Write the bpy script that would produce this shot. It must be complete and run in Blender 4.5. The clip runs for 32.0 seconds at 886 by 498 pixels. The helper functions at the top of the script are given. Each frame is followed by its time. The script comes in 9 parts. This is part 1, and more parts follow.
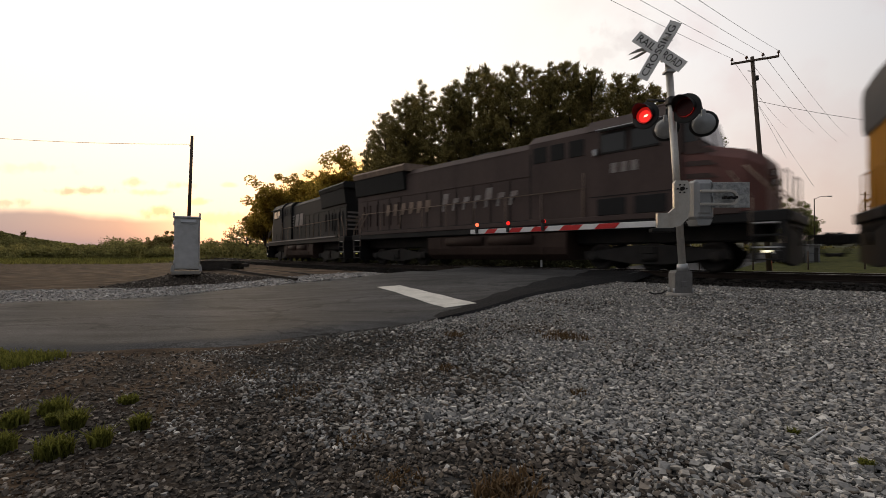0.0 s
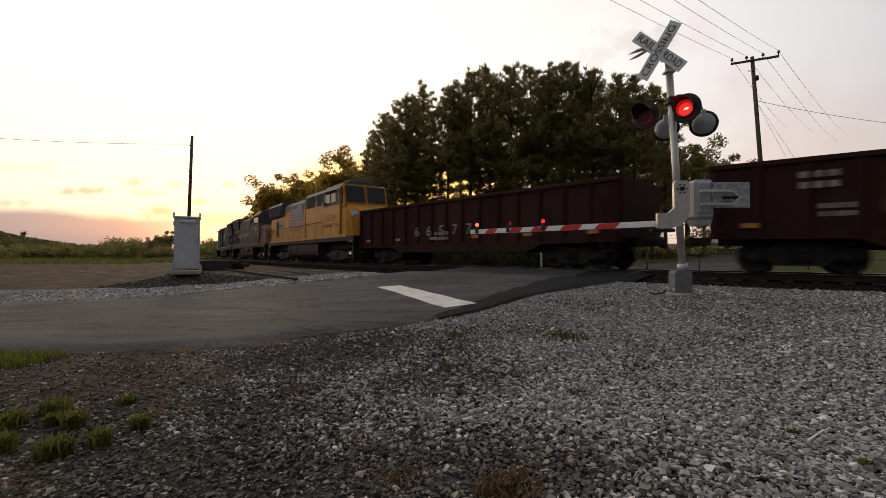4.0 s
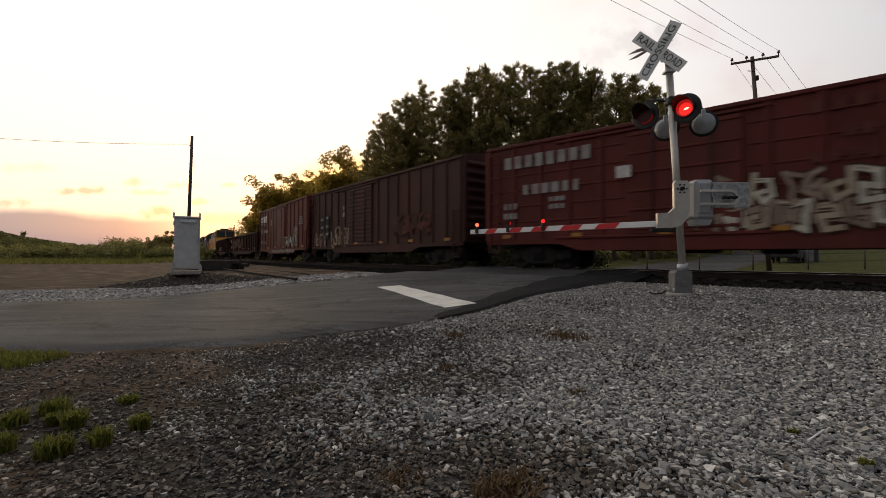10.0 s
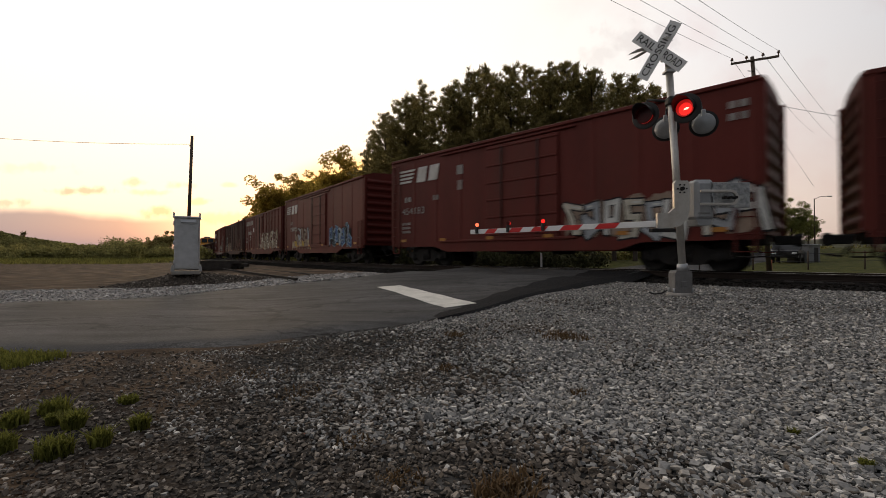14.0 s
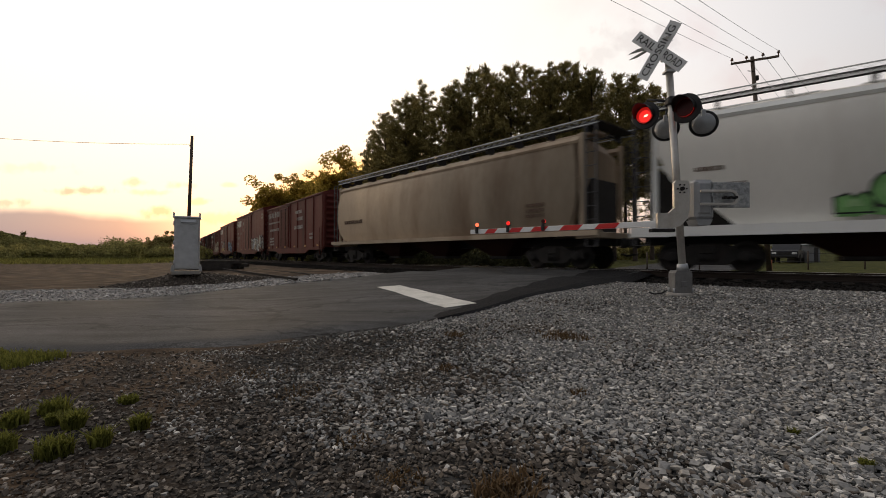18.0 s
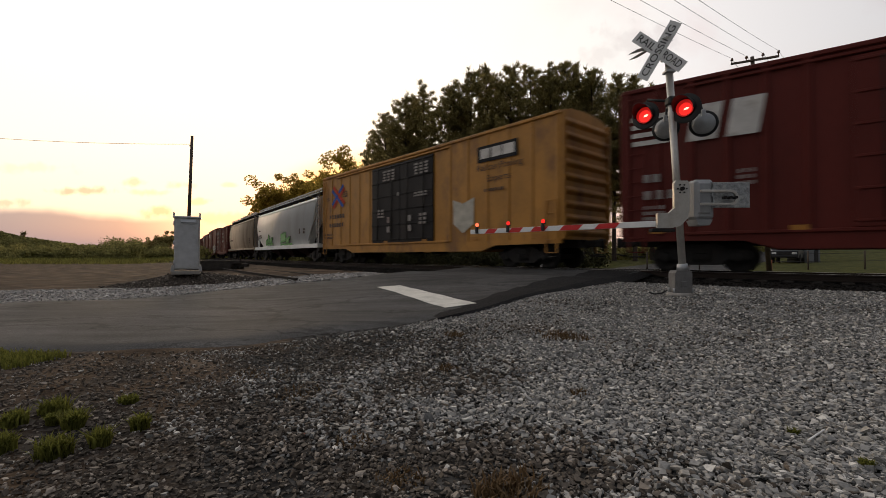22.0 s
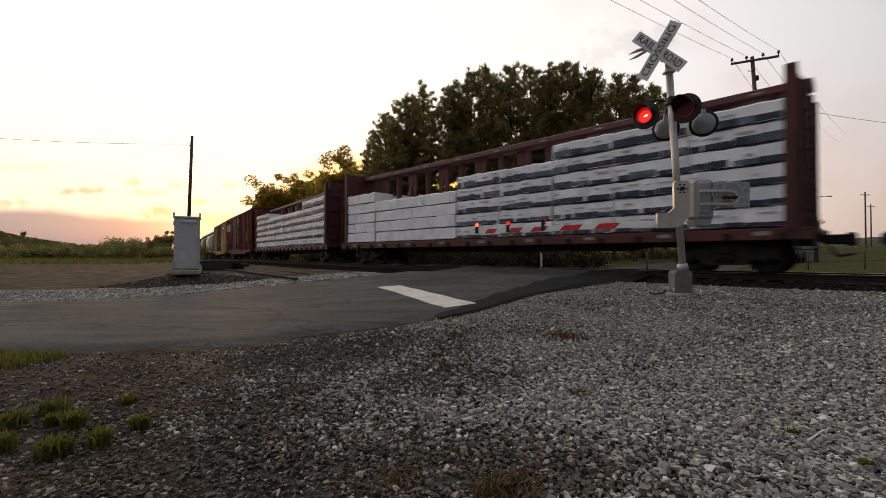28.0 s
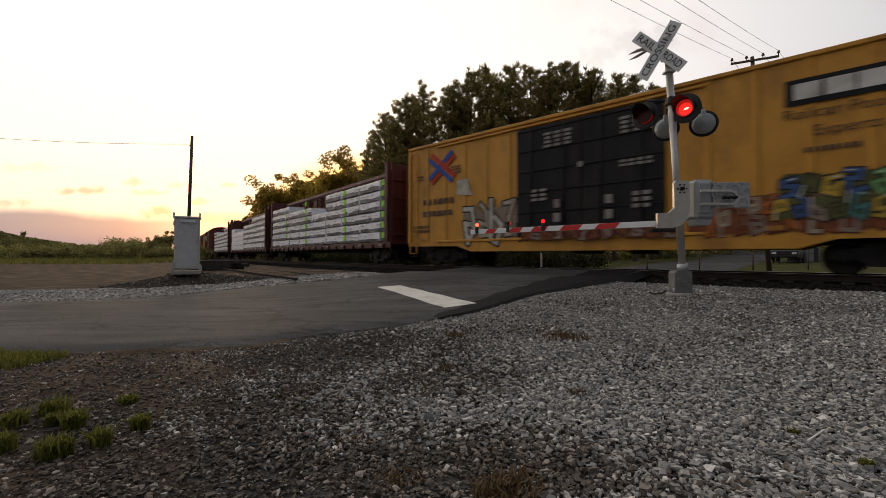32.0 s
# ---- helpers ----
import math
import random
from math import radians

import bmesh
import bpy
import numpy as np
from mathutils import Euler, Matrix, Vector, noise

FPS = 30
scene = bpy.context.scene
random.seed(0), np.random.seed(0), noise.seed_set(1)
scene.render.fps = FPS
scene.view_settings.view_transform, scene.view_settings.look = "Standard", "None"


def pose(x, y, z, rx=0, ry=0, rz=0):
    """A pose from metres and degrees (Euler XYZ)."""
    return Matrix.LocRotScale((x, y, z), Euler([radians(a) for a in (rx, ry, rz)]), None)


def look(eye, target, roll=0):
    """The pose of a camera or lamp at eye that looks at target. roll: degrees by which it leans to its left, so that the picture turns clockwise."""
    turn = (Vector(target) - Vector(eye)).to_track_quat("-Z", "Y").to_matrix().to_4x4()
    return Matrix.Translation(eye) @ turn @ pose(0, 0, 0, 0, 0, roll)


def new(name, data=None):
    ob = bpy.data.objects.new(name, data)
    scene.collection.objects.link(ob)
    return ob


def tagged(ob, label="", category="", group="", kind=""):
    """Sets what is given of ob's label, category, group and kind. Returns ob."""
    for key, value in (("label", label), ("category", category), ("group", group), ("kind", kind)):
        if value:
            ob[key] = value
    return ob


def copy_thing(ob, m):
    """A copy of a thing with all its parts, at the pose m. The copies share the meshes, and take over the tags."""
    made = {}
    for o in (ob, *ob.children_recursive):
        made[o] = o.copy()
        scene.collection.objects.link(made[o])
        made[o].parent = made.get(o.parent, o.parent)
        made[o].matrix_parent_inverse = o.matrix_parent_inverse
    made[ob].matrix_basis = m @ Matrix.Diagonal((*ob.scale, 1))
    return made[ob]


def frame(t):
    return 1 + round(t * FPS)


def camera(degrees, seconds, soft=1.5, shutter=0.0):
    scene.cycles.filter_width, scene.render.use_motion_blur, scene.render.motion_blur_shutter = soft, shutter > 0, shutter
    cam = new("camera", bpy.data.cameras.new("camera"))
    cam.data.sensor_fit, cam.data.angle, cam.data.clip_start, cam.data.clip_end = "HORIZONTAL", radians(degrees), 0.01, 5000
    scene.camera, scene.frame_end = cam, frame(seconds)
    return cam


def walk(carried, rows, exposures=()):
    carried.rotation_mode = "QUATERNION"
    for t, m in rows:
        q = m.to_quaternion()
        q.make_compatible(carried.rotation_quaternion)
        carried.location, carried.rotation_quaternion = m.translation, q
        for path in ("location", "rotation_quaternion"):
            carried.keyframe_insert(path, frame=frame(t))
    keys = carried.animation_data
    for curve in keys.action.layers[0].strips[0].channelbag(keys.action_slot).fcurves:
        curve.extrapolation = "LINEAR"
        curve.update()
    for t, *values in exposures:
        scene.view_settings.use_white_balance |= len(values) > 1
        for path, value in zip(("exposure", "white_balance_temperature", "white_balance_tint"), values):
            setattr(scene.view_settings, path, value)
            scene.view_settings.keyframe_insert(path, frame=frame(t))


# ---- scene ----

# World: metres, z = 0 at the top of the rails, the camera looks along +y.
EYE_Z = 0.457
SECONDS = 32.0
cam = camera(90.3, SECONDS, soft=0.5, shutter=0.5)
HERE = pose(0, 0, EYE_Z, 90.85, 0, 0)
walk(cam, [(0.0, HERE), (SECONDS, HERE)], exposures=[(0.0, 0.0), (SECONDS, 0.0)])

# ---- light: dusk, the sun just under the horizon up the line ----
SUN_AZ = radians(-27)      # seen from the camera, to the left of +y
world = bpy.data.worlds.new("dusk_sky")
scene.world = world
world.use_nodes = True


# small flat clouds over the field: tangents of their bearing and height, half width, half height, strength
CLOUDS = ((-0.806, 0.147, 0.085, 0.011, 0.75), (-0.70, 0.167, 0.03, 0.011, 0.6), (-0.668, 0.143, 0.055, 0.009, 0.5), (-0.645, 0.099, 0.042, 0.016, 0.75), (-0.6, 0.16, 0.032, 0.011, 0.55), (-0.56, 0.121, 0.03, 0.008, 0.6),
          (-0.487, 0.16, 0.025, 0.007, 0.5), (-0.99, 0.12, 0.06, 0.012, 0.5), (-0.95, 0.2, 0.12, 0.014, 0.25), (-0.5, 0.085, 0.09, 0.022, 0.45), (0.45, 0.49, 0.1, 0.05, 0.22), (0.36, 0.46, 0.06, 0.03, 0.18))


def build_sky(nt):
    n, l = nt.nodes, nt.links
    n.clear()
    out = n.new("ShaderNodeOutputWorld")
    bg = n.new("ShaderNodeBackground")
    co = n.new("ShaderNodeTexCoord")
    sky = n.new("ShaderNodeTexSky")
    sky.sky_type = "NISHITA"
    sky.sun_disc = False
    sky.sun_elevation = radians(1.5)
    sky.sun_rotation = SUN_AZ
    sky.air_density, sky.dust_density = 1.0, 3.0
    sep = n.new("ShaderNodeSeparateXYZ")
    l.new(co.outputs["Generated"], sep.inputs[0])
    # nearness to the sun's azimuth, 0 behind to 1 ahead
    dot = n.new("ShaderNodeVectorMath")
    dot.operation = "DOT_PRODUCT"
    dot.inputs[1].default_value = (math.sin(SUN_AZ) * 0.985, math.cos(SUN_AZ) * 0.985, 0.17)
    l.new(co.outputs["Generated"], dot.inputs[0])
    side = n.new("ShaderNodeValToRGB")
    cr = side.color_ramp
    cr.elements[0].position, cr.elements[0].color = 0.0, (0.17, 0.185, 0.215, 1)
    cr.elements[1].position, cr.elements[1].color = 1.0, (1.4, 1.22, 0.98, 1)
    for p, c in ((0.42, (0.27, 0.275, 0.3, 1)), (0.62, (0.60, 0.585, 0.6, 1)), (0.78, (0.9, 0.85, 0.83, 1)), (0.9, (1.12, 1.04, 0.94, 1))):
        e = cr.elements.new(p)
        e.color = c
    half = n.new("ShaderNodeMath")
    half.operation = "MULTIPLY_ADD"
    half.inputs[1].default_value = half.inputs[2].default_value = 0.5
    l.new(dot.outputs["Value"], half.inputs[0])
    l.new(half.outputs[0], side.inputs[0])
    # yellow and rose towards the horizon
    low = n.new("ShaderNodeValToRGB")
    cr = low.color_ramp
    cr.elements[0].position, cr.elements[0].color = 0.0, (0.88, 0.68, 0.6, 1)
    cr.elements[1].position, cr.elements[1].color = 0.36, (1, 1, 1, 1)
    for p, c in ((0.03, (0.92, 0.74, 0.64, 1)), (0.1, (1.0, 0.86, 0.77, 1)), (0.2, (1, 0.945, 0.9, 1))):
        e = cr.elements.new(p)
        e.color = c
    l.new(sep.outputs["Z"], low.inputs[0])
    mul = n.new("ShaderNodeMix")
    mul.data_type, mul.blend_type = "RGBA", "MULTIPLY"
    mul.inputs["Factor"].default_value = 1.0
    l.new(side.outputs[0], mul.inputs["A"])
    l.new(low.outputs[0], mul.inputs["B"])
    # thin flat clouds, mauve on the lit sky
    plane = n.new("ShaderNodeVectorMath")
    plane.operation = "DIVIDE"
    yyy = n.new("ShaderNodeCombineXYZ")
    for k in range(3):
        l.new(sep.outputs["Y"], yyy.inputs[k])
    l.new(co.outputs["Generated"], plane.inputs[0])
    l.new(yyy.outputs[0], plane.inputs[1])
    wob = n.new("ShaderNodeTexNoise")
    wob.inputs["Scale"].default_value, wob.inputs["Detail"].default_value = 26.0, 5.0
    l.new(plane.outputs[0], wob.inputs["Vector"])
    cf = None
    for u, v, ru, rv, amt in CLOUDS:
        off = n.new("ShaderNodeVectorMath")
        off.operation = "SUBTRACT"
        off.inputs[1].default_value = (u, 1.0, v)
        l.new(plane.outputs[0], off.inputs[0])
        sq = n.new("ShaderNodeVectorMath")
        sq.operation = "DIVIDE"
        sq.inputs[1].default_value = (ru, 1.0, rv)
        l.new(off.outputs[0], sq.inputs[0])
        far = n.new("ShaderNodeVectorMath")
        far.operation = "LENGTH"
        l.new(sq.outputs[0], far.inputs[0])
        sub = n.new("ShaderNodeMath")
        sub.operation = "MULTIPLY_ADD"
        sub.inputs[1].default_value = 3.2
        l.new(wob.outputs[0], sub.inputs[0])
        l.new(far.outputs["Value"], sub.inputs[2])
        mr = n.new("ShaderNodeMapRange")
        mr.interpolation_type = "SMOOTHSTEP"
        mr.inputs["From Min"].default_value, mr.inputs["From Max"].default_value = 2.75, 1.75
        mr.inputs["To Max"].default_value = amt
        l.new(sub.outputs[0], mr.inputs[0])
        if cf is None:
            cf = mr
        else:
            top = n.new("ShaderNodeMath")
            top.operation = "MAXIMUM"
            l.new(cf.outputs[0], top.inputs[0])
            l.new(mr.outputs[0], top.inputs[1])
            cf = top
    cm = n.new("ShaderNodeMix")
    cm.data_type, cm.blend_type = "RGBA", "MULTIPLY"
    cm.inputs["B"].default_value = (0.45, 0.36, 0.37, 1)
    l.new(cf.outputs[0], cm.inputs["Factor"])
    l.new(mul.outputs["Result"], cm.inputs["A"])
    # a flat mauve bank of cloud low over the field, with a ragged upper edge
    rag = n.new("ShaderNodeTexNoise")
    rag.inputs["Scale"].default_value, rag.inputs["Detail"].default_value = 5.0, 4.0
    l.new(co.outputs["Generated"], rag.inputs["Vector"])
    edge = n.new("ShaderNodeMath")
    edge.operation = "MULTIPLY_ADD"
    edge.inputs[1].default_value = 0.07
    l.new(rag.outputs[0], edge.inputs[0])
    l.new(sep.outputs["Z"], edge.inputs[2])
    bank = n.new("ShaderNodeMapRange")
    bank.interpolation_type = "SMOOTHSTEP"
    bank.inputs["From Min"].default_value, bank.inputs["From Max"].default_value = 0.121, 0.1
    l.new(edge.outputs[0], bank.inputs[0])
    west = n.new("ShaderNodeMapRange")
    west.interpolation_type = "SMOOTHSTEP"
    west.inputs["From Min"].default_value, west.inputs["From Max"].default_value = -0.4, -0.6
    west.inputs["To Max"].default_value = 0.92
    l.new(sep.outputs["X"], west.inputs[0])
    bf = n.new("ShaderNodeMath")
    bf.operation = "MULTIPLY"
    l.new(bank.outputs[0], bf.inputs[0])
    l.new(west.outputs[0], bf.inputs[1])
    bm = n.new("ShaderNodeMix")
    bm.data_type = "RGBA"
    bm.inputs["B"].default_value = (0.2, 0.235, 0.31, 1)
    l.new(bf.outputs[0], bm.inputs["Factor"])
    l.new(cm.outputs["Result"], bm.inputs["A"])
    # faint rose puffs higher up, away from the sun
    pf = n.new("ShaderNodeTexNoise")
    pf.inputs["Scale"].default_value, pf.inputs["Detail"].default_value = 4.5, 6.0
    l.new(co.outputs["Generated"], pf.inputs["Vector"])
    pr = n.new("ShaderNodeMapRange")
    pr.inputs["From Min"].default_value, pr.inputs["From Max"].default_value = 0.48, 0.66
    l.new(pf.outputs[0], pr.inputs[0])
    east = n.new("ShaderNodeMapRange")
    east.inputs["From Min"].default_value, east.inputs["From Max"].default_value = 0.1, 0.4
    east.inputs["To Max"].default_value = 0.8
    l.new(sep.outputs["X"], east.inputs[0])
    pm = n.new("ShaderNodeMath")
    pm.operation = "MULTIPLY"
    l.new(pr.outputs[0], pm.inputs[0])
    l.new(east.outputs[0], pm.inputs[1])
    puff = n.new("ShaderNodeMix")
    puff.data_type, puff.blend_type = "RGBA", "MULTIPLY"
    puff.inputs["B"].default_value = (0.92, 0.8, 0.8, 1)
    l.new(pm.outputs[0], puff.inputs["Factor"])
    l.new(bm.outputs["Result"], puff.inputs["A"])
    # gold round the low sun behind the trees
    off = n.new("ShaderNodeVectorMath")
    off.operation = "SUBTRACT"
    off.inputs[1].default_value = (-0.1, 1.0, 0.1)
    l.new(plane.outputs[0], off.inputs[0])
    core = n.new("ShaderNodeVectorMath")
    core.operation = "DIVIDE"
    core.inputs[1].default_value = (0.34, 1.0, 0.15)
    l.new(off.outputs[0], core.inputs[0])
    far = n.new("ShaderNodeVectorMath")
    far.operation = "LENGTH"
    l.new(core.outputs[0], far.inputs[0])
    cg = n.new("ShaderNodeMapRange")
    cg.interpolation_type = "SMOOTHSTEP"
    cg.inputs["From Min"].default_value, cg.inputs["From Max"].default_value = 1.05, 0.6
    l.new(far.outputs["Value"], cg.inputs[0])
    ahead = n.new("ShaderNodeMath")
    ahead.operation = "GREATER_THAN"
    ahead.inputs[1].default_value = 0.0
    l.new(sep.outputs["Y"], ahead.inputs[0])
    only = n.new("ShaderNodeMath")
    only.operation = "MULTIPLY"
    l.new(cg.outputs[0], only.inputs[0])
    l.new(ahead.outputs[0], only.inputs[1])
    gold = n.new("ShaderNodeMix")
    gold.data_type, gold.blend_type = "RGBA", "MULTIPLY"
    gold.inputs["B"].default_value = (1.3, 0.86, 0.24, 1)
    l.new(only.outputs[0], gold.inputs["Factor"])
    l.new(puff.outputs["Result"], gold.inputs["A"])
    # the clear sky behind the thin cloud
    mixs = n.new("ShaderNodeMix")
    mixs.data_type, mixs.blend_type = "RGBA", "ADD"
    mixs.inputs["Factor"].default_value = 0.05
    l.new(gold.outputs["Result"], mixs.inputs["A"])
    l.new(sky.outputs[0], mixs.inputs["B"])
    l.new(mixs.outputs["Result"], bg.inputs["Color"])
    bg.inputs["Strength"].default_value = 1.0
    l.new(bg.outputs[0], out.inputs["Surface"])


build_sky(world.node_tree)
sun = new("sun", bpy.data.lights.new("sun", "SUN"))
sun.data.energy, sun.data.angle, sun.data.color = 0.8, radians(12), (1.0, 0.72, 0.45)
sun.matrix_world = look((-45, 88, 9), (0, 0, 0))


# ---- materials ----
def mat(name, col, rough=0.7, metal=0.0, var=0.25, scale=2.0, fine=30.0, bump=0.15, tint=None, tint_amt=0.0, streak=0.0, emit=None, emit_s=0.0, spec=0.4, hue=0.0, own=False):
    """A surface of one base colour with a coarse and a fine variation, stains of a second colour and a fine relief."""
    m = bpy.data.materials.new(name)
    m.use_nodes = True
    n, l = m.node_tree.nodes, m.node_tree.links
    b = n["Principled BSDF"]
    b.inputs["Roughness"].default_value, b.inputs["Metallic"].default_value = rough, metal
    b.inputs["Specular IOR Level"].default_value = spec
    co = n.new("ShaderNodeTexCoord")
    src = co.outputs["Object"]
    if own:
        # each object has its own piece of the pattern
        ob_ = n.new("ShaderNodeObjectInfo")
        sh = n.new("ShaderNodeVectorMath")
        sh.operation = "MULTIPLY_ADD"
        sh.inputs[1].default_value = (37.0, 53.0, 71.0)
        l.new(ob_.outputs["Random"], sh.inputs[0])
        l.new(src, sh.inputs[2])
        src = sh.outputs[0]
    if streak:
        mp = n.new("ShaderNodeMapping")
        mp.inputs["Scale"].default_value = (1, 1, 1 - streak)
        l.new(src, mp.inputs[0])
        src = mp.outputs[0]
    big, small = n.new("ShaderNodeTexNoise"), n.new("ShaderNodeTexNoise")
    for t, s in ((big, scale), (small, fine)):
        t.inputs["Scale"].default_value = s
        t.inputs["Detail"].default_value = 4.0
        l.new(src, t.inputs["Vector"])
    add = n.new("ShaderNodeMath")
    add.operation = "MULTIPLY_ADD"
    add.inputs[1].default_value = 0.45
    l.new(small.outputs[0], add.inputs[0])
    l.new(big.outputs[0], add.inputs[2])
    ramp = n.new("ShaderNodeMapRange")
    ramp.inputs["From Min"].default_value, ramp.inputs["From Max"].default_value = 0.45, 1.0
    ramp.inputs["To Min"].default_value, ramp.inputs["To Max"].default_value = 1 - var, 1 + var
    l.new(add.outputs[0], ramp.inputs[0])
    sc = n.new("ShaderNodeVectorMath")
    sc.operation = "SCALE"
    sc.inputs[0].default_value = col
    l.new(ramp.outputs[0], sc.inputs["Scale"])
    res = sc.outputs[0]
    if tint:
        st = n.new("ShaderNodeTexNoise")
        st.inputs["Scale"].default_value = scale * 0.6
        st.inputs["Detail"].default_value = 6.0
        st.inputs["Roughness"].default_value = 0.65
        l.new(src, st.inputs["Vector"])
        mr = n.new("ShaderNodeMapRange")
        mr.inputs["From Min"].default_value, mr.inputs["From Max"].default_value = 0.5, 0.68
        mr.inputs["To Max"].default_value = tint_amt
        l.new(st.outputs[0], mr.inputs[0])
        mx = n.new("ShaderNodeMix")
        mx.data_type = "RGBA"
        mx.inputs["B"].default_value = (*tint, 1)
        l.new(mr.outputs[0], mx.inputs["Factor"])
        l.new(res, mx.inputs["A"])
        res = mx.outputs["Result"]
    if hue:
        oi = n.new("ShaderNodeObjectInfo")
        rr = n.new("ShaderNodeMapRange")
        rr.inputs["To Min"].default_value, rr.inputs["To Max"].default_value = 1 - hue, 1 + hue
        l.new(oi.outputs["Random"], rr.inputs[0])
        s2 = n.new("ShaderNodeVectorMath")
        s2.operation = "SCALE"
        l.new(res, s2.inputs[0])
        l.new(rr.outputs[0], s2.inputs["Scale"])
        res = s2.outputs[0]
    l.new(res, b.inputs["Base Color"])
    if bump:
        bp = n.new("ShaderNodeBump")
        bp.inputs["Strength"].default_value = bump
        bp.inputs["Distance"].default_value = 0.02
        l.new(add.outputs[0], bp.inputs["Height"])
        l.new(bp.outputs[0], b.inputs["Normal"])
    if emit:
        b.inputs["Emission Color"].default_value = (*emit, 1)
        b.inputs["Emission Strength"].default_value = emit_s
    return m


def asphalt_material():
    """Grey asphalt: speckled stone, worn streaks along the road, tar-dark blotches and thin cracks."""
    m = mat("worn_asphalt", (0.05, 0.05, 0.0515), 0.85, 0, 0.45, 0.45, 3.5, 0.3, (0.075, 0.075, 0.076), 0.5, spec=0.2)
    n, l = m.node_tree.nodes, m.node_tree.links
    b = n["Principled BSDF"]
    base = b.inputs["Base Color"].links[0].from_socket
    co = n.new("ShaderNodeTexCoord")
    mp = n.new("ShaderNodeMapping")
    mp.inputs["Scale"].default_value = (0.35, 4.5, 1.0)
    mp.inputs["Rotation"].default_value = (0, 0, radians(-8))
    l.new(co.outputs["Object"], mp.inputs[0])
    speck, worn, wob = (n.new("ShaderNodeTexNoise") for _ in range(3))
    for t, sc, de in ((speck, 70.0, 3.0), (worn, 1.0, 5.0), (wob, 2.0, 4.0)):
        t.inputs["Scale"].default_value, t.inputs["Detail"].default_value = sc, de
    l.new(co.outputs["Object"], speck.inputs["Vector"])
    l.new(mp.outputs[0], worn.inputs["Vector"])
    l.new(co.outputs["Object"], wob.inputs["Vector"])
    sh = n.new("ShaderNodeVectorMath")
    sh.operation = "MULTIPLY_ADD"
    sh.inputs[1].default_value = (1.2, 1.2, 0)
    l.new(wob.outputs["Color"], sh.inputs[0])
    l.new(co.outputs["Object"], sh.inputs[2])
    st = n.new("ShaderNodeMapping")
    st.inputs["Scale"].default_value = (0.14, 0.5, 0.0)
    l.new(sh.outputs[0], st.inputs[0])
    vor = n.new("ShaderNodeTexVoronoi")
    vor.feature = "DISTANCE_TO_EDGE"
    vor.inputs["Scale"].default_value = 1.0
    l.new(st.outputs[0], vor.inputs["Vector"])
    fac = None
    for src, lo, hi, a, z in ((speck.outputs[0], 0.3, 0.7, 0.45, 1.7), (worn.outputs[0], 0.32, 0.64, 0.62, 1.22), (vor.outputs["Distance"], 0.004, 0.012, 0.5, 1.0)):
        r = n.new("ShaderNodeMapRange")
        r.inputs["From Min"].default_value, r.inputs["From Max"].default_value = lo, hi
        r.inputs["To Min"].default_value, r.inputs["To Max"].default_value = a, z
        l.new(src, r.inputs[0])
        if fac is None:
            fac = r.outputs[0]
        else:
            k = n.new("ShaderNodeMath")
            k.operation = "MULTIPLY"
            l.new(fac, k.inputs[0])
            l.new(r.outputs[0], k.inputs[1])
            fac = k.outputs[0]
    sc = n.new("ShaderNodeVectorMath")
    sc.operation = "SCALE"
    l.new(base, sc.inputs[0])
    l.new(fac, sc.inputs["Scale"])
    l.new(sc.outputs[0], b.inputs["Base Color"])
    bp = n.new("ShaderNodeBump")
    bp.inputs["Strength"].default_value, bp.inputs["Distance"].default_value = 0.8, 0.006
    l.new(speck.outputs[0], bp.inputs["Height"])
    l.new(bp.outputs[0], b.inputs["Normal"])
    return m


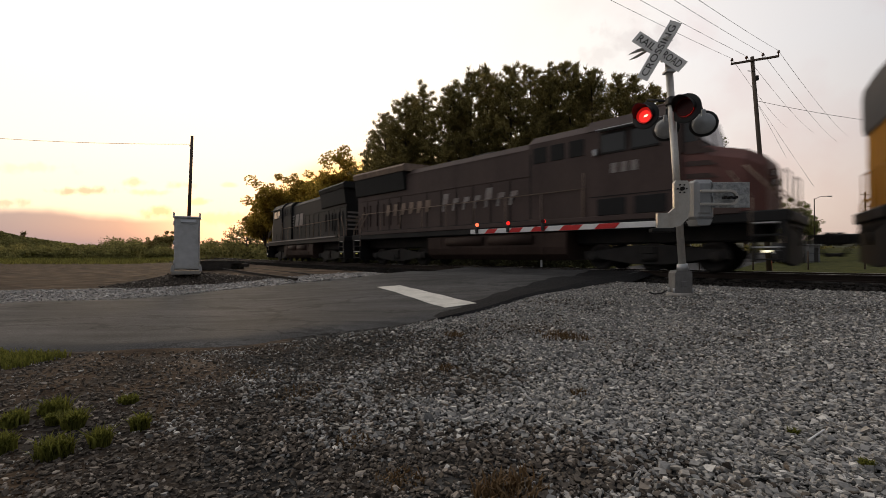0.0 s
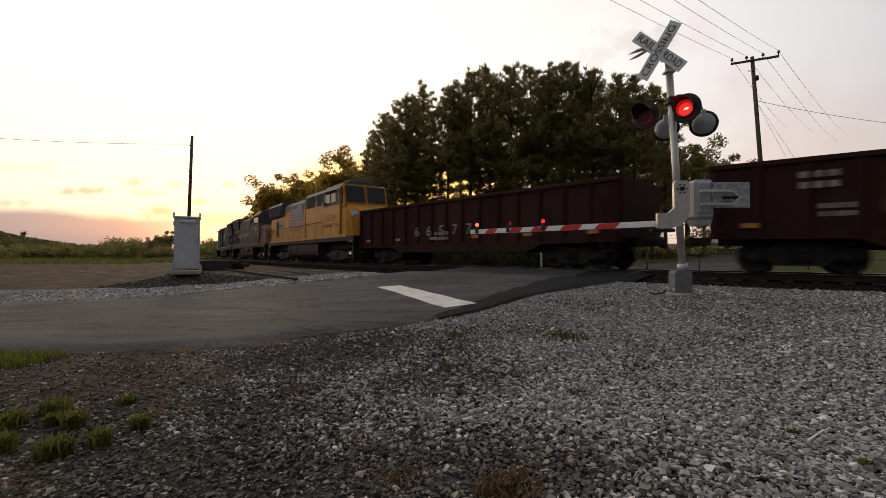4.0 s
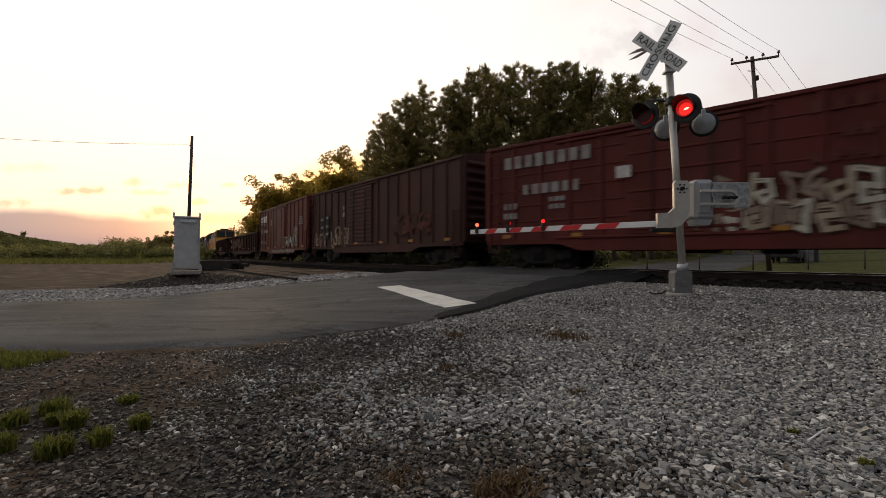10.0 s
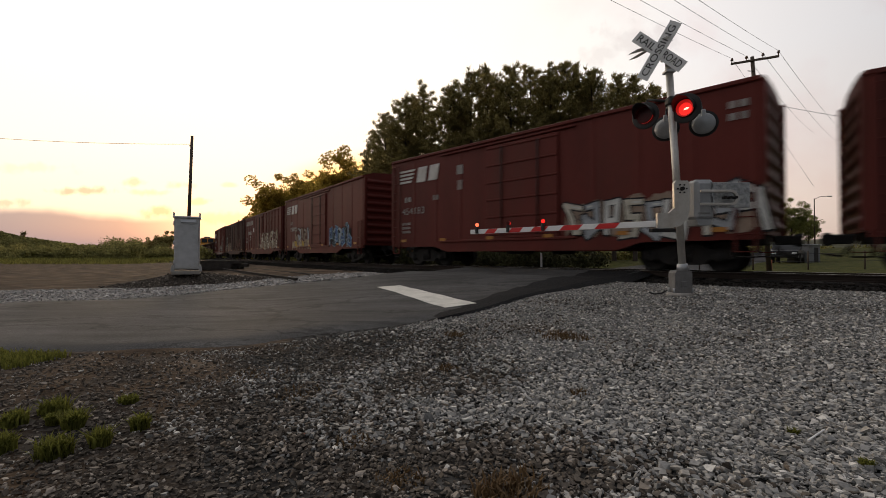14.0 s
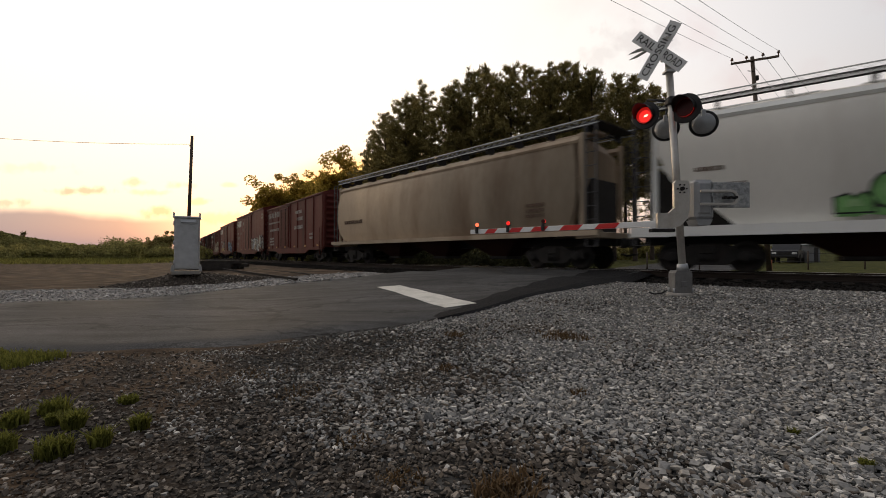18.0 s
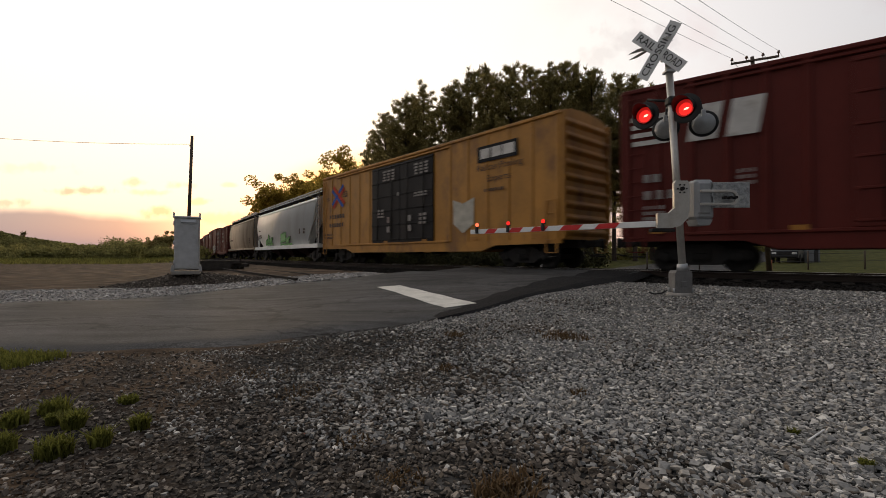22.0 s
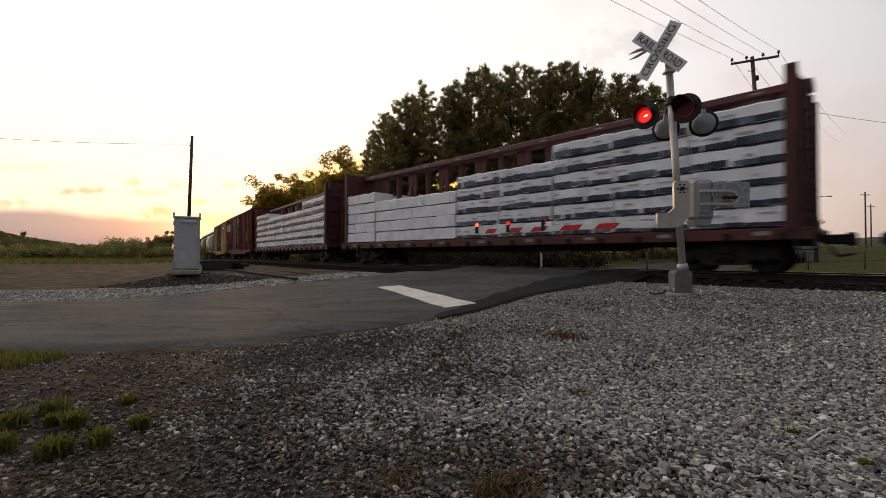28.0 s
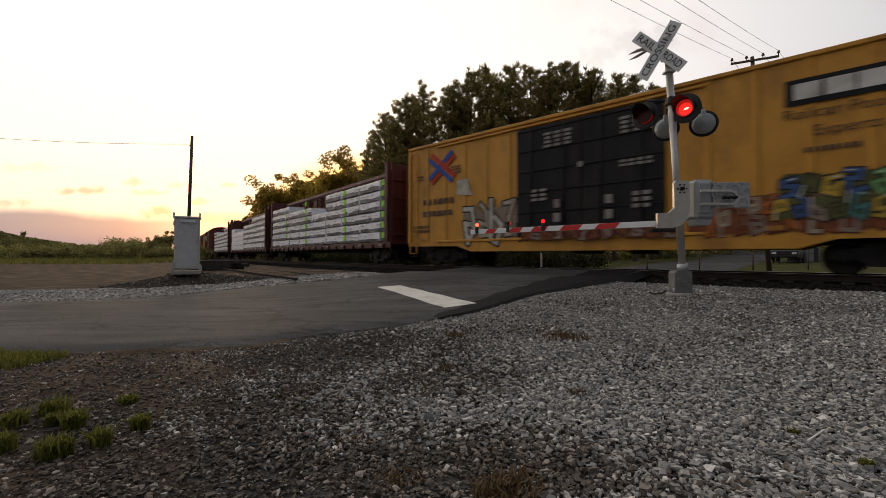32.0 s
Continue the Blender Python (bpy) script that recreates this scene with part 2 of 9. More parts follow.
# ---- mesh building ----
class Geo:
    """Collects vertices and faces of simple solids; becomes one mesh."""

    def __init__(self):
        self.v, self.f, self.smooth = [], [], []

    def add(self, verts, faces, smooth=False):
        k = len(self.v)
        self.v += [tuple(p) for p in verts]
        self.f += [tuple(i + k for i in q) for q in faces]
        self.smooth += [smooth] * len(faces)
        return self

    def box(self, c, s, ch=0.0, m=None):
        """A box of centre c and size s, its edges chamfered by ch."""
        x, y, z = s[0] / 2, s[1] / 2, s[2] / 2
        ch = min(ch, 0.49 * min(s))
        if ch <= 0:
            vs = [(i * x, j * y, k * z) for i in (-1, 1) for j in (-1, 1) for k in (-1, 1)]
            fs = [(0, 1, 3, 2), (4, 6, 7, 5), (0, 4, 5, 1), (2, 3, 7, 6), (0, 2, 6, 4), (1, 5, 7, 3)]
        else:
            vs, idx = [], {}
            for i in (-1, 1):
                for j in (-1, 1):
                    for k in (-1, 1):
                        for a in range(3):
                            p = [i * (x - ch), j * (y - ch), k * (z - ch)]
                            p[a] = (i * x, j * y, k * z)[a]
                            idx[i, j, k, a] = len(vs)
                            vs.append(tuple(p))
            fs = []
            for a in range(3):
                b, c2 = (a + 1) % 3, (a + 2) % 3
                for g in (-1, 1):
                    q = []
                    for u, w in ((-1, -1), (1, -1), (1, 1), (-1, 1)):
                        t = [0, 0, 0]
                        t[a], t[b], t[c2] = g, u, w
                        q.append(idx[(*t, a)])
                    fs.append(tuple(q if g > 0 else q[::-1]))
                for u in (-1, 1):
                    for w in (-1, 1):
                        e = []
                        for g in (-1, 1):
                            t = [0, 0, 0]
                            t[a], t[b], t[c2] = g, u, w
                            e.append((idx[(*t, b)], idx[(*t, c2)]))
                        q = (e[0][0], e[1][0], e[1][1], e[0][1])
                        fs.append(q if u * w > 0 else q[::-1])
            for i in (-1, 1):
                for j in (-1, 1):
                    for k in (-1, 1):
                        q = (idx[i, j, k, 0], idx[i, j, k, 1], idx[i, j, k, 2])
                        fs.append(q if i * j * k > 0 else q[::-1])
        o = Vector(c)
        if m is not None:
            vs = [m @ Vector(p) + o for p in vs]
        else:
            vs = [(p[0] + o.x, p[1] + o.y, p[2] + o.z) for p in vs]
        return self.add(vs, fs)

    def cyl(self, a, b, r, r2=None, seg=12, caps=True, smooth=True):
        a, b = Vector(a), Vector(b)
        r2 = r if r2 is None else r2
        w = (b - a).normalized()
        u = w.orthogonal().normalized()
        t = w.cross(u)
        vs = []
        for i in range(seg):
            d = u * math.cos(2 * math.pi * i / seg) + t * math.sin(2 * math.pi * i / seg)
            vs += [a + d * r, b + d * r2]
        fs = [(2 * i, 2 * ((i + 1) % seg), 2 * ((i + 1) % seg) + 1, 2 * i + 1) for i in range(seg)]
        self.add(vs, fs, smooth)
        if caps:
            k = len(self.v) - 2 * seg
            self.f += [tuple(k + 2 * i for i in range(seg))[::-1], tuple(k + 2 * i + 1 for i in range(seg))]
            self.smooth += [False, False]
        return self

    def tube(self, pts, r, seg=8):
        for p, q in zip(pts[:-1], pts[1:]):
            self.cyl(p, q, r, seg=seg)
        return self

    def prism(self, poly, axis, a, b):
        """A polygon (list of pairs) swept along the axis 'x', 'y' or 'z' from a to b."""
        def at(p, h):
            return {"x": (h, p[0], p[1]), "y": (p[0], h, p[1]), "z": (p[0], p[1], h)}[axis]
        n = len(poly)
        area = sum(poly[i][0] * poly[(i + 1) % n][1] - poly[(i + 1) % n][0] * poly[i][1] for i in range(n))
        if (area < 0) != (axis == "y"):
            poly = poly[::-1]
        vs = [at(p, a) for p in poly] + [at(p, b) for p in poly]
        fs = [tuple(range(n))[::-1] if b > a else tuple(range(n)), tuple(range(n, 2 * n)) if b > a else tuple(range(n, 2 * n))[::-1]]
        for i in range(n):
            j = (i + 1) % n
            q = (i, j, n + j, n + i)
            fs.append(q if b > a else q[::-1])
        return self.add(vs, fs)

    def mesh(self, name):
        me = bpy.data.meshes.new(name)
        me.from_pydata(self.v, [], self.f)
        me.polygons.foreach_set("use_smooth", self.smooth)
        me.update()
        return me


def part(name, geo, material, parent=None, label="", m=None):
    """One mesh object from a Geo, a bmesh or a mesh, under a thing or a part."""
    if isinstance(geo, Geo):
        me = geo.mesh(name)
    elif isinstance(geo, bmesh.types.BMesh):
        me = bpy.data.meshes.new(name)
        geo.to_mesh(me)
        geo.free()
    else:
        me = geo
    if material is not None and not me.materials:
        me.materials.append(material)
    ob = new(name, me)
    if parent is not None:
        ob.parent = parent
    if m is not None:
        ob.matrix_basis = m
    if label:
        tagged(ob, label)
    return ob


def thing(name, label, category, m=None, group="", kind=""):
    e = new(name)
    e.empty_display_size = 0.2
    if m is not None:
        e.matrix_basis = m
    return tagged(e, label, category, group, kind)


def lathe(geo, prof, axis_o, axis_d, seg=20, smooth=True):
    """Turns a profile of (along, radius) pairs about an axis."""
    o, w = Vector(axis_o), Vector(axis_d).normalized()
    u = w.orthogonal().normalized()
    t = w.cross(u)
    vs = []
    for a, r in prof:
        for i in range(seg):
            d = u * math.cos(2 * math.pi * i / seg) + t * math.sin(2 * math.pi * i / seg)
            vs.append(o + w * a + d * r)
    fs = []
    for k in range(len(prof) - 1):
        for i in range(seg):
            j = (i + 1) % seg
            fs.append((k * seg + i, k * seg + j, (k + 1) * seg + j, (k + 1) * seg + i))
    return geo.add(vs, fs, smooth)


# ---- the line of the track: distance s grows up the line, away from the camera ----
S0 = (-1.065 + 1.55 * math.cos(0.7298), 19.548 + 1.55 * math.sin(0.7298))
PSI0 = 0.7298
BENDS = ((-30.0, 10.0, -0.011), (10.0, 60.0, -0.0012))


def heading(s):
    h = PSI0
    for a, b, k in BENDS:
        h += k * (min(max(s, a), b) - min(max(0.0, a), b))
    return h


STEP = 0.5
_line = {0: S0}


def line_at(s):
    """Place and heading of the centre of the track at the distance s."""
    i = math.floor(s / STEP)
    for j in (i, i + 1):
        if j not in _line:
            sg = 1 if j > 0 else -1
            k = j
            while k not in _line:
                k -= sg
            while k != j:
                h = heading((k + 0.5 * sg) * STEP)
                x, y = _line[k]
                _line[k + sg] = (x - sg * STEP * math.sin(h), y + sg * STEP * math.cos(h))
                k += sg
    f = s / STEP - i
    (x0, y0), (x1, y1) = _line[i], _line[i + 1]
    return x0 + f * (x1 - x0), y0 + f * (y1 - y0), heading(s)


def beside(s, q, z=0.0):
    """A point at the distance s, q metres from the centre of the track on the camera's side."""
    x, y, h = line_at(s)
    return Vector((x - q * math.cos(h), y - q * math.sin(h), z))


LINE_S = np.arange(-140.0, 460.0, 1.0)
LINE_XY = np.array([line_at(float(s))[:2] for s in LINE_S])
LINE_H = np.array([heading(float(s)) for s in LINE_S])


def off_track(x, y):
    """(s, q) of points: along the track and across it, q positive on the camera's side."""
    x, y = np.atleast_1d(x), np.atleast_1d(y)
    s, q = np.empty(len(x)), np.empty(len(x))
    for a in range(0, len(x), 4000):
        d = (x[a:a + 4000, None] - LINE_XY[None, :, 0]) ** 2 + (y[a:a + 4000, None] - LINE_XY[None, :, 1]) ** 2
        i = d.argmin(1)
        h = LINE_H[i]
        dx, dy = x[a:a + 4000] - LINE_XY[i, 0], y[a:a + 4000] - LINE_XY[i, 1]
        s[a:a + 4000] = LINE_S[i] - dx * np.sin(h) + dy * np.cos(h)
        q[a:a + 4000] = -(dx * np.cos(h) + dy * np.sin(h))
    return s, q

# ---- base materials ----
STEEL = mat("rail_steel", (0.032, 0.024, 0.02), 0.75, 0.1, 0.3, 1.5, 40, 0.1, spec=0.15)
RAILTOP = mat("worn_rail_top", (0.5, 0.48, 0.46), 0.3, 1.0, 0.15, 3, 60, 0.03)
TIE = mat("creosoted_tie_wood", (0.026, 0.021, 0.017), 0.9, 0, 0.4, 3, 30, 0.5, hue=0.3)
BLACKSTEEL = mat("grimy_black_steel", (0.016, 0.0145, 0.0135), 0.75, 0.2, 0.4, 3, 40, 0.2, (0.032, 0.022, 0.017), 0.5)
CONCRETE = mat("concrete", (0.33, 0.31, 0.28), 0.9, 0, 0.25, 6, 60, 0.3, (0.2, 0.17, 0.13), 0.5)
GALV = mat("galvanised_steel", (0.42, 0.43, 0.44), 0.5, 0.55, 0.18, 5, 50, 0.08)
ALU = mat("dull_aluminium", (0.5, 0.51, 0.52), 0.5, 0.5, 0.15, 4, 60, 0.06, (0.3, 0.29, 0.27), 0.4)
SIGNWHITE = mat("white_reflective_sheeting", (0.75, 0.75, 0.74), 0.45, 0, 0.06, 6, 80, 0.03)
SIGNBLACK = mat("black_sign_paint", (0.015, 0.015, 0.016), 0.5, 0, 0.2, 6, 60, 0.02)
SIGNRED = mat("red_reflective_sheeting", (0.55, 0.02, 0.02), 0.4, 0, 0.1, 6, 80, 0.03)
WOODPOLE = mat("weathered_pole_wood", (0.085, 0.065, 0.05), 0.9, 0, 0.3, 2, 25, 0.5)
ASPHALT = asphalt_material()
ASPHALT_NEW = mat("newer_dark_asphalt", (0.015, 0.015, 0.016), 0.9, 0, 0.4, 1.2, 120, 0.6, spec=0.1)
ROADPAINT = mat("worn_white_road_paint", (0.62, 0.6, 0.55), 0.75, 0, 0.15, 4, 70, 0.1, (0.2, 0.19, 0.18), 0.35)
LAMPGLASS = mat("grey_lamp_back", (0.3, 0.31, 0.32), 0.4, 0.1, 0.12, 8, 60, 0.03)


def ground_height(x, y):
    """Height of the ground: level with the ties by the track, lower towards the camera and beyond the line."""
    s, q = off_track(x, y)
    t = np.clip((q - 3.6) / 9.5, 0, 1)
    e = np.clip((np.abs(q) - 3.0) / 1.2, 0, 1)
    e = e * e * (3 - 2 * e)
    near = -0.36 + 0.17 * e - 0.40 * t * t * (3 - 2 * t)
    u = np.clip((-q - 2.6) / 5.0, 0, 1)
    w = np.clip((-q - 12.0) / 20.0, 0, 1)
    w2 = np.clip((-q - 34.0) / 30.0, 0, 1)
    far = -0.36 + 0.1 * e - 0.2 * u * u * (3 - 2 * u) + 0.3 * w * w * (3 - 2 * w) + 1.6 * w2 * w2 * (3 - 2 * w2)
    z = np.where(q > 0, near, far)
    r = np.hypot(x, y)
    fade = np.clip(1 - r / 40, 0, 1)
    z = z + fade * (0.030 * np.sin(1.3 * x + 0.7 * y) * np.sin(0.9 * y - 0.6 * x + 1) + 0.012 * np.sin(3.1 * x - 1.7 * y + 2) * np.sin(2.7 * y + 0.5)) * np.clip((np.abs(q) - 3.4) / 2, 0, 1)
    return z


def gz(x, y):
    return float(ground_height(np.array([x]), np.array([y]))[0])


def grid_mesh(name, co, nu, nv, wrap=False):
    """A mesh of nu by nv vertices laid out row by row."""
    me = bpy.data.meshes.new(name)
    i, j = np.meshgrid(np.arange(nu - (0 if wrap else 1)), np.arange(nv - 1), indexing="ij")
    i2 = (i + 1) % nu
    q = np.stack([i * nv + j, i2 * nv + j, i2 * nv + j + 1, i * nv + j + 1], -1).reshape(-1, 4)
    me.vertices.add(len(co))
    me.vertices.foreach_set("co", np.asarray(co, dtype=np.float32).ravel())
    me.loops.add(q.size)
    me.loops.foreach_set("vertex_index", q.ravel().astype(np.int32))
    me.polygons.add(len(q))
    me.polygons.foreach_set("loop_start", np.arange(0, q.size, 4, dtype=np.int32))
    me.polygons.foreach_set("use_smooth", np.ones(len(q), dtype=bool))
    me.update(calc_edges=True)
    me.validate()
    return me


# the two edges of the road, from the field to beyond the line: pairs of (near edge, far edge)
ROAD_PAIRS = (((-60, 1.0), (-60, 7.6)), ((-20, 3.4), (-22, 8.9)), ((-9, 4.5), (-11.5, 9.15)), ((-4.7, 4.75), (-8.2, 10.15)), ((-2.5, 4.95), (-6.3, 11.7)),
              ((-1.2, 5.7), (-4.4, 13.2)), ((0.6, 7.2), (-2.7, 14.4)), ((2.4, 9.0), (-1.2, 16.2)), ((4.4, 11.0), (0.6, 18.2)), ((6.8, 14.0), (2.3, 20.4)), ((9.5, 17.6), (4.6, 23.6)),
              ((15, 23.5), (10.2, 29.2)), ((25, 35), (20, 40.2)), ((42, 55), (37, 59)), ((80, 100), (75, 104)))


def spline(ps, n):
    """Catmull-Rom through the points, n steps a span."""
    ps = [Vector(p) for p in ps]
    ps = [ps[0] * 2 - ps[1]] + ps + [ps[-1] * 2 - ps[-2]]
    out = []
    for a, b, c, d in zip(ps, ps[1:], ps[2:], ps[3:]):
        for k in range(n):
            t = k / n
            out.append(0.5 * ((2 * b) + (c - a) * t + (2 * a - 5 * b + 4 * c - d) * t * t + (3 * b - a - 3 * c + d) * t ** 3))
    return out + [ps[-2]]


ROAD_NEAR = spline([(*p[0], 0) for p in ROAD_PAIRS], 8)
ROAD_FAR = spline([(*p[1], 0) for p in ROAD_PAIRS], 8)


def road_height(x, y):
    s, q = off_track(x, y)
    g = ground_height(x, y)
    t = np.clip((np.abs(q) - 1.0) / 5.5, 0, 1)
    return (1 - t) * (-0.012) + t * (g + 0.035)


ROAD_W = 25
RN = np.array([p[:2] for p in ROAD_NEAR])
RF = np.array([p[:2] for p in ROAD_FAR])
_w = np.linspace(0, 1, ROAD_W)
ROAD_XY = RN[:, None, :] * (1 - _w)[None, :, None] + RF[:, None, :] * _w[None, :, None]


def make_road():
    n = len(RN)
    xy = ROAD_XY.copy()
    # ragged edges
    rng = np.random.RandomState(3)
    dirn = (RF - RN) / np.linalg.norm(RF - RN, axis=1)[:, None]
    jag = np.convolve(rng.randn(n + 4), np.ones(3) / 3, "same")[2:-2]
    xy[:, 0] += dirn * (0.10 * jag)[:, None]
    xy[:, -1] += dirn * (0.12 * np.roll(jag, 7))[:, None]
    p = xy.reshape(-1, 2)
    z = road_height(p[:, 0], p[:, 1])
    k = np.tile(np.arange(ROAD_W), n)
    z = np.where((k == 0) | (k == ROAD_W - 1), z - 0.09, z)
    co = np.column_stack([p, z])
    me = grid_mesh("road", co, n, ROAD_W)
    road = part("road", me, ASPHALT)
    tagged(road, "worn grey two-lane asphalt road rising to the level crossing", "road", kind="structure")
    return road


def on_road(u, w):
    """A point on the road: u counts its cross-sections, w goes from the near edge to the far one."""
    i = min(int(u), len(RN) - 2)
    f = u - i
    a = RN[i] * (1 - f) + RN[i + 1] * f
    b = RF[i] * (1 - f) + RF[i + 1] * f
    p = a * (1 - w) + b * w
    return float(p[0]), float(p[1]), float(road_height(p[:1], p[1:])[0])


def sweep(name, prof, s0, s1, ds, material, parent, label=""):
    """A closed profile of (q, z) pairs along the track from s0 to s1."""
    ss = np.arange(s0, s1 + 0.01, ds)
    co = []
    n = len(prof)
    for s in ss:
        for q, z in prof:
            co.append(beside(float(s), q, z))
    g = Geo()
    fs = []
    for k in range(len(ss) - 1):
        for i in range(n):
            j = (i + 1) % n
            fs.append((k * n + i, k * n + j, (k + 1) * n + j, (k + 1) * n + i))
    fs += [tuple(range(n))[::-1], tuple(range((len(ss) - 1) * n, len(ss) * n))]
    g.add(co, fs)
    return part(name, g, material, parent, label)

# ---- ground ----
def ground_material():
    m = bpy.data.materials.new("gravel_gap_shade_soil_and_grass")
    m.use_nodes = True
    n, l = m.node_tree.nodes, m.node_tree.links
    b = n["Principled BSDF"]
    b.inputs["Roughness"].default_value = 0.95
    b.inputs["Specular IOR Level"].default_value = 0.08
    co = n.new("ShaderNodeTexCoord")
    at = n.new("ShaderNodeAttribute")
    at.attribute_name = "cover"
    sep = n.new("ShaderNodeSeparateColor")
    l.new(at.outputs["Color"], sep.inputs[0])

    def noise_tex(scale, detail=4.0):
        t = n.new("ShaderNodeTexNoise")
        t.inputs["Scale"].default_value, t.inputs["Detail"].default_value = scale, detail
        l.new(co.outputs["Object"], t.inputs["Vector"])
        return t

    def ramp(src, stops):
        r = n.new("ShaderNodeValToRGB")
        e = r.color_ramp.elements
        e[0].position, e[0].color = stops[0][0], (*stops[0][1], 1)
        e[1].position, e[1].color = stops[-1][0], (*stops[-1][1], 1)
        for p, c in stops[1:-1]:
            q = e.new(p)
            q.color = (*c, 1)
        l.new(src, r.inputs[0])
        return r.outputs[0]

    def mixed(fac, a, c):
        x = n.new("ShaderNodeMix")
        x.data_type = "RGBA"
        l.new(fac, x.inputs["Factor"])
        l.new(a, x.inputs["A"])
        l.new(c, x.inputs["B"])
        return x.outputs["Result"]

    def sharpen(a, t, lo=0.38, hi=0.62):
        s = n.new("ShaderNodeMath")
        s.operation = "ADD"
        l.new(a, s.inputs[0])
        l.new(t, s.inputs[1])
        r = n.new("ShaderNodeMapRange")
        r.inputs["From Min"].default_value, r.inputs["From Max"].default_value = lo + 0.5, hi + 0.5
        l.new(s.outputs[0], r.inputs[0])
        return r.outputs[0]

    vor = n.new("ShaderNodeTexVoronoi")
    vor.inputs["Scale"].default_value = 26
    l.new(co.outputs["Object"], vor.inputs["Vector"])
    stone = n.new("ShaderNodeSeparateColor")
    l.new(vor.outputs["Color"], stone.inputs[0])
    # near-black base: the shade in the gaps between loose stones is put into the colour
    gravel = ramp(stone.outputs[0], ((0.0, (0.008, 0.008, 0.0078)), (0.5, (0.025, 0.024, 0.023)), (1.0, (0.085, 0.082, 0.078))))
    soil = ramp(noise_tex(1.3, 9).outputs[0], ((0.32, (0.027, 0.017, 0.011)), (0.52, (0.071, 0.048, 0.031)), (0.68, (0.135, 0.1, 0.072))))
    grass = ramp(noise_tex(2.2, 8).outputs[0], ((0.3, (0.028, 0.033, 0.009)), (0.55, (0.068, 0.072, 0.018)), (0.75, (0.115, 0.1, 0.034))))
    fines = ramp(stone.outputs[0], ((0.0, (0.1, 0.098, 0.095)), (0.5, (0.2, 0.197, 0.19)), (1.0, (0.3, 0.295, 0.285))))
    n1 = noise_tex(1.4, 6).outputs[0]
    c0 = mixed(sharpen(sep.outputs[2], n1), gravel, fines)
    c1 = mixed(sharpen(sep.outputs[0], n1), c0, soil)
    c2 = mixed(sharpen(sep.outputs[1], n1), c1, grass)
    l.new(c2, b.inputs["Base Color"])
    bp = n.new("ShaderNodeBump")
    bp.inputs["Strength"].default_value, bp.inputs["Distance"].default_value = 0.6, 0.03
    l.new(vor.outputs["Distance"], bp.inputs["Height"])
    l.new(bp.outputs[0], b.inputs["Normal"])
    return m


# dark oily places in the gravel: (right, ahead, half width, half depth, strength)
DIRT = ((0.8, 5.7, 0.8, 0.6, 0.26), (0.3, 3.7, 0.7, 0.4, 0.16), (0.0, 2.2, 1.0, 0.4, 0.2), (1.9, 7.6, 0.5, 0.35, 0.2), (-2.2, 3.3, 1.1, 0.6, 0.2))


def dirt_at(x, y):
    d = 0 * x
    for a, b, u, v, k in DIRT:
        d = np.maximum(d, k * np.exp(-((x - a) / u) ** 2 - ((y - b) / v) ** 2))
    return d


def cover_at(x, y):
    """Shares of soil (red) and of grass (green) on the ground; the rest is gravel."""
    s, q = off_track(x, y)
    d = np.min(np.hypot(x[:, None] - RF[None, ::2, 0], y[:, None] - RF[None, ::2, 1]), 1)
    soil = np.zeros(len(x))
    grass = np.zeros(len(x))
    # foreground: brown soil between the stones on the left, and along the bottom
    soil = np.where((q > 3) & (y < 8), np.clip((0.1 - x - 0.1 * y) * 0.34, 0, 0.57), soil)
    soil = np.maximum(soil, np.where((q > 5) & (np.abs(x) < 3), 0.4 * np.clip(3.05 - y, 0, 1) * np.clip(1.1 - x, 0, 1) * np.clip(y - 0.4, 0, 1), 0))
    soil = np.maximum(soil, np.where(q > 3, 0.7 * dirt_at(x, y), 0))
    # over the road: dark cinders, then a bare brown yard and the field
    over = (y > 9.5) & (q > 3.5) & (x < -3)
    wide = np.clip(2.0 + 0.45 * (-x - 5.0), 2.0, 4.4)
    soil = np.where(over, np.clip(d - wide + 0.5, 0, 0.64), soil)
    pale = np.where(over, np.clip(wide + 0.3 - d, 0.4, 1), 0)
    grass = np.where(over, np.clip((y - 48) * 0.03, np.clip((d - wide - 2) * 0.1, 0, 0.24), 1), grass)
    grass = np.where((x < -70), np.maximum(grass, np.clip((-x - 70) * 0.05, 0, 1) * (y > 10)), grass)
    # beyond the line
    b = q < -3.2
    soil = np.where(b, 0.6, soil)
    dark = 3.5 + 10.0 * np.clip((s + 3.0) / 4.0, 0, 1)      # bare near-black ground up the line from the crossing
    grass = np.where(b, np.clip((-q - dark) * 0.5, 0, 1), grass)
    soil = np.where(b & (-q < dark) & (s > -2), 0.2, soil)
    # loose stone lies thick before the camera; farther round, fines show between it
    pale = np.maximum(pale, np.where((q > 4) & (y < 9) & ((y < 1.6) | (np.abs(x) > 1.12 * np.abs(y))), np.clip(0.9 - soil, 0, 1), 0))
    # paler cover ahead on the right, to lighten the painted gap shade there
    pale = np.maximum(pale, np.where((q > 4) & (y < 12), 0.55 * np.clip((y - 3.2) / 1.5, 0, 1) * np.clip((x + 0.2 * y - 0.3) / 1.5, 0, 1), 0))
    # verge
    grass = np.where((y < 4.6) & (x < -3.6) & (q > 3), 0.3, grass)
    soil = np.where((np.abs(q) < 4.0), 0.75, soil)
    grass = np.where(y < -6, 0.8, grass)
    return soil, grass, pale


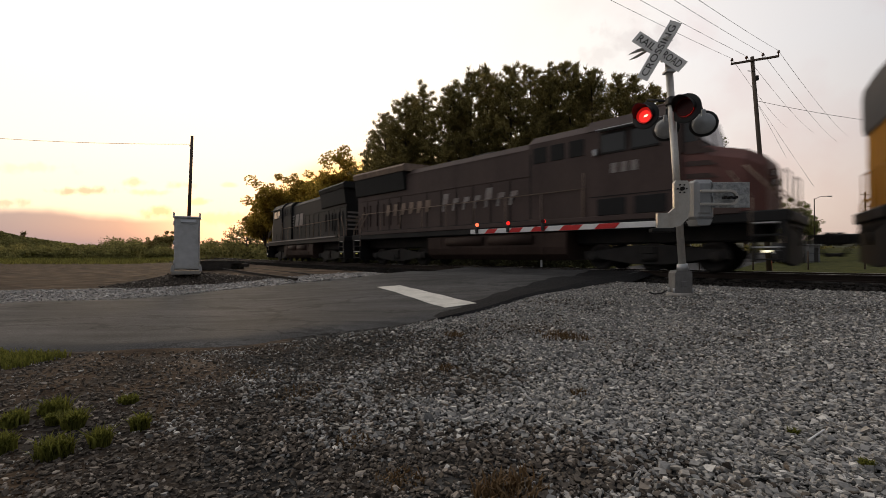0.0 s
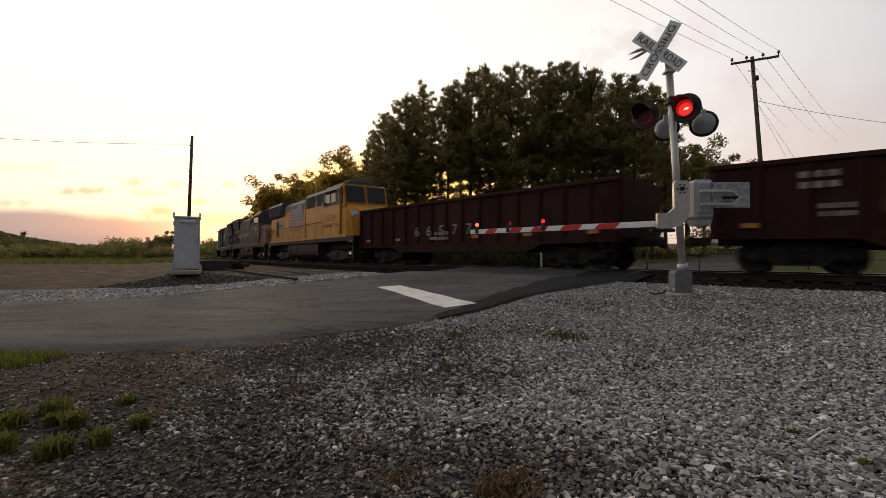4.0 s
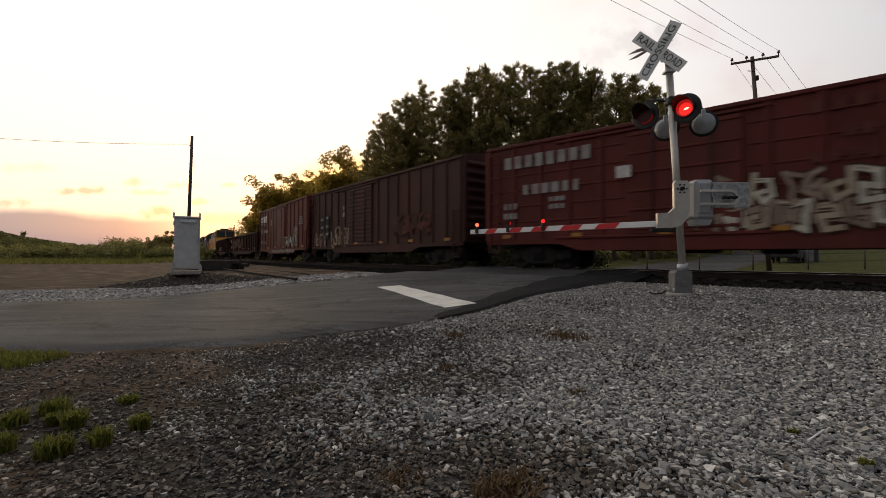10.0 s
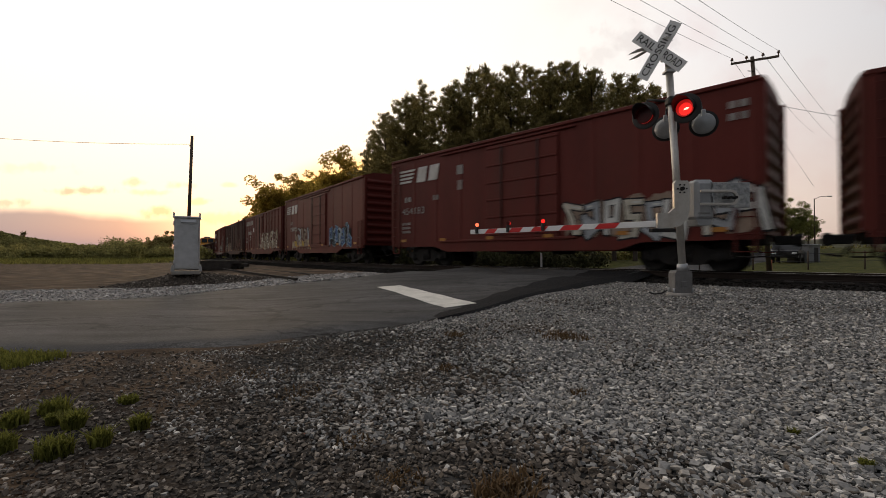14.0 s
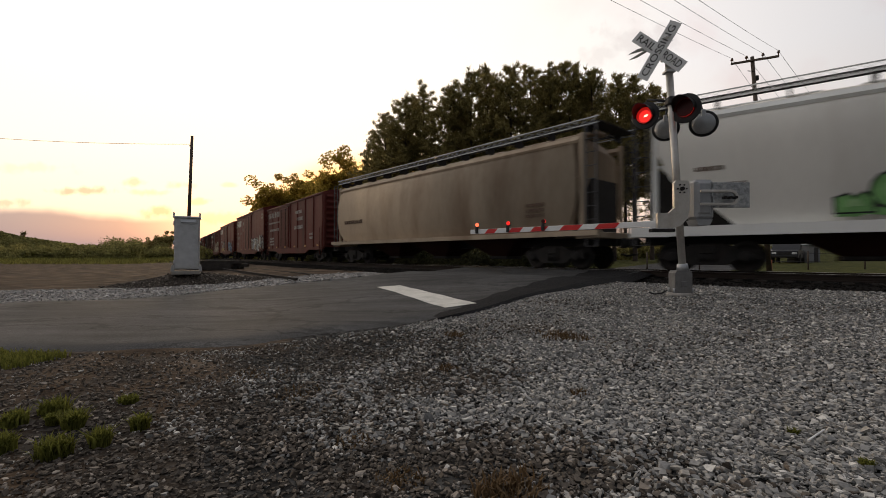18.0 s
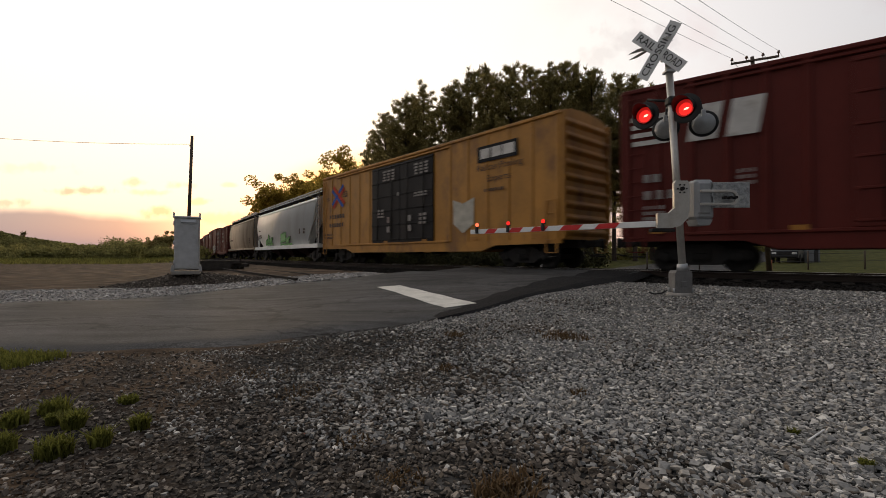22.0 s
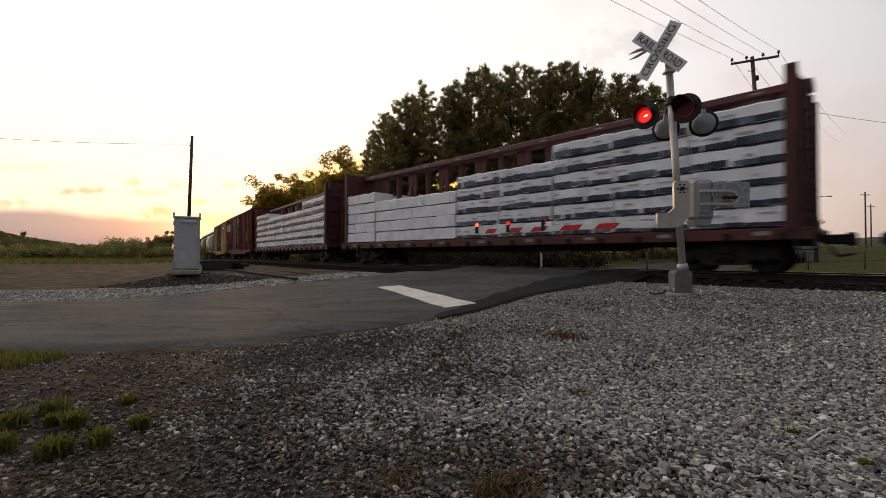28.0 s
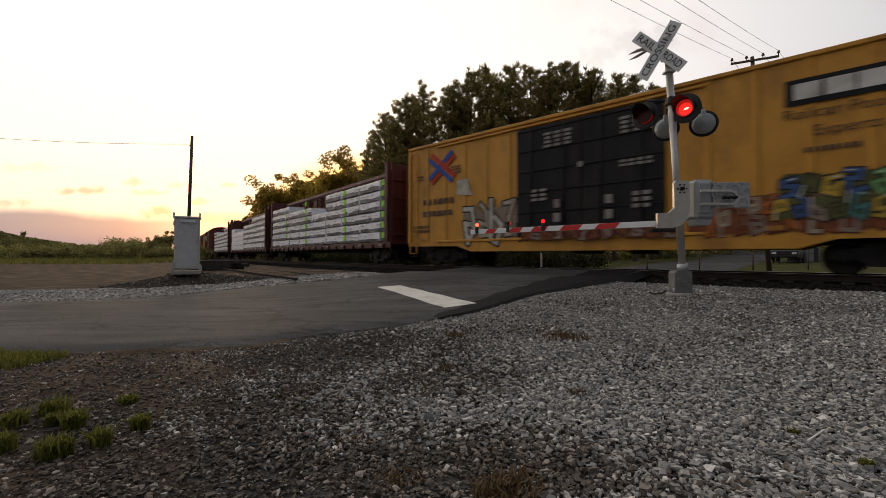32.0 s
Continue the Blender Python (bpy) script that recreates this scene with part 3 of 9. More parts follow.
def make_ground():
    na = 288
    r = np.concatenate([np.linspace(0.05, 12, 70), 12 * np.exp(np.linspace(0.02, math.log(4000 / 12), 90))])
    a = np.linspace(0, 2 * math.pi, na, endpoint=False)
    x = (r[None, :] * np.cos(a)[:, None]).ravel()
    y = (r[None, :] * np.sin(a)[:, None]).ravel()
    z = ground_height(x, y)
    me = grid_mesh("ground", np.column_stack([x, y, z]), na, len(r), wrap=True)
    so, gr, pl = cover_at(x, y)
    at = me.color_attributes.new("cover", "FLOAT_COLOR", "POINT")
    at.data.foreach_set("color", np.column_stack([so, gr, pl, 0 * so + 1]).astype(np.float32).ravel())
    me.materials.append(ground_material())
    if me.polygons[0].normal.z < 0:
        me.flip_normals()
    g = new("ground", me)
    tagged(g, "grey crushed-stone and soil ground with grass beyond the railway", "ground", kind="structure")


make_ground()
make_road()


def make_stop_line():
    g = Geo()
    a, b = Vector((0.04, 7.42)), Vector((-1.62, 10.75))
    w = Vector((0.55, 0.28))
    n = 14
    vs = []
    for k in range(n + 1):
        p = a.lerp(b, k / n)
        for o in (Vector((0, 0)), w):
            x, y = (p + o)
            z = float(road_height(np.array([x]), np.array([y]))[0]) + 0.008
            vs.append((x, y, z))
    g.add(vs, [(2 * k, 2 * k + 1, 2 * k + 3, 2 * k + 2) for k in range(n)])
    ob = part("stop_line", g, ROADPAINT)
    if ob.data.polygons[0].normal.z < 0:
        ob.data.flip_normals()
    tagged(ob, "worn white painted stop line across the lane", "road marking", kind="structure")


make_stop_line()


def make_dark_patch():
    """A darker strip of newer asphalt along the near edge, from the stop line to the rails."""
    n, m = 40, 4
    g = Geo()
    vs = []
    for i in range(n + 1):
        u = 45 + 31 * i / n
        wid = 0.03 + 0.27 * (i / n) ** 0.75
        for j in range(m + 1):
            x, y, z = on_road(u, -0.015 + wid * j / m + 0.008 * math.sin(i * 1.7) * (j == m))
            vs.append((x, y, z + 0.006 - (0.1 if j == 0 else 0)))
    g.add(vs, [(i * (m + 1) + j, (i + 1) * (m + 1) + j, (i + 1) * (m + 1) + j + 1, i * (m + 1) + j + 1) for i in range(n) for j in range(m)])
    ob = part("asphalt_patch", g, ASPHALT_NEW)
    if ob.data.polygons[5].normal.z < 0:
        ob.data.flip_normals()
    tagged(ob, "dark strip of newer asphalt at the crossing's edge", "road", kind="structure")


make_dark_patch()


# ---- railway ----
def make_track():
    tr = thing("railway_track", "single main line of steel rails on dark wooden ties", "railway track", kind="structure")
    for sg, nm in ((1, "rail"), (-1, "rail")):
        q = sg * 0.755
        prof = [(q - 0.037, -0.002), (q - 0.034, -0.038), (q - 0.009, -0.05), (q - 0.009, -0.14), (q - 0.07, -0.152), (q - 0.07, -0.168),
                (q + 0.07, -0.168), (q + 0.07, -0.152), (q + 0.009, -0.14), (q + 0.009, -0.05), (q + 0.034, -0.038), (q + 0.037, -0.002)]
        rail = sweep(nm, prof, -340, 420, 2.0, STEEL, tr)
        sweep("railhead", [(q - 0.03, -0.001), (q + 0.03, -0.001), (q + 0.03, 0.0015), (q - 0.03, 0.0015)], -340, 420, 2.0, RAILTOP, rail, "polished rail head")
    me = Geo().box((0, 0, 0), (0.22, 2.59, 0.17), 0.015).mesh("tie")
    me.materials.append(TIE)
    rng = random.Random(5)
    for i in range(150):
        s = -26 + i * 0.53
        x, y, h = line_at(s)
        t = part("tie", me, None, tr)
        t.matrix_basis = pose(x, y, -0.255 + rng.uniform(-0.012, 0.006), 0, 0, math.degrees(h) + 90 + rng.uniform(-1.5, 1.5))
    sweep("ballast_bed", [(3.7, -0.42), (3.3, -0.345), (1.75, -0.215), (-1.75, -0.215), (-3.3, -0.345), (-3.7, -0.42)], -340, 420, 2.0, BALLAST, tr, "dark oily ballast")
    return tr


BALLAST = mat("dark_ballast", (0.017, 0.015, 0.0135), 0.95, 0, 0.6, 22, 60, 0.9, spec=0.1)
make_track()


def make_cinder_mound():
    CINDER = mat("dark_cinder_soil", (0.034, 0.028, 0.024), 0.95, 0, 0.6, 3, 30, 1.0, (0.085, 0.07, 0.058), 0.8, spec=0.05)
    n, m = 64, 14
    co = []
    for i in range(n):
        a = 2 * math.pi * i / n
        r = 1 + 0.12 * math.sin(3 * a + 1) + 0.08 * math.sin(7 * a)
        for j in range(m):
            v = 1 - j / (m - 1)
            x, y = -8.9 + 2.8 * r * v * math.cos(a), 15.5 + 1.75 * r * v * math.sin(a) - 0.12 * r * v * math.cos(a)
            g0 = gz(x, y)
            co.append((x, y, g0 - 0.02 + (-0.06 - g0) * (1 - v) ** 1.3 + 0.015 * math.sin(5 * x) * math.sin(4 * y)))
    me = grid_mesh("cinder_mound", np.array(co), n, m, wrap=True)
    ob = part("cinder_mound", me, CINDER)
    if me.polygons[len(me.polygons) // 2].normal.z < 0:
        me.flip_normals()
    tagged(ob, "low mound of black cinders round the cabinet", "ground", kind="structure")


make_cinder_mound()

# ---- train ----
SPEED = 9.6
CARS = []       # (thing, middle at 0 s along the track, half distance of the trucks)
WHEELS = []     # (wheelset, pose in its truck, radius)

RED_A = mat("oxide_red_car_paint", (0.108, 0.0235, 0.0185), 0.6, 0, 0.28, 0.8, 14, 0.12, (0.055, 0.022, 0.016), 0.55, 0.75, spec=0.16)
RED_B = mat("dark_brown_car_paint", (0.058, 0.027, 0.022), 0.7, 0, 0.3, 0.8, 14, 0.12, (0.09, 0.027, 0.021), 0.6, 0.75, spec=0.16)
RED_C = mat("bright_oxide_red_paint", (0.108, 0.019, 0.014), 0.55, 0, 0.22, 0.8, 14, 0.1, (0.07, 0.028, 0.02), 0.4, 0.75, spec=0.16)
WHITE_P = mat("dirty_white_paint", (0.55, 0.53, 0.5), 0.7, 0, 0.2, 3, 30, 0.05, (0.2, 0.14, 0.1), 0.5)
YELLOW_REF = mat("yellow_reflector_strip", (0.36, 0.15, 0.018), 0.45, 0, 0.15, 5, 40, 0.02)


def wheel_mesh():
    g = Geo()
    for sg in (1, -1):
        o = (0, sg * 0.755, 0)
        lathe(g, [(-0.07, 0.05), (-0.07, 0.33), (-0.075, 0.445), (-0.045, 0.445), (-0.04, 0.42), (0.06, 0.41), (0.065, 0.33), (0.03, 0.3), (0.03, 0.14), (0.09, 0.12), (0.09, 0.0)], o, (0, sg, 0), 20)
    g.cyl((0, -0.72, 0), (0, 0.72, 0), 0.08, seg=8)
    g.cyl((0, -0.98, 0), (0, 0.98, 0), 0.07, seg=8)
    return g.mesh("wheelset")


WHEEL_ME = wheel_mesh()
WHEEL_ME.materials.append(BLACKSTEEL)


def frame_mesh(axles, base):
    g = Geo()
    half = base * (axles - 1) / 2
    for sg in (1, -1):
        y = sg * 1.0
        g.prism([(-half - 0.3, 0.36), (-half - 0.3, 0.6), (-half + 0.2, 0.62), (-0.35, 0.78), (0.35, 0.78), (half - 0.2, 0.62), (half + 0.3, 0.6), (half + 0.3, 0.36), (half - 0.2, 0.36), (0.45, 0.2), (-0.45, 0.2), (-half + 0.2, 0.36)], "y", y - 0.07, y + 0.07)
        for k in range(axles):
            x = -half + k * base
            lathe(g, [(-0.06, 0.16), (0.1, 0.15), (0.12, 0.1), (0.12, 0.0)], (x, y, 0.42), (0, sg, 0), 10)
        for x in (-0.16, 0, 0.16):
            g.cyl((x, y + sg * 0.08, 0.28), (x, y + sg * 0.08, 0.55), 0.055, seg=8)
    g.box((0, 0, 0.62), (0.4, 2.3, 0.24), 0.03)
    return g.mesh("side_frame")


FRAME2, FRAME3 = frame_mesh(2, 1.75), frame_mesh(3, 1.75)


def add_trucks(car, half, axles=2, base=1.75):
    for sg in (1, -1):
        tr = part("truck", FRAME2 if axles == 2 else FRAME3, BLACKSTEEL, car, m=pose(sg * half, 0, 0))
        for k in range(axles):
            x = (k - (axles - 1) / 2) * base
            w = part("wheelset", WHEEL_ME, None, tr)
            WHEELS.append((w, x))


def add_ends(car, L, zc=0.86):
    for sg in (1, -1):
        g = Geo()
        g.box((sg * (L / 2 + 0.24), 0, zc), (0.5, 0.2, 0.24), 0.03)
        g.box((sg * (L / 2 + 0.53), sg * 0.07, zc), (0.22, 0.16, 0.34), 0.05)
        g.box((sg * (L / 2 + 0.55), -sg * 0.1, zc), (0.2, 0.1, 0.26), 0.04)
        g.tube([(sg * (L / 2 + 0.1), 0.35, zc - 0.1), (sg * (L / 2 + 0.3), 0.3, zc - 0.42), (sg * (L / 2 + 0.6), 0.15, zc - 0.36)], 0.03, 6)
        part("coupler", g, BLACKSTEEL, car)


def start_car(name, label, front, back, axles=2, base=1.75, inset=None, category="freight car", group="freight cars of the train"):
    L = front - back
    car = thing(name, label, category, group=group)
    half = L / 2 - (inset if inset else 1.9)
    CARS.append((car, (front + back) / 2, half))
    add_trucks(car, half, axles, base)
    add_ends(car, L)
    return car, L


def ladder(car, x, y, z0, z1, w=0.42, material=None, out=0.07):
    g = Geo()
    sg = 1 if y > 0 else -1
    for dx in (-w / 2, w / 2):
        g.box((x + dx, y + sg * out, (z0 + z1) / 2), (0.05, 0.03, z1 - z0))
    n = max(2, int((z1 - z0) / 0.4))
    for k in range(n + 1):
        g.cyl((x - w / 2, y + sg * out, z0 + (z1 - z0) * k / n), (x + w / 2, y + sg * out, z0 + (z1 - z0) * k / n), 0.014, seg=6)
    part("ladder", g, material or BLACKSTEEL, car)


def boxcar(name, label, front, back, H, paint, door=(-0.6, 3.0), door_paint=None, ribs=14, style="ribs", double=False, post=0.06):
    car, L = start_car(name, label, front, back, category="boxcar")
    W, z0 = 1.5, 1.0
    g = Geo()
    g.prism([(-W, z0), (-W, H - 0.22), (-0.9, H - 0.05), (0, H), (0.9, H - 0.05), (W, H - 0.22), (W, z0)], "x", -L / 2, L / 2)
    part("body", g, paint, car)
    # roof edge and running seams
    g = Geo()
    for sg in (1, -1):
        g.box((0, sg * (W + 0.02), H - 0.26), (L + 0.04, 0.1, 0.12), 0.02)
    n = int(L / 1.2)
    for k in range(n + 1):
        x = -L / 2 + 0.06 + (L - 0.12) * k / n
        g.prism([(-W, H - 0.2), (-0.9, H - 0.02), (0, H + 0.035), (0.9, H - 0.02), (W, H - 0.2), (W, H - 0.24), (0, H - 0.02), (-W, H - 0.24)], "x", x - 0.03, x + 0.03)
    part("roof_edge", g, paint, car)
    # side sill, deeper between the trucks
    g = Geo()
    for sg in (1, -1):
        y = sg * (W - 0.02)
        g.prism([(-L / 2, 1.02), (L / 2, 1.02), (L / 2, 0.86), (L / 2 - 2.9, 0.84), (L / 2 - 3.6, 0.62), (-L / 2 + 3.6, 0.62), (-L / 2 + 2.9, 0.84), (-L / 2, 0.86)], "y", y - 0.05, y + 0.05)
    part("side_sill", g, paint, car)
    # doors
    dx, dw = door
    for sg in (1, -1):
        wings = ((dx - dw / 4, dw / 2), (dx + dw / 4, dw / 2)) if double else ((dx, dw),)
        for cx, w in wings:
            y = sg * (W + 0.045)
            dr = part("door", Geo().box((cx, y, (z0 + 0.1 + H - 0.5) / 2), (w - 0.03, 0.07, H - 0.5 - z0 - 0.1), 0.015), door_paint or paint, car)
            nb = 6 if style != "ribbed_door" else 14
            rib = Geo().box((0, 0, 0), (w - 0.1, 0.045, 0.07), 0.012).mesh("door_rib")
            rib.materials.append(door_paint or paint)
            for k in range(nb):
                part("door_rib", rib, None, dr, m=pose(cx, y + sg * 0.045, z0 + 0.25 + (H - 0.85 - z0) * k / (nb - 1)))
            rod = Geo().cyl((0, 0, z0 + 0.2), (0, 0, H - 0.6), 0.025, seg=6).mesh("lock_rod")
            rod.materials.append(BLACKSTEEL)
            for ex in (-0.25, 0.25):
                part("lock_rod", rod, None, dr, m=pose(cx + ex * w, y + sg * 0.09, 0))
        for zz, th in ((z0 + 0.05, 0.09), (H - 0.42, 0.07)):
            part("door_rail", Geo().box((dx + dw * 0.3, sg * (W + 0.04), zz), (dw * 2.0, 0.09, th), 0.015), paint, car)
    # side posts
    lo, hi = dx - dw / 2 - 0.1, dx + dw / 2 + 0.1
    if ribs:
        me = Geo().prism([(-0.075, 0), (-0.045, post), (0.045, post), (0.075, 0)], "z", z0 + 0.02, H - 0.3).mesh("side_post")
        me.materials.append(paint)
        for k in range(ribs):
            x = -L / 2 + 0.12 + (L - 0.24) * k / (ribs - 1)
            if lo < x < hi:
                continue
            for sg in (1, -1):
                part("side_post", me, None, car, m=pose(x, sg * W, 0, 0, 0, 0 if sg > 0 else 180))
    if style == "horizontal":
        for a, b in ((-L / 2 + 0.05, lo), (hi, L / 2 - 0.05)):
            seam = Geo().box((0, 0, 0), (b - a, 0.03, 0.05), 0.01).mesh("side_seam")
            seam.materials.append(paint)
            for sg in (1, -1):
                for k in range(5):
                    part("side_seam", seam, None, car, m=pose((a + b) / 2, sg * (W + 0.012), z0 + 0.65 + k * (H - z0 - 1.1) / 4.6))
    # corrugated ends
    for sg in (1, -1):
        g = Geo()
        nr = 9
        for k in range(nr):
            z = z0 + 0.25 + (H - z0 - 0.75) * k / (nr - 1)
            g.prism([(sg * L / 2, z - 0.14), (sg * (L / 2 + 0.09), z - 0.03), (sg * (L / 2 + 0.09), z + 0.03), (sg * L / 2, z + 0.14)], "y", -W + 0.2, W - 0.2)
        part("end_corrugation", g, paint, car)
        for yy in (1, -1):
            part("corner_post", Geo().box((sg * (L / 2 + 0.045), yy * (W - 0.07), (z0 + H - 0.25) / 2), (0.11, 0.14, H - 0.25 - z0), 0.02), paint, car)
        for yy in (1, -1):
            ladder(car, sg * (L / 2 - 0.35), yy * W, 0.55, H - 0.5 if sg * yy > 0 else 2.3, material=paint)
            g = Geo()
            g.tube([(sg * (L / 2 - 0.55), yy * (W - 0.05), 0.9), (sg * (L / 2 - 0.55), yy * (W - 0.05), 0.42), (sg * (L / 2 - 0.12), yy * (W - 0.05), 0.42), (sg * (L / 2 - 0.12), yy * (W - 0.05), 0.9)], 0.022, 6)
            part("stirrup_step", g, BLACKSTEEL, car)
    # underframe
    g = Geo()
    g.box((0, 0, 0.88), (L - 0.2, 0.7, 0.3), 0.03)
    g.box((0.6, 0.5, 0.72), (1.0, 0.5, 0.4), 0.06)
    g.cyl((-1.6, 0.4, 0.7), (-0.8, 0.4, 0.7), 0.2, seg=10)
    part("underframe", g, BLACKSTEEL, car)
    # reflector strips
    me = Geo().box((0, 0, 0), (0.34, 0.006, 0.12)).mesh("reflector")
    me.materials.append(YELLOW_REF)
    for k in range(6):
        for sg in (1, -1):
            part("reflector", me, None, car, m=pose(-L / 2 + 0.9 + (L - 1.8) * k / 5, sg * (W + 0.085), 1.13))
    return car


def emblem(car, x, z, w, h, material, W=1.585):
    """A striped emblem: four tapering bars that run into two plain slanted blocks."""
    first = None
    shapes = []
    for k in range(4):
        zz = z + h / 2 - (k + 0.5) * h / 4
        shapes.append(("emblem_stripe", [(x, zz + h * 0.085), (x - w * 0.42 + k * 0.03 * w, zz + h * 0.085), (x - w * 0.40 + k * 0.03 * w, zz - h * 0.055), (x, zz - h * 0.055)]))
    for x1, w1 in ((x - w * 0.45, w * 0.22), (x - w * 0.74, w * 0.22)):
        sl = w * 0.05
        shapes.append(("emblem_block", [(x1, z - h / 2), (x1 - sl, z + h / 2), (x1 - w1 - sl, z + h / 2), (x1 - w1, z - h / 2)]))
    for name, pts in shapes:
        ob = part("emblem" if first is None else name, Geo().prism(pts, "y", W - 0.003, W + 0.003), material, first or car)
        first = first or ob
    return first

# ---- paints of the cars ----
YEL = mat("faded_yellow_car_paint", (0.39, 0.178, 0.026), 0.6, 0, 0.22, 1.5, 14, 0.1, (0.13, 0.06, 0.026), 0.8, 0.45)
YEL_FRESH = mat("warm_yellow_car_paint", (0.53, 0.25, 0.03), 0.6, 0, 0.2, 1.5, 14, 0.1, (0.2, 0.09, 0.03), 0.6, 0.45)
YEL_LOCO = mat("glossy_yellow_engine_paint", (0.46, 0.2, 0.006), 0.45, 0, 0.15, 0.8, 14, 0.05, (0.22, 0.085, 0.012), 0.5, 0.75, spec=0.25)
BLACKDOOR = mat("black_door_paint", (0.016, 0.015, 0.016), 0.6, 0, 0.3, 1.5, 20, 0.1, (0.04, 0.033, 0.03), 0.5, 0.6, spec=0.15)
GREYP = mat("light_grey_hopper_paint", (0.76, 0.76, 0.73), 0.5, 0, 0.08, 0.6, 14, 0.05, (0.55, 0.51, 0.45), 0.5, 0.8)
TANP = mat("dusty_tan_hopper_paint", (0.4, 0.315, 0.225), 0.7, 0, 0.22, 0.6, 14, 0.06, (0.17, 0.095, 0.05), 0.7, 0.8)
LOCO_GREY = mat("sooty_dark_grey_engine_paint", (0.072, 0.05, 0.045), 0.65, 0, 0.3, 0.8, 16, 0.08, (0.07, 0.05, 0.042), 0.5, 0.7, spec=0.2)
LOCO_BLACK = mat("black_engine_paint", (0.018, 0.018, 0.0185), 0.6, 0, 0.25, 0.8, 16, 0.05, (0.04, 0.033, 0.028), 0.4, 0.7, spec=0.15)
LOCO_ROOF = mat("dark_grey_engine_roof", (0.07, 0.07, 0.075), 0.6, 0, 0.2, 1.2, 20, 0.06, (0.035, 0.03, 0.028), 0.6)
NOSE_RED = mat("faded_scarlet_nose_paint", (0.15, 0.062, 0.052), 0.6, 0, 0.25, 1, 16, 0.06, (0.08, 0.05, 0.042), 0.6)
TANK = mat("oily_fuel_tank_steel", (0.042, 0.027, 0.022), 0.7, 0, 0.3, 1, 16, 0.1, spec=0.12)
GLASS_DARK = mat("dark_cab_glass", (0.015, 0.018, 0.02), 0.1, 0, 0.1, 2, 20, 0.0, spec=0.35)
GRILLE_SHADE_BLACK = mat("black_grille_and_intake_shade", (0.008, 0.008, 0.008), 0.8, 0, 0.3, 3, 60, 0.5)
LETTER = mat("faded_white_lettering", (0.26, 0.24, 0.225), 0.7, 0, 0.25, 2.5, 30, 0.03, (0.15, 0.06, 0.05), 0.55)
LETTER_DARK = mat("faded_dark_lettering", (0.09, 0.05, 0.03), 0.7, 0, 0.2, 3, 30, 0.02)
WRAP = mat("white_lumber_wrap", (0.8, 0.81, 0.85), 0.4, 0, 0.14, 2.5, 9, 1.0, (0.5, 0.52, 0.58), 0.6, own=True)
WRAPBLUE = mat("dark_blue_wrap_print", (0.015, 0.021, 0.045), 0.45, 0, 0.4, 5.0, 20, 0.6, (0.2, 0.22, 0.27), 0.35, own=True)
WRAPTEAL = mat("grey_teal_wrap_print", (0.07, 0.09, 0.115), 0.45, 0, 0.4, 5.0, 20, 0.6, (0.4, 0.42, 0.46), 0.4, own=True)
WRAPMARK = mat("faded_wrap_lettering", (0.42, 0.4, 0.44), 0.5, 0, 0.2, 6, 30, 0.02)
NEON = mat("fluorescent_green_tag", (0.3, 0.75, 0.02), 0.6, 0, 0.1, 5, 30, 0.05)
BEAMRED = mat("dark_red_centerbeam_paint", (0.085, 0.018, 0.017), 0.6, 0, 0.25, 0.8, 14, 0.1, (0.04, 0.022, 0.018), 0.5, 0.7)
HEADLIGHT = mat("lit_ground_light", (0.8, 0.8, 0.75), 0.3, 0, 0.05, 5, 30, 0.0, emit=(1.0, 0.9, 0.6), emit_s=1.4)
AMBER = mat("amber_step_light", (0.5, 0.4, 0.1), 0.3, 0, 0.05, 5, 30, 0.0, emit=(0.8, 0.7, 0.1), emit_s=0.35)


RUST_AND_SHADE = mat("rusted_brown_paint_and_outlet_shade", (0.034, 0.014, 0.0115), 0.8, 0, 0.35, 0.9, 14, 0.15, (0.055, 0.024, 0.016), 0.5, 0.6, spec=0.1)


def spray(name, col):
    return mat("spray_paint_" + name, col, 0.7, 0, 0.3, 3, 20, 0.02, spec=0.1)


SP = {"white": spray("white", (0.5, 0.5, 0.48)), "cream": spray("cream", (0.36, 0.3, 0.22)), "green": spray("green", (0.16, 0.33, 0.12)), "pale_green": spray("pale_green", (0.26, 0.42, 0.2)),
      "black": spray("black", (0.02, 0.02, 0.022)), "blue": spray("blue", (0.06, 0.1, 0.22)), "sky": spray("sky", (0.25, 0.36, 0.42)), "orange": spray("orange", (0.42, 0.13, 0.03)),
      "yellow": spray("yellow", (0.45, 0.3, 0.05)), "rust": spray("rust", (0.2, 0.07, 0.03)), "silver": spray("silver", (0.3, 0.32, 0.34)), "olive": spray("olive", (0.1, 0.1, 0.04)), "bone": spray("bone", (0.46, 0.43, 0.36)), "dust": spray("dust", (0.24, 0.18, 0.14)), "brown": spray("brown", (0.06, 0.03, 0.022)), "rustred": spray("rustred", (0.1, 0.035, 0.028)), "royal": spray("royal", (0.05, 0.1, 0.36)), "scarlet": spray("scarlet", (0.45, 0.06, 0.035)), "teal": spray("teal", (0.08, 0.2, 0.19))}


def stroke(g, a, b, t, y0, y1):
    """A straight spray stroke of width t from a to b on the car's side."""
    d = Vector((b[0] - a[0], b[1] - a[1]))
    if d.length < 1e-4:
        return
    d.normalize()
    e, p = d * t * 0.45, Vector((-d.y, d.x)) * t * 0.5
    a, b = Vector(a) - e, Vector(b) + e
    g.prism([tuple(a - p * 0.8), tuple(a + p), tuple(b + p * 0.9), tuple(b - p)], "y", y0, y1)


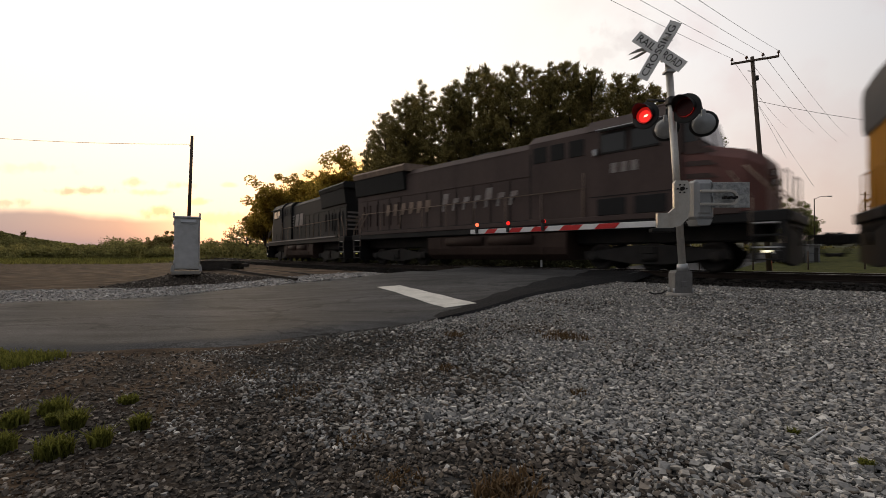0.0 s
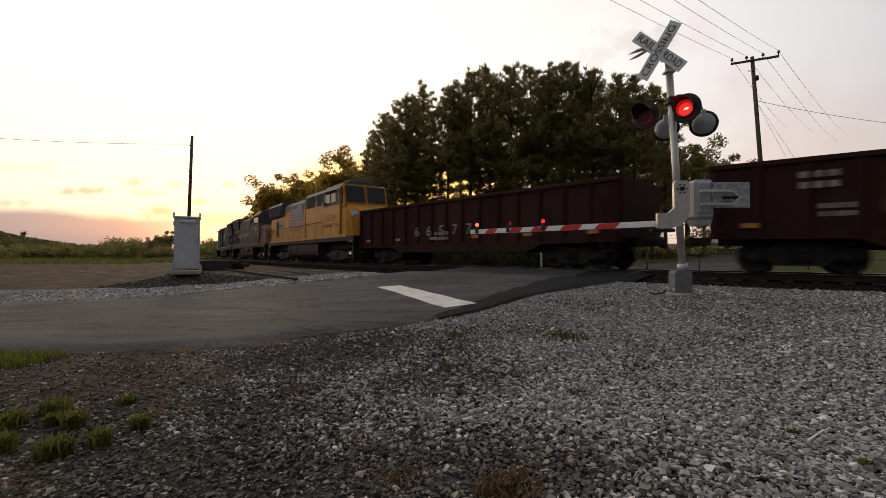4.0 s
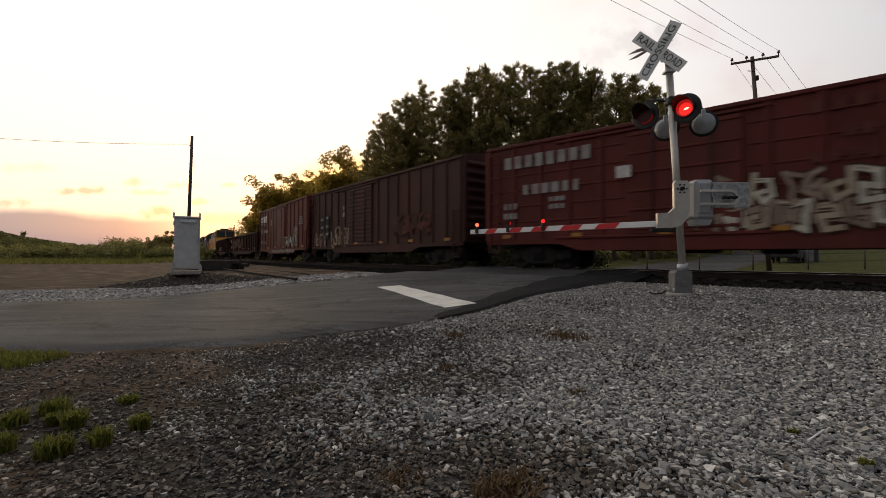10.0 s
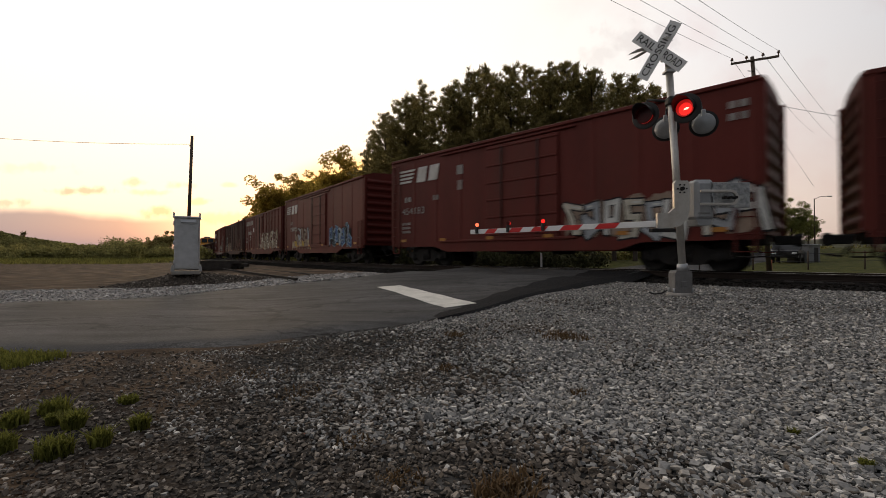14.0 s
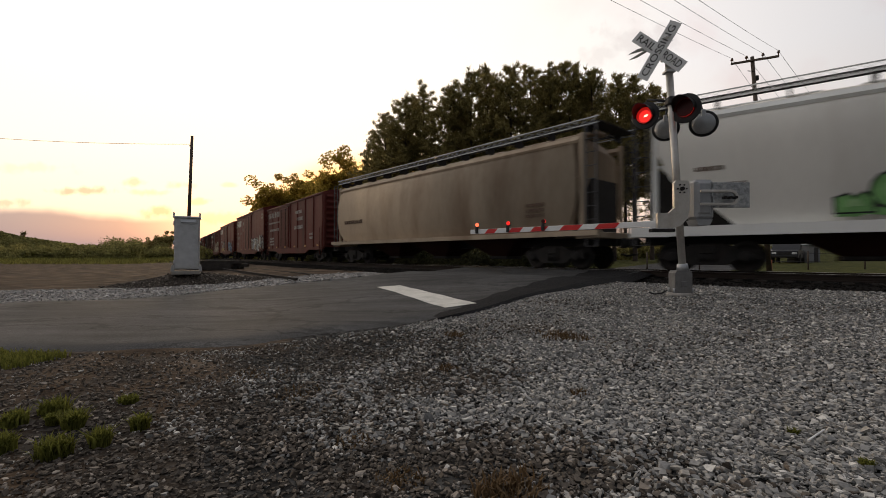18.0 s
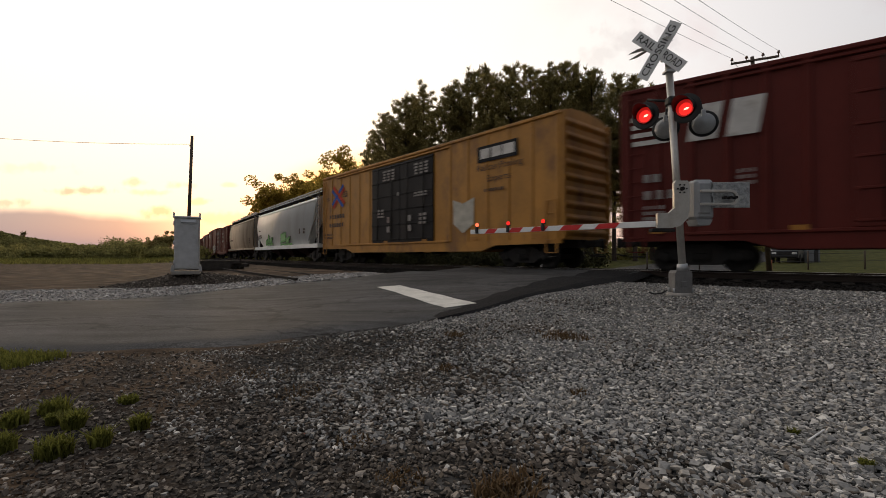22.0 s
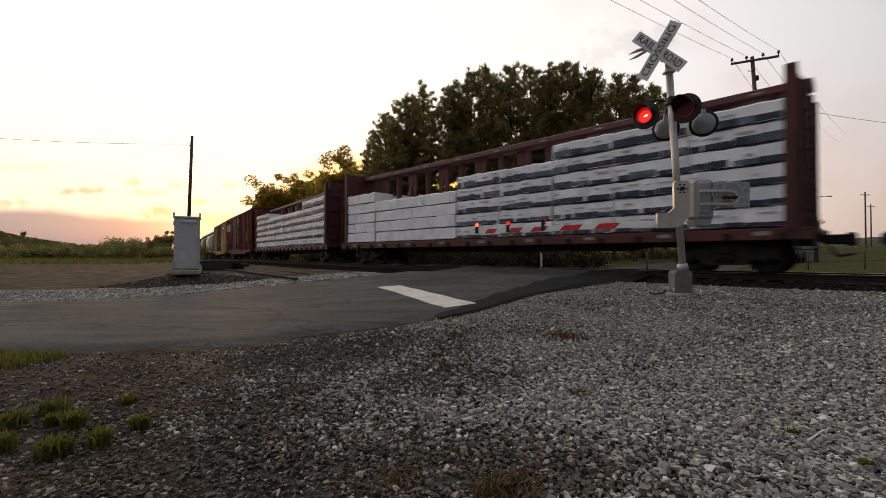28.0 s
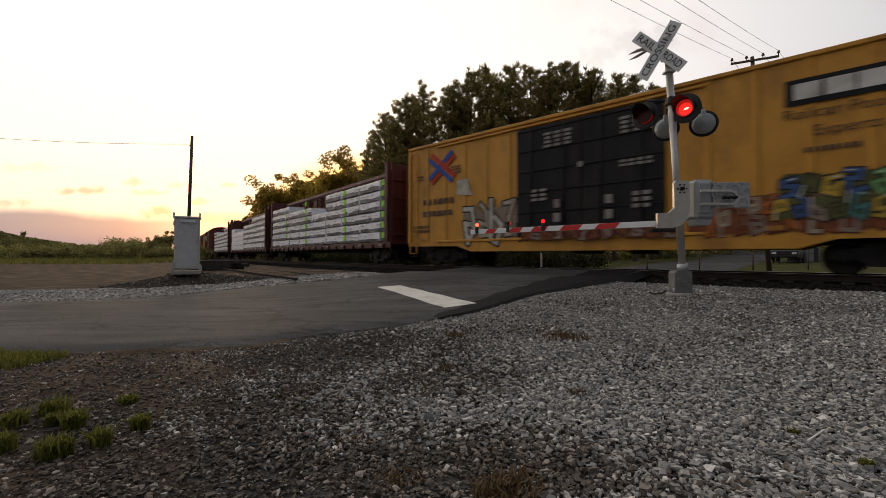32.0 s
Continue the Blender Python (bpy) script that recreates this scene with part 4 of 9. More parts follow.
BENT = (((0.0, 0.0), (0.1, 0.9), (0.85, 1.0), (0.8, 0.5), (0.2, 0.45)), ((0.9, 0.95), (0.1, 0.8), (0.2, 0.45), (0.9, 0.5), (0.75, 0.0), (0.0, 0.1)), ((0.0, 0.05), (0.3, 1.0), (0.6, 0.3), (0.95, 1.0)),
        ((0.1, 1.0), (0.0, 0.1), (0.8, 0.0), (0.95, 0.4), (0.5, 0.5)), ((0.0, 0.9), (0.95, 0.95), (0.5, 0.5), (0.55, 0.0), (0.1, 0.05)), ((0.85, 0.9), (0.15, 0.85), (0.0, 0.2), (0.7, 0.0), (0.95, 0.45), (0.45, 0.4)))


def graffiti(car, x, z, w, h, n, colours, W, seed, outline="black", cloud=None):
    """A row of n twisted letter-like shapes of thick strokes, outlined and filled; x is its front end."""
    rng = random.Random(seed)
    if cloud:
        # a ragged patch of background colour
        m = 3 * n
        up = [(x - w * k / m, z + h * rng.uniform(0.7, 1.05)) for k in range(m + 1)]
        down = [(x - w * k / m, z + h * rng.uniform(-0.06, 0.2)) for k in range(m, -1, -1)]
        g = Geo().prism(up + down, "y", W, W + 0.003)
    else:
        g = Geo().prism([(x, z), (x - 0.2, z), (x - 0.2, z + 0.1), (x, z + 0.06)], "y", W, W + 0.003)
    tag_ = part("graffiti", g, SP[cloud or outline], car, "spray-painted graffiti")
    for k in range(n):
        ww, hh = w / n * rng.uniform(0.8, 1.05), h * rng.uniform(0.8, 1.05)
        x0, z0 = x - (k + 0.92) * w / n, z + h * rng.uniform(-0.05, 0.08)
        lean, flip = rng.uniform(-0.2, 0.2), rng.random() < 0.5
        pts = []
        for u, v in BENT[rng.randrange(len(BENT))]:
            u, v = (1 - u if flip else u) + rng.uniform(-0.13, 0.13), v + rng.uniform(-0.1, 0.1)
            pts.append((x0 + (u * 0.8 + lean * v) * ww, z0 + v * hh))
        col = colours[k % len(colours)]
        t = 0.3 * min(ww, hh)
        for name, th, dep, mm in (("letter_outline", t * 1.6, 0.005, outline), ("letter_shape", t, 0.009, col)):
            g = Geo()
            for j, (a, b) in enumerate(zip(pts[:-1], pts[1:])):
                stroke(g, a, b, th, W, W + dep + 0.0005 * j)
            part(name, g, SP[mm], tag_)
        g = Geo()
        stroke(g, pts[0], ((pts[0][0] + pts[1][0]) / 2, (pts[0][1] + pts[1][1]) / 2), t * 0.3, W, W + 0.0135)
        part("letter_shine", g, SP["white" if outline in ("black", "sky") else colours[(k + 1) % len(colours)]], tag_)
    return tag_


def marks(car, L, spec, material, W):
    """Small blocks of unreadable lettering: (share of the length from the front, height, width, letter height, letters, rows)."""
    for i, (u, z, w, h, n, rows) in enumerate(spec):
        rng = random.Random(int(u * 997) + i)
        for r in range(rows):
            for k in range(n):
                cw = w / n
                size = (cw * rng.uniform(0.5, 0.8) if h < 0.4 or n < 4 else h * 0.6, 0.006, h * rng.uniform(0.9, 1.0))
                part("character_bar", Geo().box((L / 2 - u * L - (k + 0.5) * cw, W, z - r * h * 1.55), size), material, car)


FLAGRED = mat("faded_red_flag_paint", (0.3, 0.06, 0.04), 0.55, 0, 0.15, 2, 20, 0.02)


def text_mesh(body, size, depth=0.004):
    cu = bpy.data.curves.new("letters", "FONT")
    cu.body, cu.size, cu.extrude = body, size, depth
    cu.align_x, cu.align_y = "CENTER", "CENTER"
    ob = bpy.data.objects.new("letters", cu)
    scene.collection.objects.link(ob)
    me = bpy.data.meshes.new_from_object(ob.evaluated_get(bpy.context.evaluated_depsgraph_get()))
    bpy.data.objects.remove(ob)
    return me


# ---- locomotives ----
def locomotive(label, front, back, nose, body, roof, nose_paint, H=4.55, style="winged", low=0.3, trim=None, rails=None):
    """nose: +1 when the cab end leads up the line, -1 when it trails. style: radiators under a broad wing, or flush in the hood."""
    car, L = start_car("locomotive", label, front, back, axles=3, base=1.6, inset=3.6, category="locomotive", group="locomotives of the train")
    f = nose

    def at(u):
        """The place u metres from the rear end towards the cab."""
        return f * (u - L / 2)

    def span(a, b):
        a, b = sorted((at(a), at(b)))
        return (a + b) / 2, b - a

    # frame, walkway, tank
    part("frame", Geo().box((0, 0, 1.42), (L - 0.4, 3.0, 0.28), 0.03), LOCO_BLACK, car)
    for sg in (1, -1):
        part("side_sill", Geo().box((0, sg * 1.5, 1.6), (L - 2.4, 0.07, 0.16), 0.01), body, car)
    g = Geo()
    g.prism([(-1.15, 0.3), (-1.42, 0.5), (-1.47, 0.75), (-1.45, 1.22), (-1.3, 1.3), (1.3, 1.3), (1.45, 1.22), (1.47, 0.75), (1.42, 0.5), (1.15, 0.3)], "x", -3.5, 3.3)
    tank = part("fuel_tank", g, TANK, car)
    band = Geo().prism([(-1.17, 0.28), (-1.44, 0.49), (-1.49, 0.75), (-1.47, 1.24), (1.47, 1.24), (1.49, 0.75), (1.44, 0.49), (1.17, 0.28)], "x", -0.04, 0.04).mesh("tank_seam")
    band.materials.append(TANK)
    for x in (-2.6, -0.9, 0.8, 2.5):
        part("tank_seam", band, None, tank, m=pose(x, 0, 0))
    part("centre_sill", Geo().box((0, 0, 1.08), (L - 1.6, 1.5, 0.5), 0.04), BLACKSTEEL, car)
    for sg in (1, -1):
        for x in (-2.2, 0.1):
            if style == "winged":
                part("air_reservoir", Geo().cyl((x, sg * 1.36, 1.02), (x + 2.0, sg * 1.36, 1.02), 0.21, seg=14), TANK, car)
    # long hood with its doors
    rad, cab0, cab1 = 0.235 * L, L - (5.3 if style == "winged" else 4.85), L - (2.6 if style == "winged" else 2.2)
    hw, hc = 1.25, H - 0.12
    c, w = span(0.45, cab0)
    part("long_hood", Geo().prism([(-hw, 1.55), (-hw, hc - 0.33), (-hw + 0.28, hc - 0.05), (0, hc), (hw - 0.28, hc - 0.05), (hw, hc - 0.33), (hw, 1.55)], "x", c - w / 2, c + w / 2), body, car)
    c, w = span(rad, cab0 - 0.02)
    part("hood_roof", Geo().prism([(-hw - 0.012, hc - low), (-hw - 0.012, hc - 0.34), (-hw + 0.27, hc - 0.035), (0, hc + 0.025), (hw - 0.27, hc - 0.035), (hw + 0.012, hc - 0.34), (hw + 0.012, hc - low)], "x", c - w / 2, c + w / 2), roof, car)
    door = Geo().box((0, 0, 0), (0.84, 0.025, 1.62), 0.008).mesh("hood_door")
    door.materials.append(body)
    gap = Geo().box((0, 0, 0), (0.03, 0.012, 1.7)).mesh("door_gap")
    gap.materials.append(GRILLE_SHADE_BLACK)
    latch = Geo().box((0, 0, 0), (0.05, 0.03, 0.12), 0.01).mesh("door_latch")
    latch.materials.append(BLACKSTEEL)
    for sg in (1, -1):
        u = 0.9
        while u < cab0 - 2.6:
            x = at(u)
            if u < rad or u > rad + 0.3:
                d = part("hood_door", door, None, car, m=pose(x, sg * (hw + 0.006), 2.44))
                part("door_latch", latch, None, d, m=pose(0.3, sg * 0.02, 0.1))
                part("door_gap", gap, None, car, m=pose(at(u + 0.46), sg * (hw + 0.004), 2.44))
            u += 0.93
        part("door_head", Geo().box((at((cab0 + 0.6) / 2), sg * (hw + 0.012), 3.32), (cab0 - 0.8, 0.03, 0.05), 0.008), body, car)
        part("kick_strip", Geo().box((at((cab0 + 0.6) / 2), sg * (hw + 0.015), 1.68), (cab0 - 0.8, 0.03, 0.1), 0.008), LOCO_BLACK, car)
        if trim is not None:
            c, w = span(rad + 0.1, cab0 - 0.1)
            part("trim_stripe", Geo().box((c, sg * (hw + 0.016), hc - low - 0.03), (w, 0.02, 0.06)), trim, car)
    # radiators
    c, w = span(0.4, rad)
    if style == "winged":
        wing = part("radiator_wing", Geo().prism([(-1.5, H - 0.24), (-1.56, H - 0.02), (-1.45, H + 0.1), (0, H + 0.2), (1.45, H + 0.1), (1.56, H - 0.02), (1.5, H - 0.24)], "x", c - w / 2 - 0.15, c + w / 2), SP["dust"] if body is LOCO_GREY else roof, car, "dusty overhanging radiator roof")
        for sg in (1, -1):
            # black solid that stands in for the shade under the wing's overhang
            part("intake_shadow_box", Geo().prism([(sg * (hw - 0.05), H - 1.15), (sg * (hw + 0.1), H - 1.1), (sg * 1.46, H - 0.25), (sg * (hw - 0.05), H - 0.25)], "x", c - w / 2, c + w / 2), GRILLE_SHADE_BLACK, wing)
            rib = Geo().box((0, 0, 0), (0.05, 0.06, 1.1), 0.008).mesh("louvre")
            rib.materials.append(body)
            for k in range(6):
                part("louvre", rib, None, car, m=pose(c - w * 0.36 + w * 0.14 * k, sg * (hw + 0.04), 2.5))
    else:
        part("radiator_casing", Geo().prism([(-hw, H - 1.15), (-1.46, H - 0.98), (-1.5, H - 0.16), (-1.3, H + 0.05), (0, H + 0.12), (1.3, H + 0.05), (1.5, H - 0.16), (1.46, H - 0.98), (hw, H - 1.15)], "x", c - w / 2, c + w / 2), roof, car)
        for sg in (1, -1):
            gr = part("radiator_grille", Geo().box((c, sg * 1.485, H - 0.58), (w - 0.16, 0.05, 0.74), 0.01), GRILLE_SHADE_BLACK, car)
            bar = Geo().box((0, 0, 0), (0.035, 0.02, 0.72)).mesh("grille_bar")
            bar.materials.append(LOCO_BLACK)
            for k in range(9):
                part("grille_bar", bar, None, gr, m=pose(c - w * 0.44 + w * 0.11 * k, sg * 1.515, H - 0.58))
    fan = Geo().cyl((0, 0, 0), (0, 0, 0.18), 0.55, 0.5, seg=16).mesh("radiator_fan")
    fan.materials.append(BLACKSTEEL)
    for u in (1.2, 2.5, 3.7):
        part("radiator_fan", fan, None, car, m=pose(at(u), 0, H + 0.1))
    part("exhaust_stack", Geo().box((at(0.44 * L), 0, hc + 0.1), (1.1, 0.5, 0.26), 0.03), BLACKSTEEL, car)
    # broad cabinet with filter openings between hood and cab
    e0 = cab0 - (2.3 if style == "winged" else 3.9)
    c, w = span(e0, cab0)
    top = H if style == "winged" else H + 0.03
    part("equipment_cabinet", Geo().prism([(-1.4, 1.6), (-1.4, top - 0.3), (-1.1, top - 0.02), (0, top + 0.05), (1.1, top - 0.02), (1.4, top - 0.3), (1.4, 1.6)], "x", c - w / 2, c + w / 2), body, car)
    if style != "winged":
        part("cabinet_roof", Geo().prism([(-1.412, top - 0.72), (-1.412, top - 0.31), (-1.11, top - 0.01), (0, top + 0.07), (1.11, top - 0.01), (1.412, top - 0.31), (1.412, top - 0.72)], "x", c - w / 2 + 0.01, c + w / 2 - 0.01), roof, car)
    for sg in (1, -1):
        if style == "winged":
            for k in range(3):
                part("filter_opening", Geo().box((at(e0 + 0.45 + 0.7 * k), sg * 1.405, H - 0.75), (0.52, 0.03, 0.55), 0.01), GRILLE_SHADE_BLACK, car)
        else:
            for a, b in ((e0 + 0.35, e0 + 2.1), (e0 + 2.5, cab0 - 0.25)):
                c2, w2 = span(a, b)
                part("filter_opening", Geo().box((c2, sg * 1.41, H - 0.66), (w2, 0.05, 0.74), 0.01), GRILLE_SHADE_BLACK, car)
        part("cabinet_seam", Geo().box((at(e0 + 0.06), sg * 1.402, 2.9), (0.05, 0.02, 2.3)), BLACKSTEEL, car)
    # cab
    c, w = span(cab0, cab1)
    ca, cb = c - w / 2, c + w / 2
    cab = part("cab", Geo().prism([(-1.5, 1.6), (-1.5, H - 0.3), (-1.2, H + 0.02), (0, H + 0.12), (1.2, H + 0.02), (1.5, H - 0.3), (1.5, 1.6)], "x", ca, cb), body, car)
    part("cab_roof", Geo().prism([(-1.53, H - 0.34), (-1.22, H + 0.04), (0, H + 0.15), (1.22, H + 0.04), (1.53, H - 0.34)], "x", ca - 0.08, cb + 0.08), roof, cab)
    for sg in (1, -1):
        if style != "winged":
            part("window_band", Geo().box((c, sg * 1.502, H - 0.78), (w - 0.02, 0.02, 0.88), 0.005), roof, cab)
        if trim is not None:
            part("trim_stripe", Geo().box((c, sg * 1.503, H - 1.27), (w - 0.02, 0.02, 0.06)), trim, cab)
        for k in (-0.52, 0.42):
            fr = part("window_frame", Geo().box((c + f * k, sg * 1.508, H - 0.8), (0.84, 0.03, 0.66), 0.01), BLACKSTEEL, cab)
            part("side_window", Geo().box((c + f * k, sg * 1.515, H - 0.8), (0.74, 0.03, 0.56), 0.01), GLASS_DARK, fr)
        part("sun_visor", Geo().box((c, sg * 1.62, H - 0.4), (1.9, 0.24, 0.03), 0.005), GALV, cab)
        part("mirror", Geo().box((c - f * 1.05, sg * 1.6, H - 1.05), (0.1, 0.14, 0.2), 0.01), GALV, cab)
        part("cab_seam", Geo().box((c, sg * 1.503, 2.28), (w - 0.1, 0.012, 0.03)), BLACKSTEEL, cab)
        for k in (-0.6, 0.55):
            part("equipment_door", Geo().box((c + f * k, sg * 1.505, 1.95), (0.9, 0.03, 0.52), 0.012), LOCO_BLACK if style == "winged" else body, cab)
        part("cab_ladder_rail", Geo().tube([(at(cab0 - 0.15), sg * 1.5, 1.6), (at(cab0 - 0.15), sg * 1.5, 3.1)], 0.018, 6), rails or LOCO_BLACK, cab)
    part("horn", Geo().box((c, 0.3, H + 0.26), (0.5, 0.4, 0.18), 0.05), BLACKSTEEL, cab)
    part("antenna_box", Geo().box((c - 0.7 * f, -0.3, H + 0.22), (0.6, 0.8, 0.14), 0.04), roof, cab)
    part("air_conditioner", Geo().box((c + 0.5 * f, 0.1, H + 0.22), (0.9, 1.2, 0.16), 0.04), roof, cab)
    # windscreen brow, then the broad nose, chamfered at its edges
    b0, n1 = at(cab1), at(L - 0.75)
    brow = part("cab_front", Geo().prism([(b0, 3.3), (b0, H - 0.02), (b0 + f * 0.2, H - 0.1), (b0 + f * 0.5, 3.42), (b0 + f * 0.5, 3.3)], "y", -1.38, 1.38), body, car)
    for y in (-0.68, 0.68):
        part("windscreen", Geo().prism([(b0 + f * 0.245, H - 0.2), (b0 + f * 0.465, 3.58), (b0 + f * 0.505, 3.6), (b0 + f * 0.285, H - 0.17)], "y", y - 0.58, y + 0.58), GLASS_DARK, brow)
    for sg in (1, -1):
        part("quarter_window", Geo().prism([(b0 + f * 0.08, H - 0.35), (b0 + f * 0.2, H - 0.35), (b0 + f * 0.42, 3.55), (b0 + f * 0.08, 3.55)], "y", sg * 1.37, sg * 1.39), GLASS_DARK, brow)
    vs = []
    for x, zt, hw2 in ((b0, 3.5, 1.4), (b0 + f * 0.6, 3.42, 1.38), (n1 - f * 0.4, 3.2, 1.22), (n1 - f * 0.06, 3.02, 1.0), (n1, 2.88, 0.92)):
        for y, z in ((-hw2, 1.6), (-hw2, zt - 0.28), (-hw2 + 0.22, zt), (hw2 - 0.22, zt), (hw2, zt - 0.28), (hw2, 1.6)):
            vs.append((x, y, z))
    fs = []
    for k in range(4):
        for j in range(6):
            a, b = 6 * k + j, 6 * k + (j + 1) % 6
            fs.append((a, b, b + 6, a + 6) if f < 0 else (a, a + 6, b + 6, b))
    fs += [tuple(range(6)), tuple(range(24, 30))[::-1]] if f > 0 else [tuple(range(6))[::-1], tuple(range(24, 30))]
    ns = part("nose", Geo().add(vs, fs), nose_paint, car)
    part("nose_door", Geo().box((n1 + f * 0.01, -0.3, 2.2), (0.04, 0.6, 1.15), 0.012), nose_paint, ns)
    for z in (2.62, 2.38):
        hl = part("headlight", Geo().box((n1 + f * 0.03, 0.3, z), (0.06, 0.26, 0.2), 0.01), BLACKSTEEL, ns)
        part("lens", Geo().cyl((n1 + f * 0.05, 0.3, z), (n1 + f * 0.075, 0.3, z), 0.075, seg=12), GALV, hl)
    # ends: platform, plough, steps, rails
    for e in (1, -1):
        part("pilot", Geo().prism([(-1.45, 0.3), (-1.5, 1.3), (1.5, 1.3), (1.45, 0.3), (0, 0.18)], "x", e * (L / 2 - 0.45), e * (L / 2 - 0.3)), LOCO_BLACK, car)
        for sg in (1, -1):
            st = part("step_well", Geo().box((e * (L / 2 - 0.98), sg * 1.25, 0.92), (0.05, 0.5, 1.25), 0.01), LOCO_BLACK, car)
            for k in range(4):
                part("tread", Geo().box((e * (L / 2 - 0.68), sg * 1.3, 0.36 + 0.3 * k), (0.58, 0.36, 0.045), 0.008), GALV if k % 2 else LOCO_BLACK, st)
            part("stair_rail", Geo().tube([(e * (L / 2 - 0.36), sg * 1.46, 0.75), (e * (L / 2 - 0.36), sg * 1.46, 1.8), (e * (L / 2 - 1.15), sg * 1.3, 2.75)], 0.026, 6), rails or LOCO_BLACK, car)
            part("stair_rail", Geo().tube([(e * (L / 2 - 1.0), sg * 1.48, 0.95), (e * (L / 2 - 1.0), sg * 1.48, 1.9), (e * (L / 2 - 1.5), sg * 1.34, 2.65)], 0.026, 6), rails or LOCO_BLACK, car)
            part("end_rail", Geo().tube([(e * (L / 2 - 0.36), sg * 1.3, 1.55), (e * (L / 2 - 0.36), sg * 1.3, 2.55), (e * (L / 2 - 0.36), sg * 0.35, 2.55), (e * (L / 2 - 0.36), sg * 0.35, 1.55)], 0.02, 6), rails or LOCO_BLACK, car)
            part("step_light", Geo().box((e * (L / 2 - 0.68), sg * 1.49, 0.56), (0.16, 0.03, 0.06), 0.01), HEADLIGHT if e == f else AMBER, car)
        hose = Geo()
        for y in (-0.6, -0.45, 0.45, 0.6):
            hose.tube([(e * (L / 2 - 0.3), y, 1.2), (e * (L / 2 - 0.12), y, 1.0), (e * (L / 2 - 0.14), y, 0.7)], 0.022, 5)
        part("hose_set", hose, BLACKSTEEL, car)
    # walkway rails on stanchions
    for sg in (1, -1):
        a, b = sorted((at(1.2), at(cab0 - 0.2)))
        rail = part("handrail", Geo().tube([(a, sg * 1.47, 2.6), (b, sg * 1.47, 2.6)], 0.018, 6), LOCO_BLACK if style != "winged" else (rails or LOCO_BLACK), car)
        post = Geo().cyl((0, 0, 1.6), (0, 0, 2.6), 0.017, seg=6).mesh("stanchion")
        post.materials.append(rails or LOCO_BLACK)
        for k in range(9):
            part("stanchion", post, None, rail, m=pose(a + (b - a) * k / 8, sg * 1.47, 0))
    return car, L


NSL, L = locomotive("black locomotive with a white striped emblem leading the train", 25.1, 6.7, 1, LOCO_BLACK, LOCO_BLACK, LOCO_BLACK, 4.6, "winged", rails=SP["dust"])
emblem(NSL, 2.5, 3.1, 3.4, 0.85, LETTER, 1.29)
part("sill_stripe", Geo().box((0, 1.545, 1.6), (L - 3.0, 0.008, 0.07)), LETTER, NSL, "thin white stripe along the walkway")
for k in range(5):
    part("end_stripe", Geo().box((-L / 2 + 0.42, 0.0, 2.0 + 0.24 * k), (0.03, 2.4, 0.1)), LETTER, NSL, "white warning stripe")
SPL, L = locomotive("sooty dark grey locomotive with faded lettering and red nose", 6.0, -13.2, -1, LOCO_GREY, LOCO_GREY, NOSE_RED, 4.7, "winged", rails=SP["dust"])
for k in range(7):
    x = 2.6 - k * 0.6
    z1 = 3.1 if k in (0, 4) else 2.86
    part("character_bar", Geo().prism([(x, 2.35), (x - 0.12, z1), (x - 0.42, z1), (x - 0.38, 2.68), (x - 0.17, 2.66), (x - 0.14, 2.35)], "y", 1.285, 1.291), LETTER, SPL, "faded white lettering")
for k in range(6):
    x = 6.6 - k * 0.58
    part("character_bar", Geo().prism([(x, 2.4), (x - 0.06, 2.95), (x - 0.36, 2.95), (x - 0.38, 2.75), (x - 0.2, 2.4)], "y", 1.285, 1.291), SP["dust"], SPL, "nearly worn-off lettering")
for k in range(3):
    part("character_bar", Geo().box((-L / 2 + 4.45 - 0.3 * k, 1.512, 3.12), (0.2, 0.006, 0.3)), LETTER, SPL)
for k in range(4):
    part("nose_stripe", Geo().prism([(-L / 2 + 2.5, 2.2 + 0.34 * k), (-L / 2 + 1.75, 2.16 + 0.34 * k), (-L / 2 + 1.9, 2.3 + 0.34 * k), (-L / 2 + 2.5, 2.34 + 0.34 * k)], "y", 1.404, 1.41), LOCO_GREY, SPL)
UPL, L = locomotive("yellow locomotive with dark grey roof and a flag on its side", -14.0, -32.95, -1, YEL_LOCO, LOCO_ROOF, YEL_LOCO, 4.72, "flush", low=0.6, trim=FLAGRED, rails=YEL_LOCO)
# flag: wavy red and white bands with a blue-grey canton
FLAGBLUE = mat("grey_blue_flag_paint", (0.14, 0.17, 0.21), 0.55, 0, 0.2, 6, 20, 0.02)
fx, fz, fw, fh = 3.4, 2.2, 3.2, 1.75


def wave(u):
    return 0.15 * math.sin(u * 10.5) + 0.06 * math.sin(u * 23) + 0.25 * u


flag = part("flag", Geo().prism([(fx - fw * u, fz + wave(u)) for u in [i / 20 for i in range(21)]] + [(fx - fw * u, fz + fh * 0.95 + wave(u)) for u in [1 - i / 20 for i in range(21)]], "y", 1.287, 1.291), SP["silver"], UPL, "painted waving flag")
for k in range(7):
    z = fz + fh * (k + 0.1) / 7.4
    us = [i / 20 for i in range(21 if k < 4 else 11)]
    part("flag_stripe", Geo().prism([(fx - fw * u, z + wave(u)) for u in us] + [(fx - fw * u, z + fh / 13 + wave(u)) for u in us[::-1]], "y", 1.291, 1.295), FLAGRED, flag)
